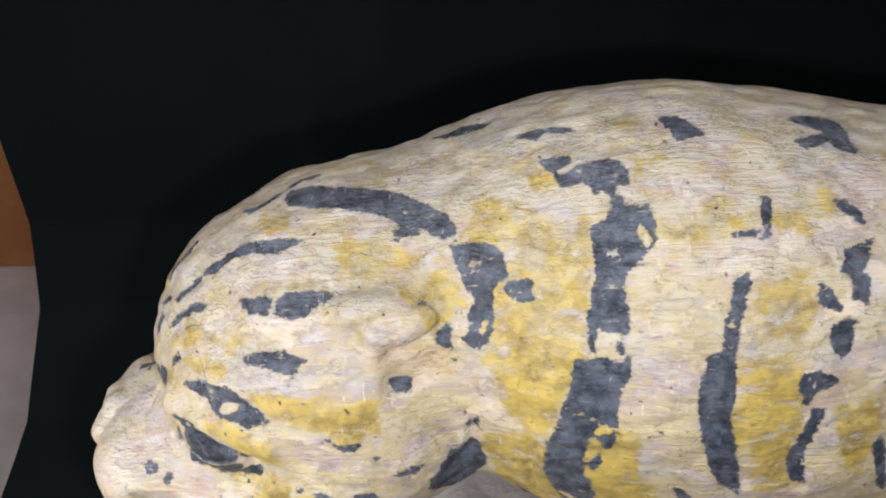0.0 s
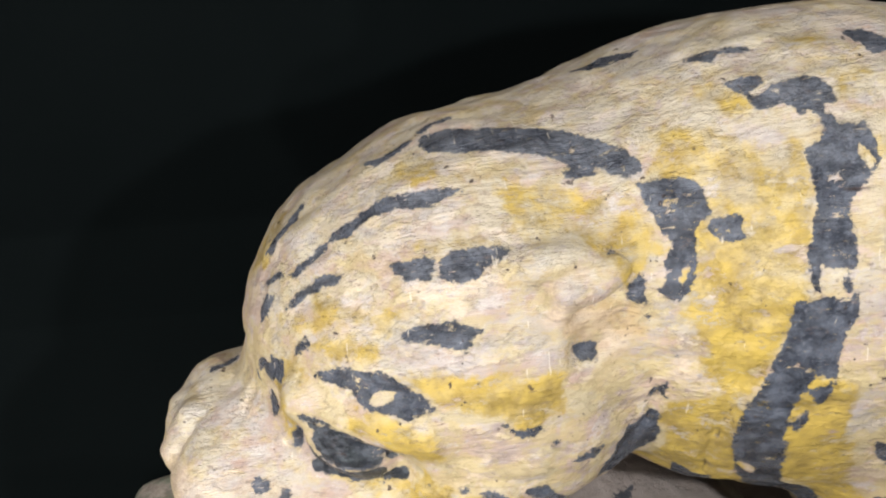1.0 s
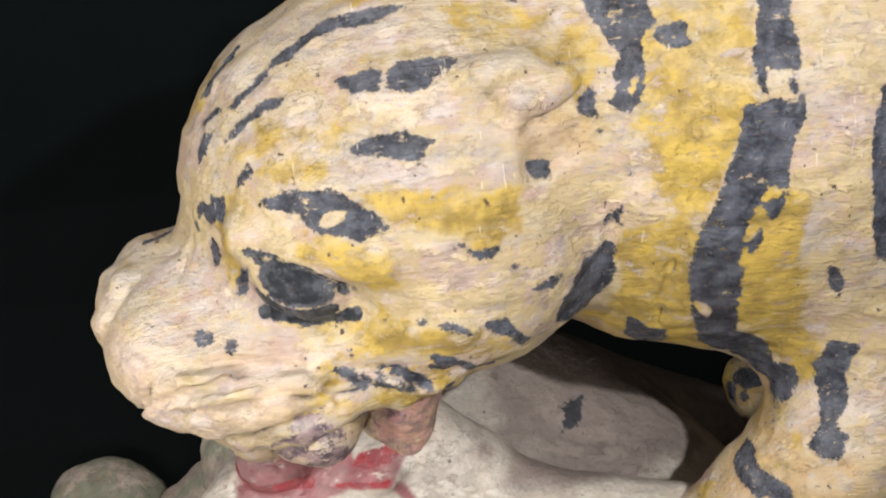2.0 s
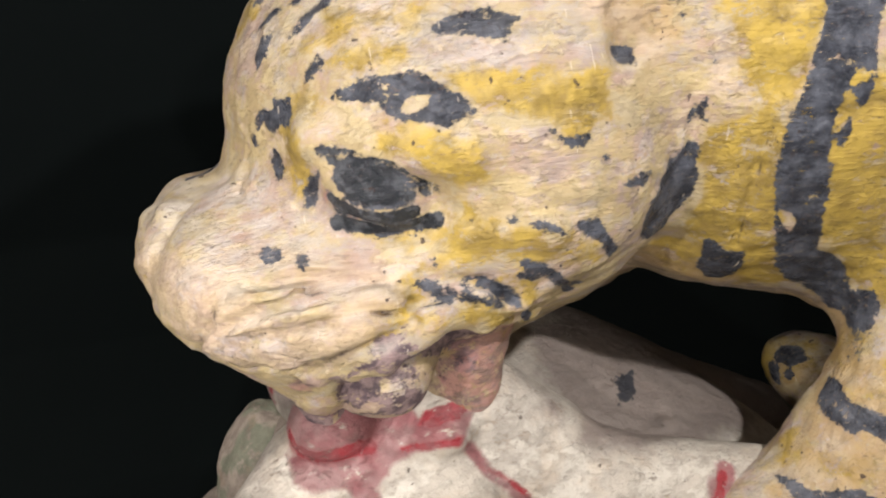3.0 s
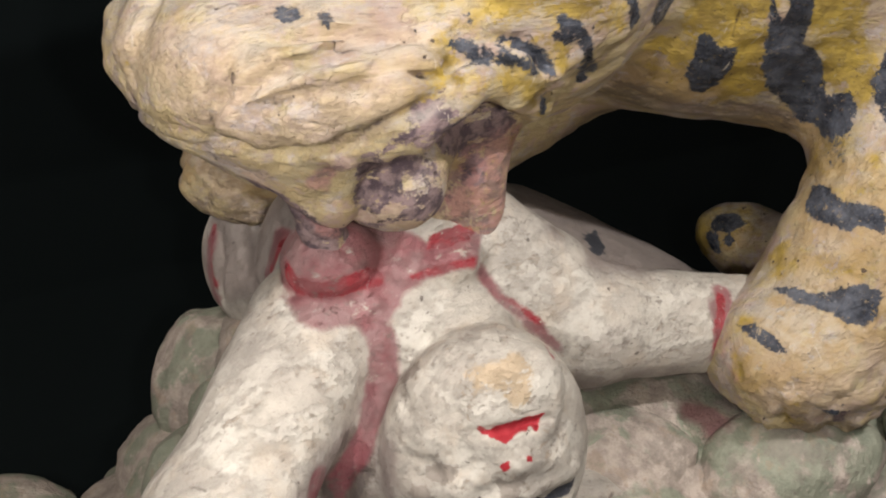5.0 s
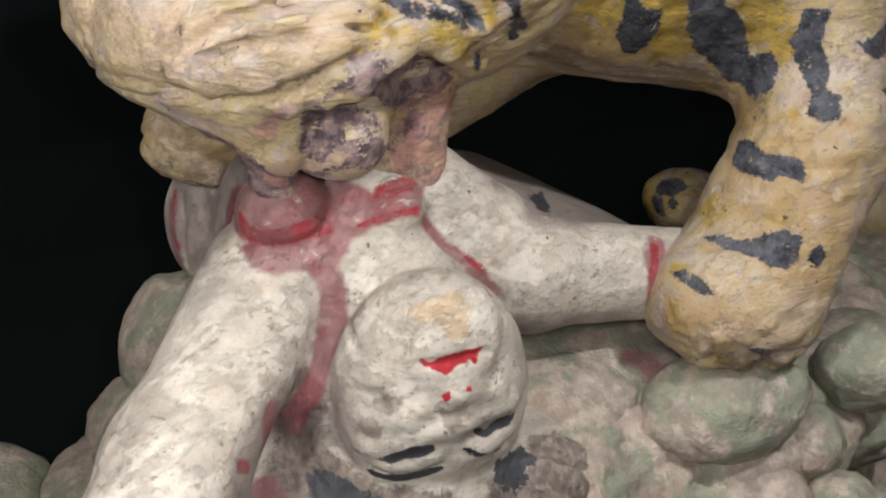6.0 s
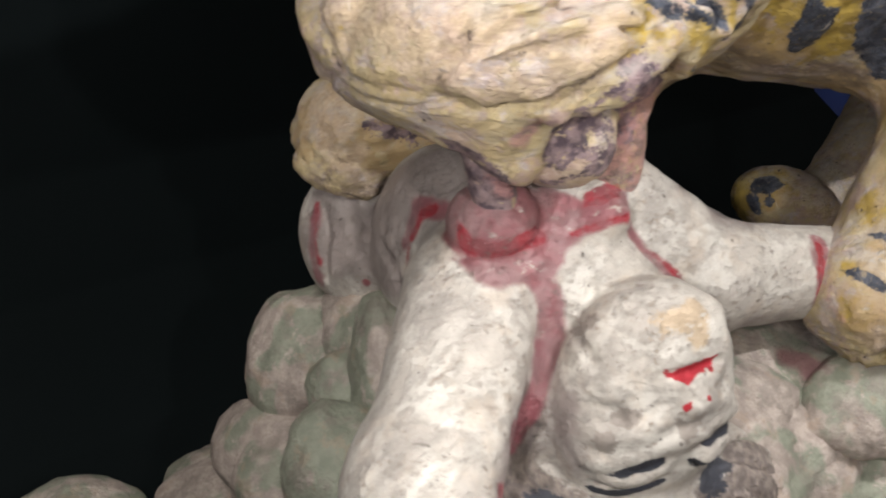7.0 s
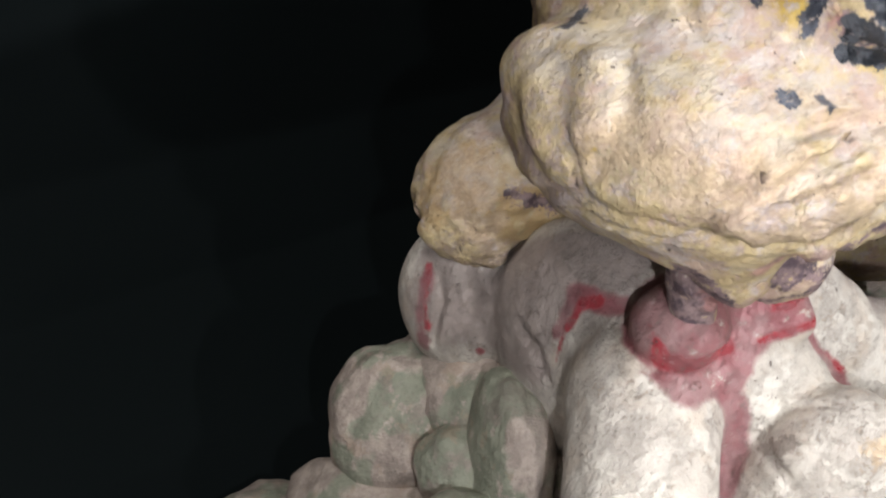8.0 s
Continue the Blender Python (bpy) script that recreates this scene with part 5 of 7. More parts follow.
blot("ink_tiger", (0.0651, 0.3414, 0.4918), (0.0695, 0.3404, 0.4922), (0.0706, 0.3356, 0.4902), (0.0809, 0.3348, 0.4909), (0.0825, 0.3265, 0.4859), (0.0826, 0.3211, 0.4814), (0.0787, 0.3182, 0.4782), (0.0738, 0.3157, 0.4747), (0.0702, 0.3131, 0.4712), (0.0675, 0.3091, 0.4658), (0.0694, 0.3046, 0.4605), (0.0704, 0.2993, 0.4528), (0.0682, 0.2972, 0.4486), (0.0573, 0.3005, 0.4497), (0.053, 0.3003, 0.4471), (0.0519, 0.3042, 0.4531), (0.0544, 0.309, 0.4609), (0.0561, 0.316, 0.4699), (0.0559, 0.3227, 0.4764), (0.0549, 0.3302, 0.4823), (0.0608, 0.3317, 0.4851), (0.0635, 0.334, 0.4875))
blot("chip_tiger", (0.076, 0.3285, 0.4864), (0.0804, 0.3214, 0.4814), (0.0777, 0.3192, 0.4789), (0.0742, 0.3251, 0.4833))
blot("ink_tiger", (0.0519, 0.3008, 0.4474), (0.0568, 0.3002, 0.449), (0.0557, 0.2961, 0.4407), (0.0526, 0.2975, 0.4418))
blot("ink_tiger", (0.0639, 0.2963, 0.4452), (0.0687, 0.296, 0.4466), (0.0675, 0.2933, 0.4407), (0.0644, 0.2943, 0.4415))
blot("ink_tiger", (0.0467, 0.2968, 0.4365), (0.0532, 0.2953, 0.4375), (0.0575, 0.2951, 0.4395), (0.0641, 0.2929, 0.4384), (0.0707, 0.2924, 0.4402), (0.071, 0.2888, 0.4306), (0.0674, 0.2877, 0.4255), (0.0662, 0.2848, 0.4148), (0.0666, 0.2831, 0.4042), (0.0585, 0.2849, 0.4048), (0.0543, 0.285, 0.3941), (0.0526, 0.2849, 0.3828), (0.055, 0.2875, 0.359), (0.0628, 0.2983, 0.3258), (0.0397, 0.2938, 0.3527), (0.0354, 0.2911, 0.3733), (0.0355, 0.2903, 0.3879), (0.0399, 0.2892, 0.3982), (0.0418, 0.2904, 0.4113), (0.0453, 0.2924, 0.4227))
blot("ink_tiger", (0.056, 0.2845, 0.3975), (0.0673, 0.283, 0.4043), (0.0657, 0.2826, 0.3956), (0.0632, 0.2827, 0.3898))
blot("ink_tiger", (0.0546, 0.2849, 0.3787), (0.0588, 0.2835, 0.3877), (0.0594, 0.2837, 0.3796), (0.0576, 0.2849, 0.372))
blot("ink_tiger", (0.1029, 0.2906, 0.4422), (0.1099, 0.2914, 0.4439), (0.1154, 0.2895, 0.4387), (0.1159, 0.2839, 0.4244), (0.1143, 0.2814, 0.4134), (0.1191, 0.2789, 0.3975), (0.1233, 0.2786, 0.3782), (0.1262, 0.2795, 0.3604), (0.116, 0.2793, 0.3682), (0.1097, 0.2783, 0.3802), (0.1028, 0.2794, 0.4025), (0.0996, 0.283, 0.4203), (0.1004, 0.2859, 0.4307))
blot("ink_tiger", (0.0941, 0.2803, 0.3656), (0.1008, 0.2804, 0.3625), (0.1067, 0.2817, 0.3537), (0.1081, 0.2836, 0.3435), (0.0999, 0.2823, 0.3529))
blot("ink_tiger", (0.0022, 0.3012, 0.3923), (0.0044, 0.3008, 0.3944), (0.006, 0.3002, 0.3846), (0.0031, 0.3001, 0.3851))
blot("ink_tiger", (-0.0045, 0.2967, 0.3711), (0.0051, 0.3016, 0.3759), (0.0072, 0.3023, 0.3699), (0.004, 0.3061, 0.3573), (0.0007, 0.3106, 0.3434))
blot("ink_tiger", (-0.009, 0.3093, 0.4243), (-0.0043, 0.3094, 0.4272), (-0.0048, 0.3078, 0.4227))
blot("ink_tiger", (0.0046, 0.302, 0.4078), (0.0075, 0.3016, 0.4097), (0.0082, 0.3007, 0.4063))
blot("ink_tiger", (-0.0149, 0.4116, 0.4779), (-0.0069, 0.4116, 0.4805), (0.0005, 0.416, 0.482), (0.0092, 0.4139, 0.4859), (0.0162, 0.4101, 0.4892), (0.0102, 0.4064, 0.4879), (-0.0004, 0.4048, 0.4843), (-0.0083, 0.4044, 0.4817))
blot("ink_tiger", (0.0262, 0.3878, 0.4946), (0.0379, 0.3856, 0.4981), (0.0516, 0.382, 0.5015), (0.0496, 0.3787, 0.5005), (0.0394, 0.3817, 0.4981), (0.0352, 0.3792, 0.4964), (0.0265, 0.3836, 0.4942))
blot("ink_tiger", (0.1495, 0.382, 0.5033), (0.1589, 0.3868, 0.5019), (0.1687, 0.3877, 0.5001), (0.1756, 0.3797, 0.4986), (0.1764, 0.3736, 0.4979), (0.1791, 0.3649, 0.4958), (0.1768, 0.3614, 0.4952), (0.1705, 0.3621, 0.4964), (0.1653, 0.3672, 0.4987), (0.1546, 0.3612, 0.4991), (0.1484, 0.3673, 0.5013), (0.1582, 0.3704, 0.5006), (0.1661, 0.3749, 0.4998), (0.1562, 0.3773, 0.5018))
blot("ink_tiger", (0.1597, 0.3377, 0.488), (0.1675, 0.3391, 0.4876), (0.173, 0.3346, 0.4837), (0.1747, 0.3296, 0.4797), (0.1698, 0.3307, 0.4815), (0.1641, 0.3344, 0.4851))
blot("ink_tiger", (0.1282, 0.3364, 0.4921), (0.1333, 0.3362, 0.4915), (0.1309, 0.3219, 0.4811), (0.1274, 0.3208, 0.4806))
blot("ink_tiger", (0.1141, 0.3223, 0.4835), (0.1229, 0.3239, 0.4835), (0.1264, 0.3232, 0.4827), (0.1248, 0.3209, 0.4815), (0.1151, 0.3207, 0.482))
blot("ink_tiger", (0.151, 0.3094, 0.4657), (0.1559, 0.3083, 0.4633), (0.1621, 0.3044, 0.4569), (0.1608, 0.3024, 0.4542), (0.1545, 0.3031, 0.4567), (0.1503, 0.3049, 0.4601))
blot("ink_tiger", (0.1664, 0.3156, 0.4694), (0.1753, 0.3135, 0.4645), (0.1725, 0.3057, 0.4553), (0.1654, 0.3061, 0.4585))
blot("ink_tiger", (0.1726, 0.3236, 0.4752), (0.178, 0.3264, 0.4765), (0.1738, 0.3167, 0.4683), (0.1686, 0.3109, 0.4638), (0.1612, 0.3134, 0.4683), (0.1644, 0.3206, 0.4748))
blot("ink_tiger", (0.1572, 0.2986, 0.4492), (0.1646, 0.3026, 0.4536), (0.1677, 0.3012, 0.4498), (0.166, 0.2949, 0.439), (0.162, 0.2923, 0.4349), (0.1562, 0.2949, 0.4428))
blot("ink_tiger", (0.1435, 0.2884, 0.4308), (0.1495, 0.2898, 0.4327), (0.1599, 0.2898, 0.4295), (0.1618, 0.2887, 0.426), (0.1529, 0.2867, 0.4235), (0.1489, 0.2837, 0.4152), (0.1437, 0.2856, 0.4231))
blot("ink_tiger", (0.1516, 0.2837, 0.4141), (0.1585, 0.2846, 0.4128), (0.1554, 0.2815, 0.3995), (0.1524, 0.2803, 0.3893), (0.1547, 0.2795, 0.3698), (0.1476, 0.2791, 0.3697), (0.1437, 0.2795, 0.3866), (0.1486, 0.281, 0.4004))
blot("ink_tiger", (0.1838, 0.2839, 0.3878), (0.1879, 0.2848, 0.3944), (0.1991, 0.2859, 0.3513), (0.192, 0.2842, 0.3602))
blot("ink_tiger", (0.1142, 0.3091, 0.4705), (0.1203, 0.3107, 0.472), (0.1214, 0.3076, 0.4683), (0.1178, 0.3003, 0.4589), (0.1155, 0.2939, 0.4486), (0.1146, 0.2892, 0.438), (0.1104, 0.2897, 0.4394), (0.1087, 0.2939, 0.4488), (0.1115, 0.301, 0.4602))
blot("ink_tiger", (0.0894, 0.381, 0.5069), (0.0994, 0.3798, 0.5073), (0.1095, 0.3655, 0.5053), (0.0965, 0.3629, 0.5045))
blot("ink_tiger", (-0.1402, 0.3091, 0.3766), (-0.1383, 0.3087, 0.3812), (-0.1358, 0.3074, 0.385), (-0.1302, 0.3044, 0.3852), (-0.1253, 0.3024, 0.3824), (-0.1221, 0.3009, 0.3778), (-0.1168, 0.2992, 0.3729), (-0.1141, 0.2986, 0.3698), (-0.1173, 0.2981, 0.3675), (-0.1249, 0.2988, 0.3674), (-0.1298, 0.3014, 0.3662), (-0.1345, 0.3041, 0.3689), (-0.1382, 0.307, 0.3722))
blot("ink_tiger", (-0.1253, 0.3024, 0.3824), (-0.1229, 0.3012, 0.384), (-0.1164, 0.3003, 0.3792), (-0.1121, 0.301, 0.3751), (-0.1049, 0.2989, 0.3734), (-0.1098, 0.3013, 0.372), (-0.1164, 0.3001, 0.3744), (-0.122, 0.3009, 0.3783))
blot("ink_tiger", (-0.1393, 0.313, 0.3615), (-0.1345, 0.3099, 0.3599), (-0.1308, 0.3038, 0.3626), (-0.1242, 0.3007, 0.3617), (-0.1149, 0.2988, 0.362), (-0.1057, 0.3009, 0.3589), (-0.1038, 0.2981, 0.3566), (-0.1101, 0.3002, 0.3547), (-0.119, 0.3035, 0.3555), (-0.1245, 0.3049, 0.3542), (-0.1314, 0.3076, 0.3563), (-0.1375, 0.3099, 0.358))
blot("ink_tiger", (-0.1472, 0.3219, 0.3685), (-0.1462, 0.3199, 0.3749), (-0.1432, 0.313, 0.3786), (-0.1433, 0.3174, 0.3705), (-0.1456, 0.3173, 0.3625), (-0.1488, 0.3196, 0.3626))
blot("ink_tiger", (-0.1452, 0.3138, 0.3861), (-0.1424, 0.3124, 0.388), (-0.1374, 0.3094, 0.3885), (-0.1396, 0.3098, 0.3853), (-0.1426, 0.3123, 0.384))
blot("ink_tiger", (-0.1529, 0.3384, 0.3973), (-0.1487, 0.3324, 0.3997), (-0.1493, 0.329, 0.3946), (-0.1514, 0.3277, 0.3902), (-0.1533, 0.3353, 0.3894), (-0.1543, 0.3385, 0.3918))
blot("ink_tiger", (-0.1592, 0.3461, 0.3861), (-0.1574, 0.3443, 0.3912), (-0.1557, 0.3414, 0.394), (-0.1556, 0.34, 0.3896), (-0.1582, 0.3432, 0.3842))
blot("ink_tiger", (-0.1553, 0.337, 0.3797), (-0.1535, 0.3333, 0.3786), (-0.1526, 0.3306, 0.3743), (-0.1548, 0.3311, 0.3681), (-0.1556, 0.3342, 0.3716), (-0.1564, 0.3369, 0.3749))
blot("ink_tiger", (-0.1608, 0.349, 0.3809), (-0.1594, 0.3455, 0.3829), (-0.1591, 0.3439, 0.3777), (-0.1602, 0.3463, 0.3776))
blot("ink_tiger", (-0.1425, 0.3296, 0.4086), (-0.1398, 0.3289, 0.4121), (-0.1365, 0.3269, 0.4141), (-0.1376, 0.3258, 0.4108), (-0.1414, 0.3274, 0.4073))
blot("ink_tiger", (-0.1672, 0.3128, 0.3504), (-0.1634, 0.3144, 0.3523), (-0.1594, 0.312, 0.352), (-0.1584, 0.3093, 0.3503), (-0.1618, 0.3074, 0.3489), (-0.1661, 0.3088, 0.3487))
blot("ink_tiger", (-0.1561, 0.3017, 0.3483), (-0.1525, 0.3004, 0.3488), (-0.1519, 0.3007, 0.3462), (-0.1552, 0.302, 0.3458))
blot("ink_tiger", (-0.1098, 0.2934, 0.3481), (-0.1081, 0.2927, 0.3484), (-0.1065, 0.2911, 0.3452), (-0.1086, 0.2919, 0.345))
blot("ink_tiger", (-0.0759, 0.283, 0.3609), (-0.0723, 0.2837, 0.3621), (-0.0673, 0.2827, 0.3607), (-0.0633, 0.2816, 0.3585), (-0.0618, 0.2813, 0.3549), (-0.0667, 0.2814, 0.3577), (-0.0729, 0.2822, 0.3585))
blot("ink_tiger", (-0.0561, 0.284, 0.3586), (-0.0473, 0.2851, 0.3584), (-0.0423, 0.2863, 0.3526), (-0.0357, 0.2902, 0.3446), (-0.0361, 0.2912, 0.3416), (-0.0441, 0.2863, 0.3481), (-0.0487, 0.2852, 0.3505))
blot("ink_tiger", (-0.0742, 0.2842, 0.3427), (-0.0681, 0.2844, 0.3428), (-0.0607, 0.2861, 0.3373), (-0.041, 0.3062, 0.3182), (-0.0437, 0.3058, 0.3177), (-0.0625, 0.2868, 0.3348), (-0.0708, 0.285, 0.3392))
blot("ink_tiger", (-0.0983, 0.287, 0.3405), (-0.0899, 0.2844, 0.3393), (-0.0826, 0.2853, 0.3354), (-0.0758, 0.2859, 0.3293), (-0.0756, 0.2861, 0.3243), (-0.0798, 0.2854, 0.3277), (-0.0878, 0.2837, 0.3343), (-0.0941, 0.2844, 0.3375))
blot("ink_tiger", (-0.1177, 0.2931, 0.3393), (-0.1118, 0.2915, 0.3402), (-0.1077, 0.289, 0.3395), (-0.1011, 0.2863, 0.334), (-0.1039, 0.2856, 0.3329), (-0.1099, 0.2865, 0.3352), (-0.1107, 0.2902, 0.338))
blot("ink_tiger", (-0.0848, 0.2866, 0.3645), (-0.0802, 0.2852, 0.3644), (-0.0787, 0.2839, 0.3626), (-0.0839, 0.2841, 0.3621))
blot("ink_tiger", (-0.0957, 0.2916, 0.3628), (-0.0945, 0.29, 0.3631), (-0.0951, 0.2895, 0.361), (-0.0966, 0.2905, 0.3613))
blot("ink_tiger", (0.0232, 0.3149, 0.3244), (0.0261, 0.3118, 0.3264), (0.034, 0.3127, 0.3197), (0.0413, 0.3089, 0.32), (0.043, 0.3143, 0.3123), (0.0476, 0.3197, 0.3039), (0.0499, 0.3313, 0.293), (0.0426, 0.3325, 0.2952), (0.0301, 0.3271, 0.3058), (0.0281, 0.3205, 0.3137))
blot("ink_tiger", (0.0478, 0.2998, 0.3313), (0.0391, 0.2944, 0.3514), (0.0344, 0.292, 0.3687), (0.0569, 0.2856, 0.3679), (0.0603, 0.2887, 0.3504), (0.0651, 0.2928, 0.3362), (0.0729, 0.2996, 0.3198), (0.086, 0.3069, 0.3039), (0.0977, 0.3098, 0.2893), (0.1048, 0.303, 0.2824), (0.1059, 0.2953, 0.28), (0.1048, 0.3013, 0.2759), (0.1034, 0.3173, 0.276), (0.0928, 0.3197, 0.2858), (0.0757, 0.3183, 0.2953), (0.0597, 0.3098, 0.3099))
blot("chip_tiger", (0.0437, 0.2954, 0.3445), (0.0496, 0.294, 0.3429), (0.0538, 0.2954, 0.3369), (0.0544, 0.2982, 0.3304), (0.0479, 0.2972, 0.3372))
blot("ink_tiger", (0.005, 0.3034, 0.3677), (0.0086, 0.3042, 0.3614), (0.0073, 0.3079, 0.3512), (0.0032, 0.3141, 0.3377), (0.0039, 0.3205, 0.3279), (-0.0168, 0.3041, 0.337), (-0.0208, 0.2969, 0.3465), (-0.0179, 0.2902, 0.3562), (-0.0095, 0.2944, 0.3645), (-0.0065, 0.2962, 0.3701))
blot("ink_tiger", (0.0006, 0.3016, 0.3922), (0.0027, 0.3014, 0.392), (0.003, 0.3, 0.3838), (-0.0002, 0.2992, 0.3853))
blot("ink_tiger", (0.0056, 0.3026, 0.3711), (0.0073, 0.3012, 0.3757), (0.0073, 0.302, 0.372), (0.0049, 0.3032, 0.3673))
blot("ink_tiger", (-0.0376, 0.2879, 0.3697), (-0.0327, 0.2894, 0.3701), (-0.0253, 0.2924, 0.3726), (-0.0259, 0.2915, 0.3684), (-0.0326, 0.2889, 0.3667))
blot("ink_tiger", (0.0574, 0.2848, 0.3737), (0.0571, 0.2839, 0.3816), (0.0599, 0.2831, 0.3863), (0.0609, 0.2836, 0.3787))
blot("ink_tiger", (0.0287, 0.3245, 0.309), (0.0251, 0.3163, 0.3207), (0.0416, 0.309, 0.3203), (0.0467, 0.3161, 0.3085), (0.0502, 0.3258, 0.2973), (0.0467, 0.3299, 0.2956), (0.0359, 0.3274, 0.3026))
blot("ink_tiger", (0.0623, 0.3061, 0.3137), (0.0615, 0.3027, 0.3195), (0.0774, 0.2992, 0.3186), (0.0903, 0.3016, 0.3092), (0.101, 0.3042, 0.2911), (0.1066, 0.2953, 0.2947), (0.1087, 0.2921, 0.2865), (0.1034, 0.2898, 0.2762), (0.1038, 0.3031, 0.2692), (0.1035, 0.3151, 0.2773), (0.1008, 0.3204, 0.2782), (0.1013, 0.3073, 0.2862), (0.0912, 0.3141, 0.292), (0.0744, 0.3135, 0.3008))
blot("ink_tiger", (0.1108, 0.2893, 0.3008), (0.1139, 0.2862, 0.3173), (0.1263, 0.2806, 0.317), (0.1225, 0.2799, 0.301), (0.1233, 0.2738, 0.2908), (0.1141, 0.2671, 0.2805), (0.1184, 0.262, 0.2796), (0.112, 0.256, 0.2706), (0.1051, 0.2603, 0.2692), (0.102, 0.2679, 0.2709), (0.1091, 0.2712, 0.279), (0.1125, 0.2797, 0.2854))
blot("ink_tiger", (0.1391, 0.2721, 0.3005), (0.1843, 0.2856, 0.3089), (0.2235, 0.3005, 0.3038), (0.2338, 0.3047, 0.2929), (0.2284, 0.3093, 0.2862), (0.1511, 0.2673, 0.2916), (0.1433, 0.2691, 0.295))
blot("ink_tiger", (0.1482, 0.2599, 0.279), (0.2909, 0.3323, 0.2531), (0.1513, 0.2579, 0.2744))
blot("ink_tiger", (0.083, 0.2911, 0.2426), (0.0906, 0.2952, 0.2522), (0.0897, 0.2861, 0.2559), (0.0866, 0.2762, 0.2515), (0.0905, 0.2662, 0.2533), (0.0929, 0.2614, 0.2527), (0.0934, 0.2559, 0.2469), (0.0909, 0.2548, 0.242), (0.0871, 0.2622, 0.245), (0.0821, 0.2677, 0.2416), (0.0801, 0.2797, 0.2416))
blot("ink_tiger", (0.0585, 0.2821, 0.2127), (0.0625, 0.2752, 0.2155), (0.0658, 0.2641, 0.2154), (0.0733, 0.2574, 0.2203), (0.0793, 0.2526, 0.2228), (0.0852, 0.2468, 0.2196), (0.0812, 0.2436, 0.2084), (0.0739, 0.2458, 0.2059), (0.0678, 0.2511, 0.2076), (0.0635, 0.2581, 0.2106), (0.0578, 0.2672, 0.2118))
blot("ink_tiger", (0.0344, 0.2826, 0.2017), (0.0389, 0.2744, 0.2049), (0.0391, 0.2637, 0.2028), (0.0386, 0.2559, 0.1985), (0.0355, 0.26, 0.1986), (0.0331, 0.2722, 0.2006))
blot("ink_tiger", (0.0854, 0.2426, 0.2107), (0.0909, 0.2426, 0.2168), (0.0954, 0.2394, 0.2095), (0.0912, 0.2391, 0.2044))
blot("ochre_tiger", (-0.0763, 0.3243, 0.2831), (-0.0613, 0.3268, 0.2929), (-0.0514, 0.3363, 0.2878), (-0.0716, 0.3247, 0.2824), (-0.0789, 0.3248, 0.2797))
blot("lips_figure", (-0.1179, 0.265, 0.2093), (-0.1122, 0.2656, 0.2055), (-0.1068, 0.2618, 0.2086), (-0.0994, 0.2608, 0.2093), (-0.0897, 0.2607, 0.2082), (-0.0911, 0.2621, 0.2037), (-0.0956, 0.259, 0.2019), (-0.0954, 0.2615, 0.2037), (-0.1026, 0.26, 0.2036), (-0.1082, 0.2598, 0.2011), (-0.112, 0.2621, 0.2038), (-0.115, 0.2655, 0.205))
blot("lips_figure", (-0.1105, 0.2599, 0.1935), (-0.1082, 0.2577, 0.1948), (-0.1079, 0.2567, 0.1916), (-0.1099, 0.2591, 0.1899))
blot("lips_figure", (-0.1021, 0.2553, 0.1963), (-0.0985, 0.2557, 0.1962), (-0.0989, 0.2543, 0.1934), (-0.1022, 0.2544, 0.1944))
blot("brow_figure", (-0.1307, 0.2774, 0.1604), (-0.1285, 0.2744, 0.1631), (-0.1254, 0.2706, 0.1654), (-0.1209, 0.265, 0.1694), (-0.1108, 0.2637, 0.1676), (-0.1096, 0.2646, 0.164), (-0.1151, 0.2655, 0.1623), (-0.1213, 0.2687, 0.1621), (-0.1268, 0.2728, 0.1598))
blot("brow_figure", (-0.1307, 0.2893, 0.149), (-0.1246, 0.2812, 0.1475), (-0.1138, 0.2718, 0.1497), (-0.103, 0.2666, 0.1529), (-0.1035, 0.2675, 0.15), (-0.112, 0.2723, 0.1459), (-0.1203, 0.2792, 0.1435), (-0.1271, 0.2863, 0.1444))
blot("brow_figure", (-0.098, 0.2555, 0.1758), (-0.0884, 0.261, 0.1676), (-0.0818, 0.26, 0.1715), (-0.0678, 0.2651, 0.1682), (-0.0698, 0.2637, 0.1659), (-0.0812, 0.2606, 0.1663), (-0.0884, 0.2597, 0.1644), (-0.0923, 0.2612, 0.1667))
blot("brow_figure", (-0.0977, 0.2625, 0.1606), (-0.0932, 0.2602, 0.1604), (-0.0884, 0.2587, 0.1577), (-0.0696, 0.2698, 0.148), (-0.0757, 0.2669, 0.1487), (-0.0854, 0.2644, 0.1509), (-0.0947, 0.2632, 0.156))
blot("bare_figure", (-0.1164, 0.2749, 0.2255), (-0.1075, 0.2724, 0.2294), (-0.0962, 0.2694, 0.2296), (-0.0935, 0.2654, 0.2255), (-0.0974, 0.2617, 0.2157), (-0.1043, 0.2616, 0.2141), (-0.108, 0.264, 0.2203), (-0.1156, 0.2683, 0.2219))
blot("dirt_figure", (-0.1325, 0.2774, 0.1894), (-0.127, 0.2715, 0.1925), (-0.1226, 0.2681, 0.1906), (-0.1263, 0.2687, 0.1851), (-0.1289, 0.2709, 0.1836), (-0.1323, 0.276, 0.1848))
blot("dirt_figure", (-0.1366, 0.2798, 0.1805), (-0.1329, 0.275, 0.183), (-0.1306, 0.2725, 0.1782), (-0.1306, 0.2749, 0.1717), (-0.1342, 0.28, 0.1708))
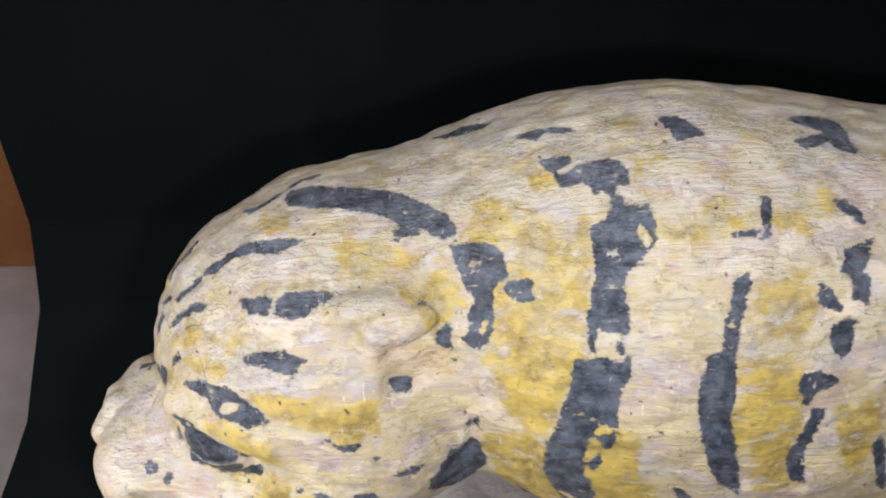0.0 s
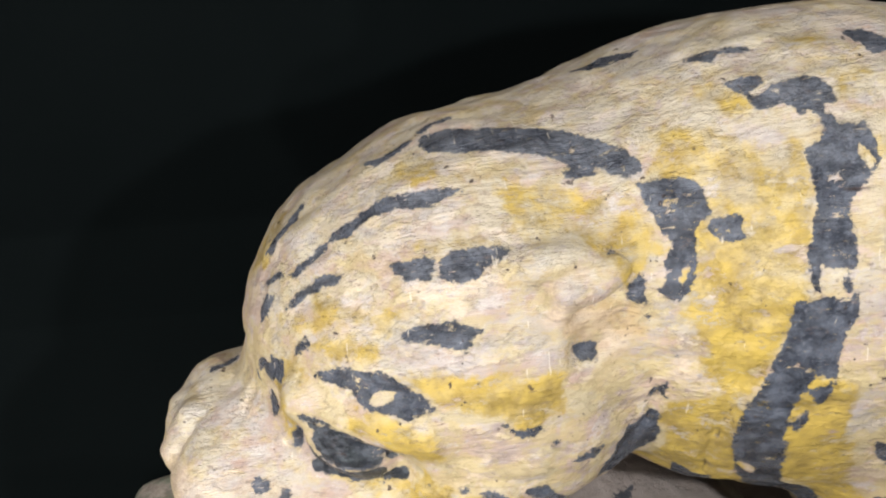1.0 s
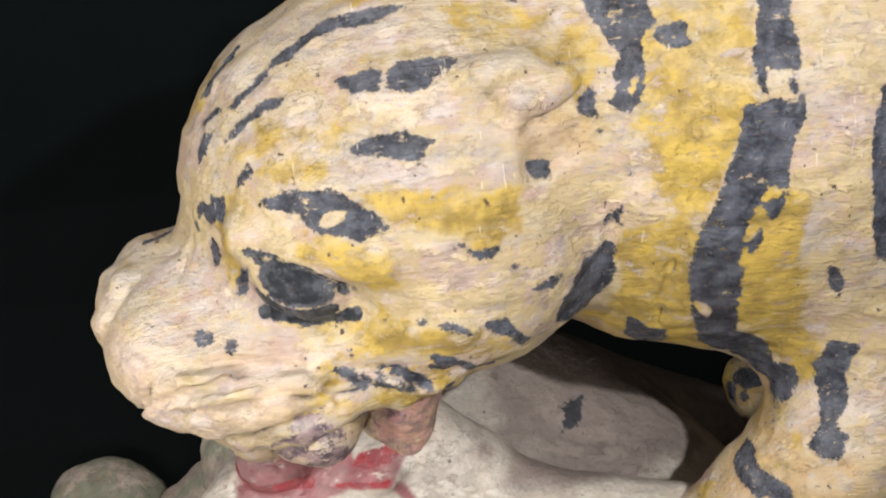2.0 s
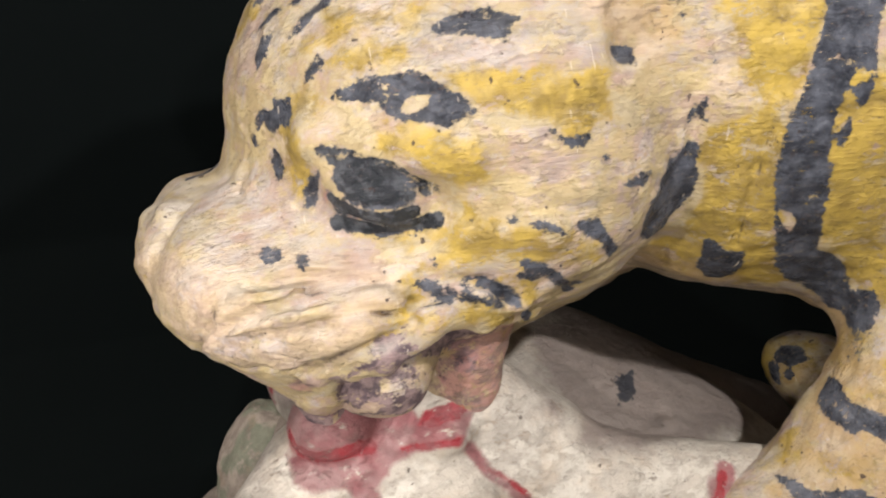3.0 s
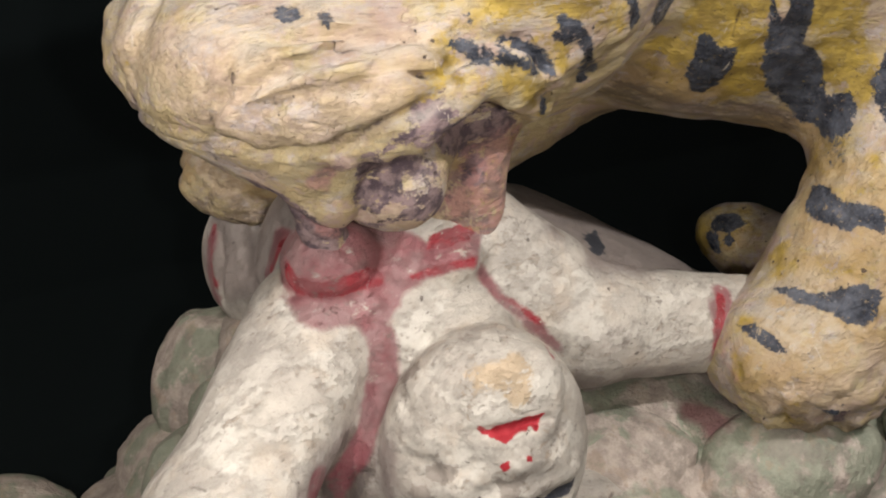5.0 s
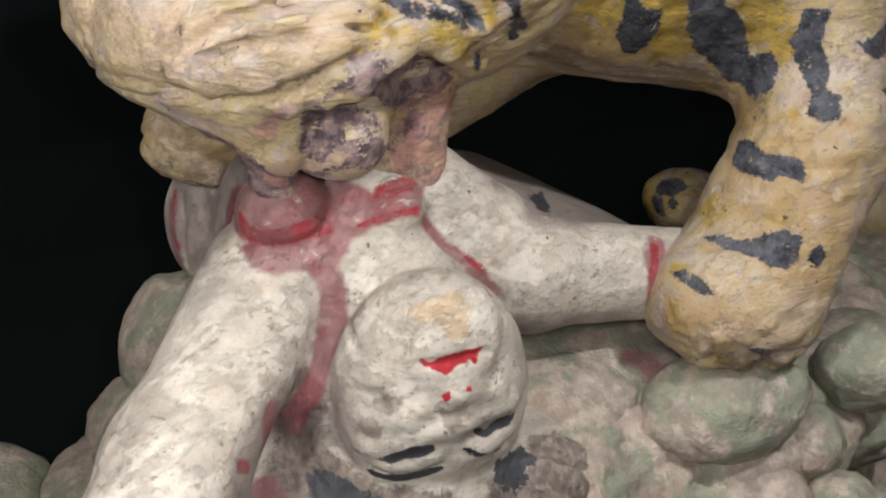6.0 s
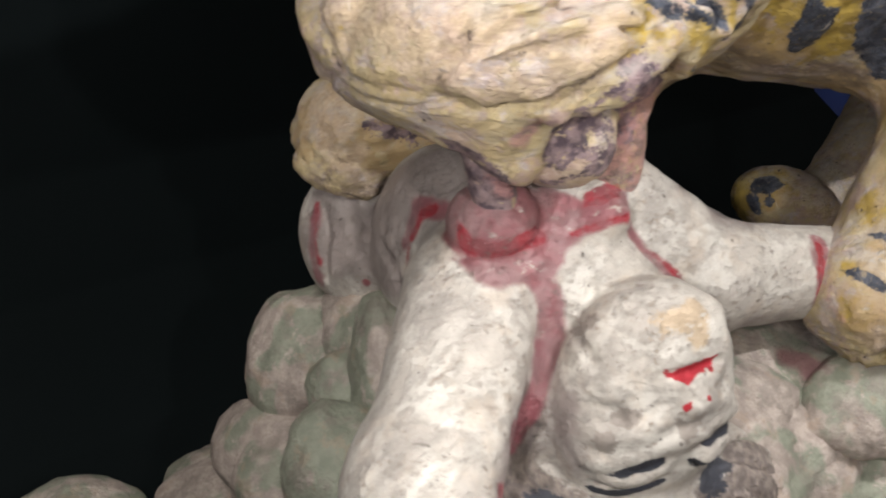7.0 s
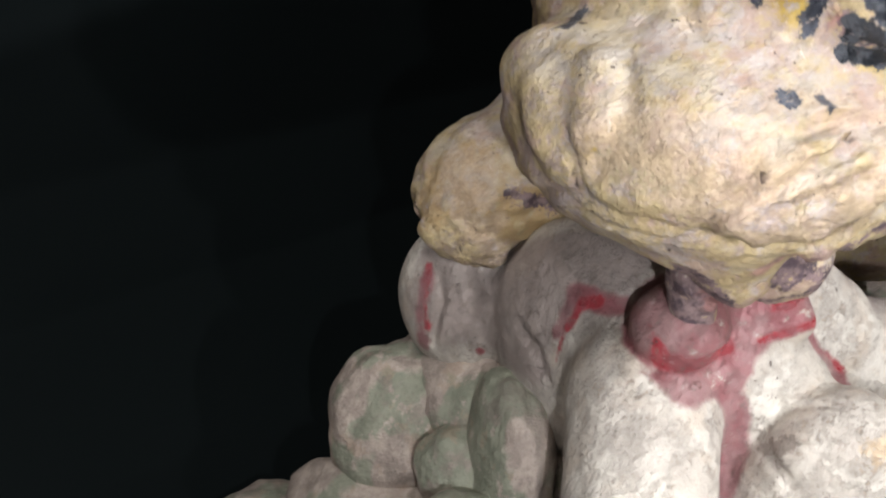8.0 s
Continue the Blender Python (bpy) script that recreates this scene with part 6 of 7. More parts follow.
blot("dirt_figure", (-0.1128, 0.2608, 0.1883), (-0.1066, 0.258, 0.1857), (-0.1008, 0.2539, 0.1901), (-0.1022, 0.2563, 0.179), (-0.1061, 0.2586, 0.1739), (-0.1091, 0.2603, 0.1794))
blot("dirt_figure", (-0.1238, 0.3106, 0.2084), (-0.1234, 0.2977, 0.2205), (-0.1255, 0.292, 0.2208), (-0.1299, 0.296, 0.2139))
blot("ochre_tiger", (0.0034, 0.3583, 0.4802), (0.0256, 0.3502, 0.4843), (0.0258, 0.3429, 0.4809), (0.0145, 0.3393, 0.474), (0.0089, 0.348, 0.4768))
blot("ochre_tiger", (0.0369, 0.3372, 0.4813), (0.0549, 0.3341, 0.4852), (0.0555, 0.3228, 0.4764), (0.055, 0.3117, 0.4646), (0.0519, 0.3029, 0.4511), (0.051, 0.2963, 0.4383), (0.0435, 0.2913, 0.4172), (0.0388, 0.2895, 0.398), (0.0335, 0.2911, 0.3892), (0.0233, 0.2948, 0.3935), (0.0132, 0.3011, 0.4168), (0.0116, 0.311, 0.4408), (0.0208, 0.3164, 0.4542), (0.0323, 0.3206, 0.465))
blot("ochre_tiger", (-0.0612, 0.3447, 0.4635), (-0.0399, 0.3405, 0.4606), (-0.0337, 0.3318, 0.4549), (-0.0164, 0.3356, 0.4596), (-0.0097, 0.3419, 0.4663), (-0.0052, 0.331, 0.4594), (-0.0017, 0.3193, 0.4472), (-0.0088, 0.3158, 0.4381), (-0.0184, 0.3163, 0.4385), (-0.0321, 0.326, 0.4534), (-0.0507, 0.33, 0.4547))
blot("ochre_tiger", (-0.1268, 0.3056, 0.3937), (-0.1169, 0.3006, 0.3955), (-0.1074, 0.2949, 0.3938), (-0.0944, 0.289, 0.3919), (-0.0983, 0.2883, 0.3872), (-0.1127, 0.2948, 0.3869), (-0.1223, 0.3004, 0.3888))
blot("ochre_tiger", (-0.0586, 0.2974, 0.4126), (-0.0416, 0.2983, 0.4097), (-0.0419, 0.2933, 0.3955), (-0.0593, 0.2901, 0.3938), (-0.0759, 0.2925, 0.4004), (-0.0828, 0.2952, 0.4053))
blot("ochre_tiger", (0.0266, 0.3676, 0.4913), (0.0349, 0.3622, 0.4929), (0.0396, 0.3513, 0.4898), (0.0312, 0.3555, 0.489))
blot("ochre_tiger", (0.0749, 0.3573, 0.5006), (0.0873, 0.3549, 0.5014), (0.083, 0.3485, 0.4988), (0.0751, 0.3495, 0.4981))
blot("ochre_tiger", (0.0929, 0.3263, 0.4866), (0.1146, 0.3356, 0.4926), (0.1129, 0.3219, 0.4833), (0.1006, 0.3193, 0.4812))
blot("ochre_tiger", (0.1333, 0.3329, 0.4894), (0.1443, 0.3284, 0.4848), (0.145, 0.3245, 0.4816), (0.1323, 0.3216, 0.4807))
blot("ochre_tiger", (0.1171, 0.2886, 0.4368), (0.1388, 0.2926, 0.4423), (0.1419, 0.2885, 0.4326), (0.1393, 0.2819, 0.411), (0.134, 0.2792, 0.3952), (0.1161, 0.2788, 0.3963), (0.1132, 0.2805, 0.4098), (0.1167, 0.2839, 0.4242))
blot("ochre_tiger", (0.1262, 0.3078, 0.468), (0.15, 0.3142, 0.4712), (0.1483, 0.3033, 0.4583), (0.1436, 0.294, 0.4441), (0.1287, 0.2945, 0.4475), (0.1236, 0.2991, 0.4566))
blot("ochre_tiger", (0.1624, 0.2846, 0.4109), (0.1795, 0.2885, 0.417), (0.1872, 0.2853, 0.3978), (0.1833, 0.2835, 0.3843), (0.1795, 0.2822, 0.3655), (0.1696, 0.2821, 0.3865))
blot("ochre_tiger", (-0.1154, 0.2999, 0.3522), (-0.0985, 0.2897, 0.3571), (-0.0709, 0.2816, 0.3566), (-0.0548, 0.2844, 0.3488), (-0.0417, 0.2909, 0.3376), (-0.0685, 0.284, 0.3458), (-0.0895, 0.286, 0.3473), (-0.1075, 0.292, 0.3469))
blot("ochre_tiger", (-0.1488, 0.3333, 0.4009), (-0.1412, 0.3255, 0.4043), (-0.1448, 0.3181, 0.3932), (-0.1485, 0.3177, 0.3807), (-0.1448, 0.3172, 0.3746), (-0.1496, 0.3229, 0.3651), (-0.1521, 0.3297, 0.3716), (-0.1522, 0.3294, 0.3872))
blot("ochre_tiger", (0.0151, 0.298, 0.3822), (0.0295, 0.2926, 0.3927), (0.0344, 0.292, 0.3687), (0.0385, 0.2946, 0.3514), (0.0469, 0.3001, 0.3313), (0.0655, 0.3157, 0.301), (0.0674, 0.3396, 0.2817), (0.0543, 0.3337, 0.2897), (0.0415, 0.3105, 0.318), (0.0253, 0.3112, 0.328), (0.0143, 0.316, 0.3304), (0.0165, 0.305, 0.3486), (0.0205, 0.2995, 0.3614))
blot("ochre_tiger", (0.0608, 0.2843, 0.3701), (0.0647, 0.2825, 0.3962), (0.1084, 0.2939, 0.2915), (0.0945, 0.3069, 0.2968), (0.0703, 0.2947, 0.3297), (0.0618, 0.2871, 0.3554))
blot("ochre_tiger", (0.0076, 0.3277, 0.3194), (0.0178, 0.3161, 0.3274), (0.0271, 0.3211, 0.3136), (0.0372, 0.3375, 0.294), (0.0137, 0.3414, 0.3049))
blot("ochre_tiger", (-0.1153, 0.2836, 0.3328), (-0.0998, 0.2854, 0.331), (-0.0786, 0.287, 0.3227), (-0.0553, 0.312, 0.2999), (-0.0864, 0.2887, 0.3179), (-0.1022, 0.2844, 0.3276))
blot("ochre_tiger", (-0.1221, 0.3053, 0.3978), (-0.1065, 0.2965, 0.3967), (-0.0947, 0.2881, 0.3904), (-0.0894, 0.2892, 0.3783), (-0.1018, 0.2929, 0.3768), (-0.1145, 0.2959, 0.3849))
blot("pink_figure", (-0.156, 0.3387, 0.238), (-0.1489, 0.3315, 0.2379), (-0.1397, 0.3249, 0.2439), (-0.1198, 0.3248, 0.2408), (-0.0986, 0.3186, 0.2508), (-0.0863, 0.318, 0.2517), (-0.0992, 0.3154, 0.2447), (-0.1167, 0.3198, 0.2372), (-0.1234, 0.3184, 0.2282), (-0.1249, 0.3177, 0.2254), (-0.1298, 0.3188, 0.2231), (-0.1345, 0.3219, 0.228), (-0.1507, 0.3214, 0.2303), (-0.158, 0.3264, 0.2325))
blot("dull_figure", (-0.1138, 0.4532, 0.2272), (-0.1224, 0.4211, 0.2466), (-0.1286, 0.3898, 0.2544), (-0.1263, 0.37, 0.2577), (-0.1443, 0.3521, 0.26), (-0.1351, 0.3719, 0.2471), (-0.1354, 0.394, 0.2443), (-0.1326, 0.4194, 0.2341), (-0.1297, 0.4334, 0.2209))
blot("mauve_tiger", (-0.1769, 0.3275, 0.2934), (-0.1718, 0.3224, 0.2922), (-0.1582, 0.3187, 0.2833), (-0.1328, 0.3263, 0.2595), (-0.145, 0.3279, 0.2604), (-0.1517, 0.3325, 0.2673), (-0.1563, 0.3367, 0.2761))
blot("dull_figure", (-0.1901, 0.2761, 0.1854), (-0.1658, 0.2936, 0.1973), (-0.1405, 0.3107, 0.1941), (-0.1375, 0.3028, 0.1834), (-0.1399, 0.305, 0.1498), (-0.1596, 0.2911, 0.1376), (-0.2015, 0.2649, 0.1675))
blot("red_figure", (-0.1874, 0.2771, 0.1834), (-0.1819, 0.28, 0.1791), (-0.1834, 0.2786, 0.1739), (-0.1893, 0.2747, 0.1795))
blot("soot_figure", (-0.1514, 0.2999, 0.1459), (-0.1407, 0.2992, 0.1448), (-0.1325, 0.2901, 0.1395), (-0.1242, 0.2767, 0.1324), (-0.1278, 0.2758, 0.1273), (-0.1424, 0.2838, 0.1287), (-0.1494, 0.2901, 0.1366))
blot("soot_figure", (-0.0743, 0.2696, 0.1408), (-0.0511, 0.2782, 0.1362), (-0.052, 0.271, 0.1312), (-0.0638, 0.2666, 0.12), (-0.0748, 0.2682, 0.1298))
blot("hair_figure", (-0.0476, 0.2801, 0.1369), (-0.011, 0.2825, 0.1268), (-0.0628, 0.2646, 0.1051))
blot("hair_figure", (-0.1618, 0.3053, 0.147), (-0.1407, 0.3038, 0.1479), (-0.1329, 0.2895, 0.1385), (-0.1161, 0.2716, 0.1306), (-0.1025, 0.2653, 0.1225), (-0.1693, 0.293, 0.135))
blot("bare_figure", (-0.2264, 0.2629, 0.1823), (-0.2178, 0.2639, 0.1826), (-0.2104, 0.2629, 0.1776), (-0.2137, 0.2606, 0.1758), (-0.2254, 0.2611, 0.1807))
blot("pink_figure", (-0.1584, 0.3413, 0.2373), (-0.1542, 0.3391, 0.2395), (-0.144, 0.3291, 0.2388), (-0.1286, 0.328, 0.2381), (-0.1247, 0.3273, 0.248), (-0.1232, 0.3336, 0.2583), (-0.1081, 0.3424, 0.2581), (-0.1033, 0.332, 0.255), (-0.1011, 0.3267, 0.2535), (-0.074, 0.3311, 0.2523), (-0.085, 0.3141, 0.2463), (-0.1058, 0.3198, 0.2438), (-0.1153, 0.3227, 0.2412), (-0.1228, 0.3221, 0.2342), (-0.1272, 0.3169, 0.2192), (-0.1286, 0.3151, 0.2072), (-0.1344, 0.3126, 0.1941), (-0.1417, 0.3085, 0.1821), (-0.1454, 0.3087, 0.1833), (-0.1395, 0.3115, 0.1961), (-0.1334, 0.3154, 0.2084), (-0.1325, 0.3181, 0.2201), (-0.1348, 0.3218, 0.2283), (-0.146, 0.3216, 0.2299), (-0.1548, 0.3242, 0.2316), (-0.1557, 0.3308, 0.2352))
blot("pink_figure", (-0.1565, 0.3403, 0.2495), (-0.1516, 0.3416, 0.259), (-0.146, 0.3373, 0.262), (-0.1378, 0.3291, 0.2599), (-0.1269, 0.3298, 0.2576), (-0.125, 0.3271, 0.2481), (-0.1261, 0.3285, 0.24), (-0.1341, 0.3279, 0.2379), (-0.1481, 0.331, 0.2395), (-0.1545, 0.338, 0.2422))
blot("red_figure", (-0.1561, 0.3396, 0.2521), (-0.1548, 0.3342, 0.2493), (-0.1492, 0.3282, 0.2476), (-0.1387, 0.324, 0.2466), (-0.1275, 0.3258, 0.2478), (-0.1251, 0.3282, 0.2423), (-0.1347, 0.3269, 0.2399), (-0.1463, 0.3295, 0.2402), (-0.1544, 0.3357, 0.2439), (-0.1562, 0.3389, 0.2482))
blot("red_figure", (-0.0987, 0.3281, 0.2552), (-0.0883, 0.3283, 0.2562), (-0.0749, 0.3308, 0.2526), (-0.0849, 0.3204, 0.2526), (-0.0975, 0.3194, 0.2518), (-0.1027, 0.3244, 0.2519))
blot("red_tiger", (-0.0916, 0.3386, 0.2509), (-0.0883, 0.3283, 0.2562), (-0.0801, 0.3237, 0.2554), (-0.0806, 0.3263, 0.2502), (-0.0841, 0.3386, 0.2437), (-0.0898, 0.3435, 0.2439))
blot("red_figure", (-0.1123, 0.3229, 0.243), (-0.1012, 0.3181, 0.2472), (-0.0839, 0.3155, 0.2477), (-0.0871, 0.3132, 0.2444), (-0.102, 0.3169, 0.2434), (-0.1108, 0.3209, 0.2415))
blot("mauve_tiger", (-0.1476, 0.2904, 0.3057), (-0.1355, 0.2854, 0.3151), (-0.1249, 0.2834, 0.323), (-0.1102, 0.2835, 0.3195), (-0.0723, 0.3151, 0.3067), (-0.0656, 0.3233, 0.2967), (-0.0817, 0.3215, 0.2931), (-0.0889, 0.3215, 0.2893), (-0.0883, 0.3244, 0.2851), (-0.1021, 0.3128, 0.2975), (-0.1332, 0.2854, 0.3108), (-0.1429, 0.2886, 0.3075))
blot("mauve_tiger", (-0.1428, 0.307, 0.2955), (-0.1442, 0.2904, 0.3053), (-0.1195, 0.3065, 0.2966), (-0.1093, 0.3063, 0.2919), (-0.1086, 0.3054, 0.2864), (-0.1238, 0.3041, 0.289), (-0.1301, 0.3062, 0.284), (-0.1329, 0.3101, 0.2779), (-0.138, 0.3134, 0.2791), (-0.1418, 0.3113, 0.2879))
blot("mauve_tiger", (-0.1238, 0.3041, 0.2857), (-0.1103, 0.3048, 0.2857), (-0.0881, 0.3287, 0.2719), (-0.1164, 0.3036, 0.2801))
blot("bare_tiger", (-0.1252, 0.3058, 0.2932), (-0.1127, 0.3051, 0.2927), (-0.0871, 0.328, 0.2756), (-0.0873, 0.3276, 0.2671), (-0.0937, 0.3376, 0.2568), (-0.1291, 0.3126, 0.2698), (-0.1352, 0.3149, 0.2749), (-0.1262, 0.3044, 0.2838), (-0.1167, 0.3031, 0.2859))
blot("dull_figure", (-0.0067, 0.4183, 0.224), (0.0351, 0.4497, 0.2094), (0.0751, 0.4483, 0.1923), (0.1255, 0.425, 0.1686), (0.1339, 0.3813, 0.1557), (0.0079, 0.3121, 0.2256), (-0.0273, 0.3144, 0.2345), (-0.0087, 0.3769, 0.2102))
blot("soot_figure", (0.0359, 0.3886, 0.2035), (0.0522, 0.3973, 0.2), (0.0429, 0.378, 0.1976), (0.0286, 0.372, 0.1993))
blot("ochre_tiger", (0.1807, 0.4391, 0.1491), (0.1873, 0.4433, 0.1668), (0.1986, 0.4256, 0.1772), (0.2061, 0.4083, 0.176), (0.1906, 0.3977, 0.1676), (0.1773, 0.4069, 0.1551), (0.1825, 0.4292, 0.1402))
blot("ink_tiger", (0.1825, 0.4268, 0.1721), (0.1899, 0.4174, 0.1761), (0.1889, 0.4064, 0.1725), (0.1789, 0.4102, 0.1653), (0.1762, 0.4199, 0.1661))
blot("ink_tiger", (0.1757, 0.4263, 0.1642), (0.1759, 0.4151, 0.1635), (0.1769, 0.4112, 0.15), (0.1745, 0.4189, 0.1522))
blot("ochre_tiger", (-0.0628, 0.3224, 0.2985), (-0.0698, 0.3237, 0.2923), (-0.0841, 0.3256, 0.2813), (-0.0782, 0.3244, 0.2806), (-0.0644, 0.327, 0.2854), (-0.053, 0.3316, 0.2891))
blot("ochre_tiger", (-0.1172, 0.2964, 0.3453), (-0.1085, 0.297, 0.3527), (-0.0931, 0.2872, 0.3592), (-0.0714, 0.2819, 0.3572), (-0.0484, 0.2852, 0.3487), (-0.0604, 0.284, 0.3454), (-0.0869, 0.2857, 0.35), (-0.1024, 0.2899, 0.3472))
blot("ochre_tiger", (-0.1257, 0.29, 0.3364), (-0.1141, 0.293, 0.3396), (-0.1154, 0.289, 0.335), (-0.1273, 0.2851, 0.3256), (-0.1377, 0.2852, 0.323))
blot("ochre_tiger", (-0.0601, 0.3482, 0.4654), (-0.0329, 0.3476, 0.4657), (-0.0147, 0.338, 0.4624), (-0.0224, 0.333, 0.456), (-0.0444, 0.3366, 0.4584), (-0.0607, 0.3336, 0.4569))
blot("ochre_tiger", (0.0054, 0.3567, 0.4803), (0.0226, 0.3473, 0.4819), (0.0163, 0.3395, 0.4743), (0.0059, 0.3413, 0.4715))
blot("ochre_tiger", (0.0093, 0.3128, 0.4428), (0.0329, 0.3186, 0.4631), (0.0491, 0.3261, 0.4773), (0.0487, 0.3139, 0.4648), (0.0435, 0.2988, 0.4387), (0.0336, 0.2928, 0.4099), (0.0195, 0.2975, 0.4075), (0.0074, 0.3058, 0.4259))
blot("ochre_tiger", (0.0167, 0.3026, 0.3551), (0.0301, 0.2921, 0.3921), (0.0389, 0.2892, 0.3802), (0.0396, 0.3022, 0.3322), (0.0279, 0.3231, 0.3051))
blot("ochre_tiger", (-0.1246, 0.3035, 0.3929), (-0.1076, 0.2974, 0.3965), (-0.0937, 0.2877, 0.3888), (-0.1042, 0.2912, 0.3834), (-0.1208, 0.2994, 0.387))
blot("ochre_tiger", (-0.0598, 0.2948, 0.407), (-0.0436, 0.2972, 0.4083), (-0.0461, 0.2926, 0.3976), (-0.0577, 0.2907, 0.3953))
blot("ochre_tiger", (-0.0147, 0.338, 0.4624), (-0.0083, 0.3253, 0.4518), (-0.0139, 0.3143, 0.4331), (-0.0199, 0.3219, 0.4447))
blot("ochre_tiger", (0.058, 0.2854, 0.3672), (0.0713, 0.2815, 0.3762), (0.0946, 0.2993, 0.3086), (0.0932, 0.3175, 0.2814))
blot("ochre_tiger", (-0.0967, 0.3718, 0.4641), (-0.0751, 0.3645, 0.4695), (-0.0855, 0.3562, 0.4651), (-0.098, 0.3627, 0.4621))
blot("ochre_tiger", (0.0548, 0.3032, 0.3214), (0.0594, 0.2857, 0.3641), (0.0817, 0.2822, 0.3627), (0.1067, 0.2922, 0.3071), (0.0973, 0.3148, 0.2853), (0.0735, 0.2951, 0.3276))
blot("ochre_tiger", (0.0181, 0.3282, 0.3126), (0.0122, 0.3019, 0.3639), (0.0298, 0.2926, 0.3884), (0.0387, 0.2928, 0.3592), (0.0462, 0.3016, 0.3289), (0.0367, 0.3103, 0.321), (0.0566, 0.3342, 0.2885))
blot("pink_tiger", (-0.0889, 0.3215, 0.2893), (-0.0817, 0.3215, 0.2931), (-0.0719, 0.3244, 0.2815), (-0.0694, 0.3246, 0.2699), (-0.0758, 0.3228, 0.2625), (-0.0823, 0.3241, 0.257), (-0.0895, 0.3308, 0.254), (-0.0865, 0.3266, 0.2659), (-0.0857, 0.327, 0.2781))
blot("pink_tiger", (-0.1518, 0.3299, 0.2739), (-0.1491, 0.3168, 0.2741), (-0.1274, 0.329, 0.2579), (-0.1366, 0.3269, 0.2574), (-0.1479, 0.3289, 0.2642))
blot("pink_tiger", (-0.1769, 0.3307, 0.2926), (-0.1516, 0.3447, 0.267), (-0.1765, 0.3408, 0.2798))
blot("pink_tiger", (-0.1583, 0.3106, 0.2933), (-0.1576, 0.2952, 0.3049), (-0.1541, 0.2922, 0.3042), (-0.151, 0.3108, 0.2896))
blot("pink_tiger", (-0.1427, 0.3142, 0.3711), (-0.1399, 0.3092, 0.3706), (-0.1415, 0.3158, 0.3648))
blot("ochre_tiger", (-0.0076, 0.3399, 0.4658), (0.0082, 0.3508, 0.4784), (0.0324, 0.3435, 0.4833), (0.0504, 0.331, 0.4817), (0.0487, 0.3245, 0.4758), (0.0265, 0.3178, 0.459), (0.0094, 0.314, 0.4447), (0.013, 0.3249, 0.4607))
blot("ochre_tiger", (-0.1604, 0.3951, 0.4071), (-0.1437, 0.3901, 0.4307), (-0.1389, 0.3803, 0.4372), (-0.1527, 0.3662, 0.4196))
blot("ochre_tiger", (-0.1331, 0.3373, 0.4291), (-0.1046, 0.317, 0.4312), (-0.1094, 0.3145, 0.4255), (-0.1341, 0.3297, 0.4211))
blot("ochre_tiger", (-0.1396, 0.3277, 0.4109), (-0.1214, 0.3199, 0.4232), (-0.1162, 0.3113, 0.4153), (-0.1268, 0.3158, 0.4111))
blot("ochre_tiger", (-0.1063, 0.3048, 0.4123), (-0.0801, 0.2983, 0.4139), (-0.041, 0.2965, 0.4049), (-0.0471, 0.2921, 0.3964), (-0.0738, 0.2918, 0.3993), (-0.0927, 0.2971, 0.4055))
blot("ochre_tiger", (-0.1394, 0.3125, 0.3604), (-0.1228, 0.3049, 0.3557), (-0.1044, 0.2965, 0.3545), (-0.1167, 0.2979, 0.349), (-0.1349, 0.3069, 0.3544))
blot("ochre_tiger", (0.0376, 0.2531, 0.1734), (0.0421, 0.2446, 0.1802), (0.0545, 0.2471, 0.1584), (0.0491, 0.2558, 0.1546))
blot("ochre_tiger", (0.0251, 0.2748, 0.1863), (0.0274, 0.2678, 0.1914), (0.0299, 0.2598, 0.1743), (0.0293, 0.2679, 0.1696))
blot("ochre_tiger", (0.1075, 0.3127, 0.2672), (0.1036, 0.2808, 0.2769), (0.0919, 0.2759, 0.2597), (0.0986, 0.3039, 0.2553))
blot("ochre_tiger", (0.0407, 0.2882, 0.2039), (0.0433, 0.2811, 0.2067), (0.0343, 0.2653, 0.2002), (0.0311, 0.2751, 0.1989))
blot("mauve_tiger", (0.0564, 0.2403, 0.1677), (0.0649, 0.2367, 0.1704), (0.0685, 0.2407, 0.1607), (0.0695, 0.2466, 0.1565))
blot("mauve_tiger", (-0.1355, 0.2855, 0.3131), (-0.124, 0.2831, 0.3224), (-0.0717, 0.3159, 0.3058), (-0.0644, 0.3229, 0.2978), (-0.0808, 0.3226, 0.2904), (-0.089, 0.3234, 0.2866), (-0.1284, 0.2855, 0.3082))
blot("mauve_tiger", (-0.0867, 0.3225, 0.2888), (-0.0757, 0.3236, 0.2871), (-0.0782, 0.3239, 0.2752), (-0.0841, 0.326, 0.2756))
blot("dull_tiger", (0.0268, 0.2669, 0.1889), (0.0376, 0.2571, 0.1986), (0.0427, 0.247, 0.1923), (0.0395, 0.2461, 0.1818), (0.0291, 0.2603, 0.1774))
blot("pink_figure", (-0.1557, 0.3433, 0.2521), (-0.151, 0.3446, 0.2591), (-0.1429, 0.3417, 0.2635), (-0.1331, 0.3282, 0.2586), (-0.1307, 0.3246, 0.2476), (-0.1359, 0.328, 0.2369), (-0.1505, 0.3331, 0.2389), (-0.1554, 0.3392, 0.2435))
blot("red_figure", (-0.1553, 0.3429, 0.2545), (-0.1557, 0.3385, 0.2523), (-0.1529, 0.3318, 0.2474), (-0.1448, 0.3256, 0.2475), (-0.1443, 0.3286, 0.2395), (-0.1518, 0.3347, 0.2395), (-0.1556, 0.3392, 0.2443))
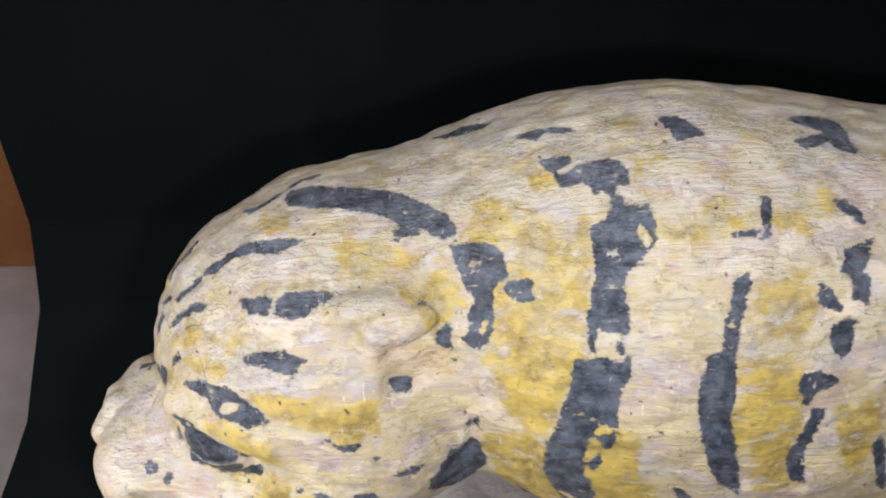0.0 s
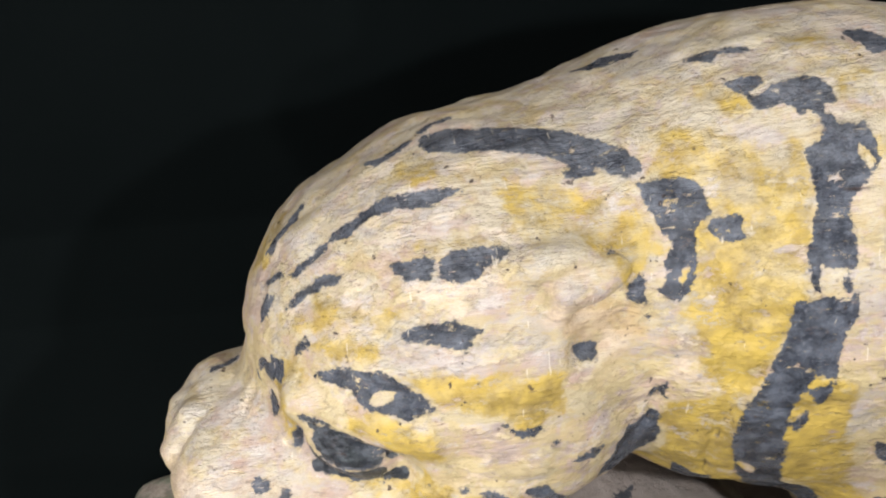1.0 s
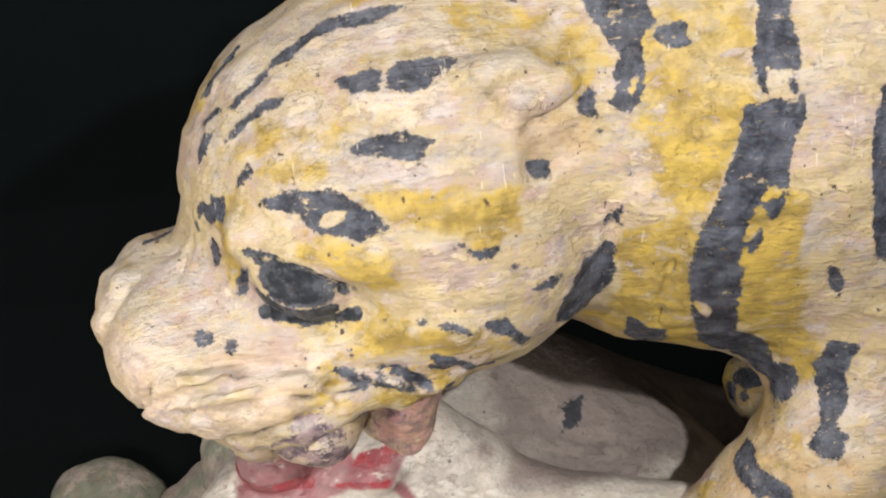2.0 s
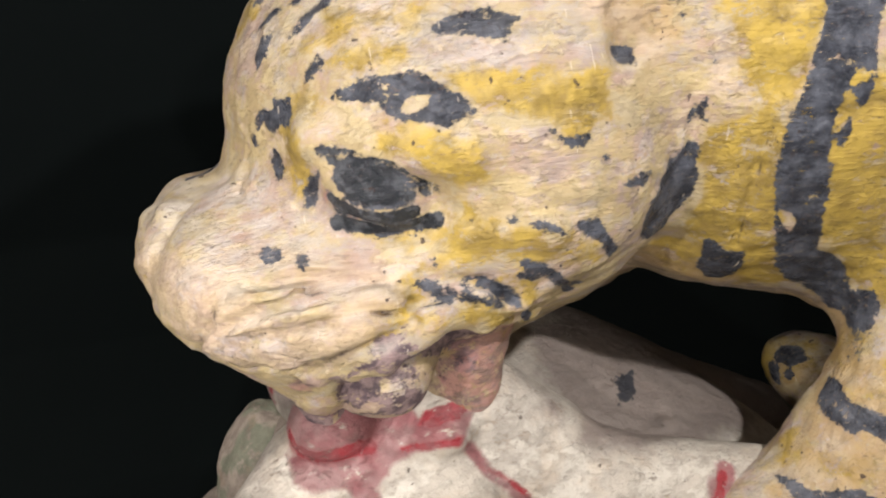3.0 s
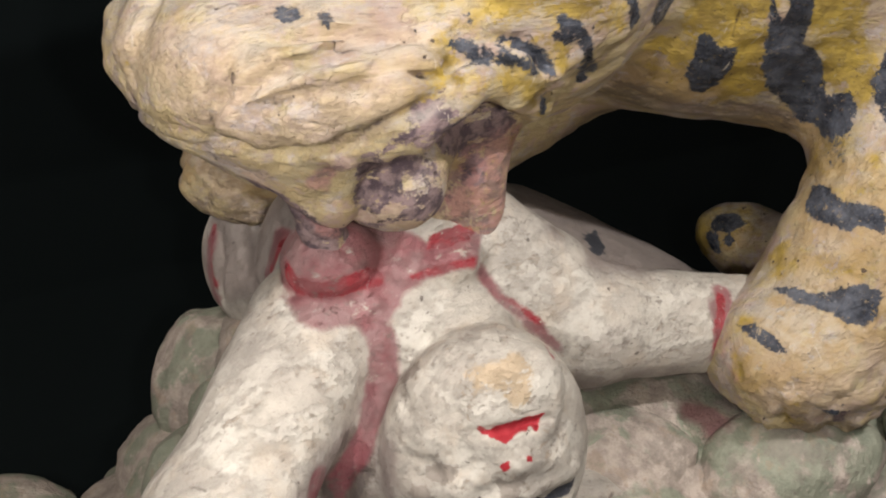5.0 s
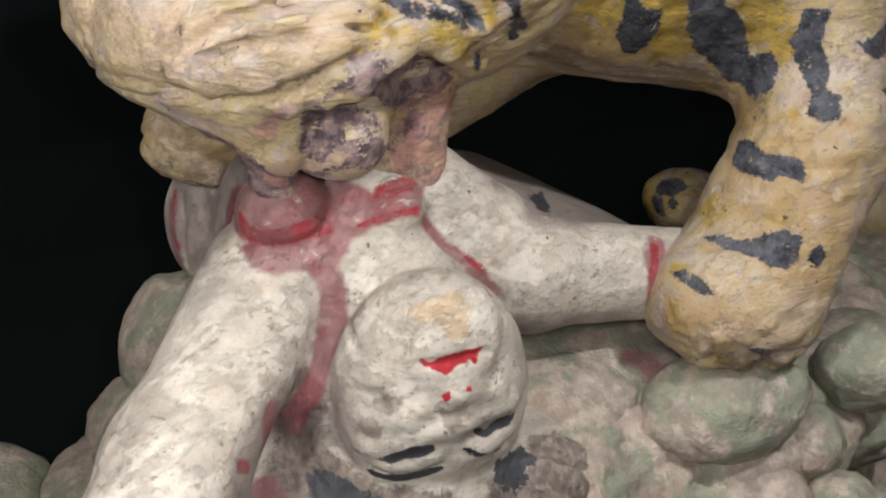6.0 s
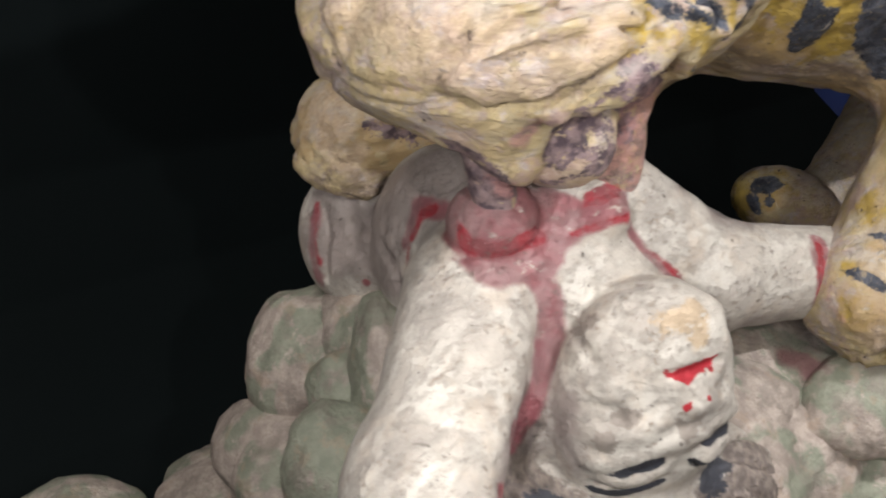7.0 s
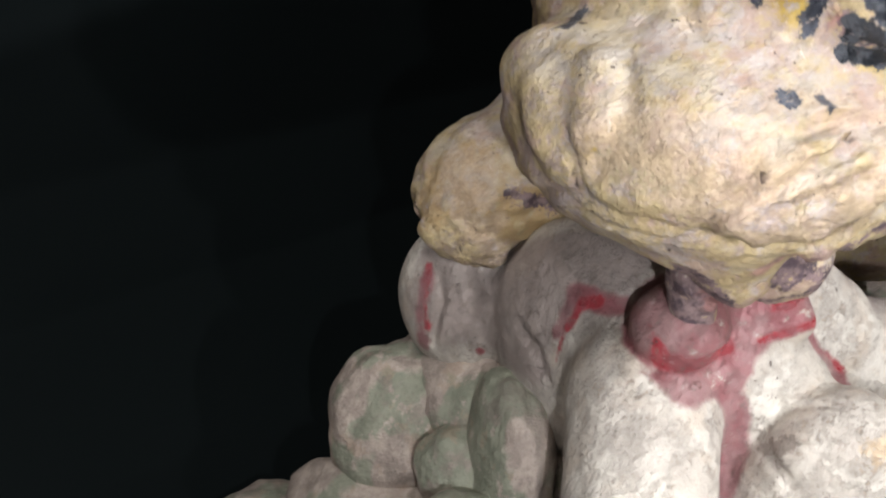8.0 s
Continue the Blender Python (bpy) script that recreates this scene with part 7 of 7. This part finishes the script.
blot("ochre_tiger", (-0.1136, 0.2943, 0.3457), (-0.1046, 0.2959, 0.3537), (-0.084, 0.2834, 0.3607), (-0.0597, 0.2823, 0.3541), (-0.0476, 0.2862, 0.3458), (-0.0746, 0.2835, 0.3491), (-0.0929, 0.2869, 0.3493), (-0.1043, 0.2905, 0.3461))
blot("ochre_tiger", (0.1248, 0.28, 0.4061), (0.1437, 0.2929, 0.4419), (0.1481, 0.2855, 0.4213), (0.1496, 0.2791, 0.3663), (0.1344, 0.2789, 0.3628))
blot("ochre_tiger", (0.1475, 0.34, 0.4913), (0.1608, 0.3436, 0.4913), (0.1573, 0.3236, 0.4788), (0.1399, 0.3233, 0.4813))
def marks(who, *kinds):
    return [(k, MARKS.get(k + "_" + who, [])) for k in kinds]


tiger_statue = skin_mesh("tiger_statue", tiger, 0.0019, paint_tiger, 0.0019, marks("tiger", "ink", "ochre", "mauve", "bare", "dull", "chip", "red", "pink", "crack", "slate", "brown"), 1, (((-0.150, 0.305, 0.312), (0.065, 0.040, 0.040), 0.0012), ((-0.07, 0.300, 0.318), (0.045, 0.03, 0.03), 0.0020), ((0.065, 0.260, 0.160), (0.06, 0.05, 0.04), 0.0026), ((-0.125, 0.450, 0.250), (0.055, 0.05, 0.045), 0.0022), ((-0.145, 0.330, 0.275), (0.03, 0.03, 0.03), 0.0014)))
tagged(tiger_statue, "worn carved wooden tiger painted ochre yellow with black stripes", "statue")
figure_statue = skin_mesh("fallen_figure_statue", figure, 0.0019, paint_figure, 0.0008, marks("figure", "red", "lips", "brow", "bare", "dirt", "hair", "soot", "pink", "dull", "crack"), 5)
tagged(figure_statue, "white painted carved fallen figure lying under the tiger", "statue")
# ---- the rocky base ----
def boulder_mesh(c, r, rot, seed):
    bm = bmesh.new()
    bmesh.ops.create_icosphere(bm, subdivisions=5, radius=1)
    m = Euler([radians(a) for a in rot]).to_matrix()
    for v in bm.verts:
        n = noise.noise(v.co * 1.3 + Vector((seed * 3.1, 0, 0))) * 0.09 + noise.noise(v.co * 2.6 + Vector((seed, 7, 0))) * 0.06 + noise.noise(v.co * 7 + Vector((seed, 2, 0))) * 0.022
        v.co = m @ Vector([v.co[i] * (1 + n) * r[i] for i in range(3)])
    me = bpy.data.meshes.new("boulder")
    bm.to_mesh(me)
    bm.free()
    at = np.array([v.co for v in me.vertices]) + np.array(c)
    me.attributes.new("pink", "FLOAT", "POINT").data.foreach_set("value", strokes_field(at, MARKS["pink_stone"]).astype(np.float32))
    me.polygons.foreach_set("use_smooth", [True] * len(me.polygons))
    me.materials.append(stone_paint)
    return me


rock_base = tagged(new("rock_base"), "carved base of rounded green and tan boulders", "rock base")
seeds = iter(range(1, 99))


def boulder(x, y, z, a, b, c, turn_z=0, tip=0, lean=0):
    s = next(seeds)
    ob = new("boulder", boulder_mesh((x, y, z), (a, b, c), (tip, lean, turn_z), s))
    ob.location = (x, y, z)
    ob.parent = rock_base
    return ob


# beside the far paw and under the arm
boulder(-0.1431, 0.4812, 0.1236, 0.0288, 0.0391, 0.0406, -0.6, 4.8, 33.2)
boulder(-0.1695, 0.4682, 0.0734, 0.0275, 0.0565, 0.0323, 4.9, -13.6, 11.3)
boulder(-0.1433, 0.4057, 0.1451, 0.0193, 0.0362, 0.0466, -32.1, 4.5)
boulder(-0.1527, 0.4240, 0.1334, 0.0219, 0.0223, 0.0216, -34.8, 2.7, 6.5)
boulder(-0.1764, 0.3892, 0.1107, 0.0302, 0.0332, 0.0411, -9.9, -1.8, -19.9)
boulder(-0.1695, 0.4476, 0.0791, 0.0369, 0.0324, 0.0266, -26.7, 2.4, -16.7)
boulder(-0.1912, 0.5183, 0.0094, 0.0362, 0.0489, 0.0211, -14.3, 4.8, -11.8)
boulder(-0.252, 0.585, -0.026, 0.050, 0.040, 0.046, -30)
# below the near paw
boulder(0.0673, 0.2628, 0.1223, 0.0463, 0.0299, 0.0291, -22.5, 7.5, -6.3)
boulder(0.1638, 0.2471, 0.1219, 0.0264, 0.0226, 0.0251, -27.9, 10.1, -1.0)
boulder(0.1209, 0.2451, 0.0913, 0.0198, 0.0225, 0.0207, -25.2, 2.0, 0.2)
boulder(0.0634, 0.2525, 0.0680, 0.0398, 0.0298, 0.0221, -42.9, -12.8, -5.6)
boulder(-0.0040, 0.3120, 0.1270, 0.0480, 0.0300, 0.0200, -20, 12, 4)
boulder(0.083, 0.237, 0.074, 0.021, 0.019, 0.019, -36)
boulder(0.117, 0.216, 0.064, 0.022, 0.021, 0.022, -36)
# further down, towards the table
boulder(-0.150, 0.500, 0.030, 0.035, 0.040, 0.040, 0)
boulder(-0.165, 0.440, 0.030, 0.035, 0.040, 0.045, 20)
boulder(-0.160, 0.560, -0.020, 0.045, 0.050, 0.035, 0)
boulder(-0.160, 0.390, 0.045, 0.040, 0.040, 0.045, 0)
boulder(0.200, 0.270, 0.070, 0.040, 0.036, 0.036, 0)
boulder(0.060, 0.225, 0.045, 0.040, 0.036, 0.030, 0)
boulder(0.120, 0.215, 0.040, 0.040, 0.036, 0.036, 0)
boulder(0.250, 0.300, 0.060, 0.045, 0.045, 0.045, 0)
boulder(-0.080, 0.260, 0.020, 0.050, 0.045, 0.040, 0)
boulder(-0.010, 0.235, 0.030, 0.040, 0.040, 0.036, 0)
boulder(-0.160, 0.320, 0.035, 0.050, 0.060, 0.045, 0)

# the mass of wood that the boulders are cut from
core = Carving()
core.add(egg((-0.110, 0.440, 0.118), (0.046, 0.078, 0.062)))
core.add(egg((-0.110, 0.440, 0.010), (0.072, 0.120, 0.080)), 0.03)
core.add(egg((0.020, 0.350, 0.090), (0.130, 0.085, 0.065)), 0.03)
core.add(egg((0.110, 0.300, 0.070), (0.110, 0.070, 0.055)), 0.03)
core.add(egg((-0.06, 0.320, 0.060), (0.110, 0.080, 0.075)), 0.03)
core.add(egg((0.26, 0.390, 0.020), (0.200, 0.120, 0.085)), 0.03)
core.add(egg((0.46, 0.390, 0.000), (0.160, 0.130, 0.075)), 0.03)
core.add(egg((0.05, 0.400, -0.02), (0.280, 0.180, 0.060)), 0.03)
core.add(egg((0.36, 0.390, -0.03), (0.300, 0.170, 0.045)), 0.03)
rock_core = skin_mesh("rock_core", core, 0.0045, stone_paint, 0.006, marks("stone", "pink"), 9)
rock_core.parent = rock_base

# ---- black cloth over the table and up behind ----
def cloth_point(u, v):
    """u across, v from the front edge over the table and up."""
    x = -0.456 + 1.295 * u
    path = ((-0.70, -0.06), (0.30, -0.06), (0.66, -0.01), (0.76, 0.06), (0.80, 0.14), (0.82, 0.35), (0.84, 1.5))
    s = v * (len(path) - 1)
    i = min(int(s), len(path) - 2)
    f = s - i
    y = path[i][0] * (1 - f) + path[i + 1][0] * f
    z = path[i][1] * (1 - f) + path[i + 1][1] * f
    w = 0.010 * noise.noise(Vector((x * 4, y * 3, z * 3))) + 0.006 * noise.noise(Vector((x * 9 + z * 5, y * 8, z * 2 + 4)))
    up = max(0.0, min(1.0, (z - 0.02) / 0.15))
    fold = 0.014 * math.sin(x * 16 + 3 * math.sin(z * 3)) * up * max(0, z - 0.1)
    return Vector((x, y - w * up - fold, z + w * (1 - up)))


bm = bmesh.new()
nu, nv = 120, 150
grid = [[bm.verts.new(cloth_point(i / nu, j / nv)) for i in range(nu + 1)] for j in range(nv + 1)]
for j in range(nv):
    for i in range(nu):
        bm.faces.new((grid[j][i], grid[j][i + 1], grid[j + 1][i + 1], grid[j + 1][i])).smooth = True
bmesh.ops.smooth_vert(bm, verts=[v for row in grid[1:-1] for v in row[1:-1]], factor=0.5, use_axis_x=True, use_axis_y=True, use_axis_z=True)
me = bpy.data.meshes.new("backdrop_cloth")
bm.to_mesh(me)
bm.free()
me.materials.append(cloth_mat)
tagged(new("backdrop_cloth", me), "black cloth draped over a table and up behind it", "cloth", kind="structure")

# ---- the room beyond the cloth ----
def box(name, lo, hi, material, parent=None, bevel=0.004):
    bm = bmesh.new()
    bmesh.ops.create_cube(bm, size=1)
    for v in bm.verts:
        v.co = Vector([lo[i] if v.co[i] < 0 else hi[i] for i in range(3)])
    if bevel:
        bmesh.ops.bevel(bm, geom=bm.edges[:], offset=bevel, segments=2, affect="EDGES")
    me = bpy.data.meshes.new(name)
    bm.to_mesh(me)
    bm.free()
    me.materials.append(material)
    ob = new(name, me)
    ob.parent = parent
    return ob


def simple(name, a, b, rough=0.6, scale=8):
    n = Nodes(name)
    c = n.mix(n.ramp(n.noise(scale, 4), 0.35, 0.65), a, b)
    n.bump(n.noise(scale * 12, 3), 0.2, 0.002)
    return n.finish(c, rough)


wall_paint = simple("wall_paint", (0.55, 0.52, 0.50), (0.62, 0.58, 0.55))
floor_paint = simple("floor_tile", (0.58, 0.50, 0.48), (0.68, 0.60, 0.57), 0.4, 5)
card = simple("tan_card", (0.42, 0.28, 0.15), (0.50, 0.34, 0.19))
blue_card = simple("blue_card", (0.020, 0.060, 0.28), (0.025, 0.075, 0.34))
orange_card = simple("orange_card", (0.42, 0.17, 0.06), (0.50, 0.22, 0.08))
wood = simple("table_wood", (0.10, 0.07, 0.05), (0.15, 0.10, 0.07), 0.5, 20)
for name, lo, hi, m in (
    ("floor", (-2.6, -2.4, -0.95), (3.2, 2.8, -0.86), floor_paint),
    ("ceiling", (-2.6, -2.4, 2.4), (3.2, 2.8, 2.5), wall_paint),
    ("wall_north", (-2.6, 2.8, -0.95), (3.2, 2.9, 2.5), wall_paint),
    ("wall_south", (-2.6, -2.5, -0.95), (3.2, -2.4, 2.5), wall_paint),
    ("wall_west", (-2.7, -2.4, -0.95), (-2.6, 2.8, 2.5), wall_paint),
    ("wall_east", (3.2, -2.4, -0.95), (3.3, 2.8, 2.5), wall_paint),
):
    tagged(box(name, lo, hi, m, None, 0), kind="structure")
table = tagged(new("table"), "dark wooden table under the black cloth", "table")
box("tabletop", (-0.45, -0.68, -0.115), (0.83, 0.80, -0.075), wood, table)
for x in (-0.40, 0.73):
    for y in (-0.62, 0.70):
        box("leg", (x, y, -0.86), (x + 0.06, y + 0.06, -0.115), wood, table)
carton = tagged(new("carton"), "tan cardboard box with a blue lid", "box")
box("body", (1.10, 0.92, -0.86), (1.50, 1.30, -0.12), card, carton)
box("lid", (1.09, 0.91, -0.12), (1.51, 1.31, 0.01), blue_card, carton)
crate = tagged(new("crate"), "orange box standing on the floor", "box")
box("body", (-1.45, 1.95, -0.86), (-1.05, 2.35, -0.45), orange_card, crate)
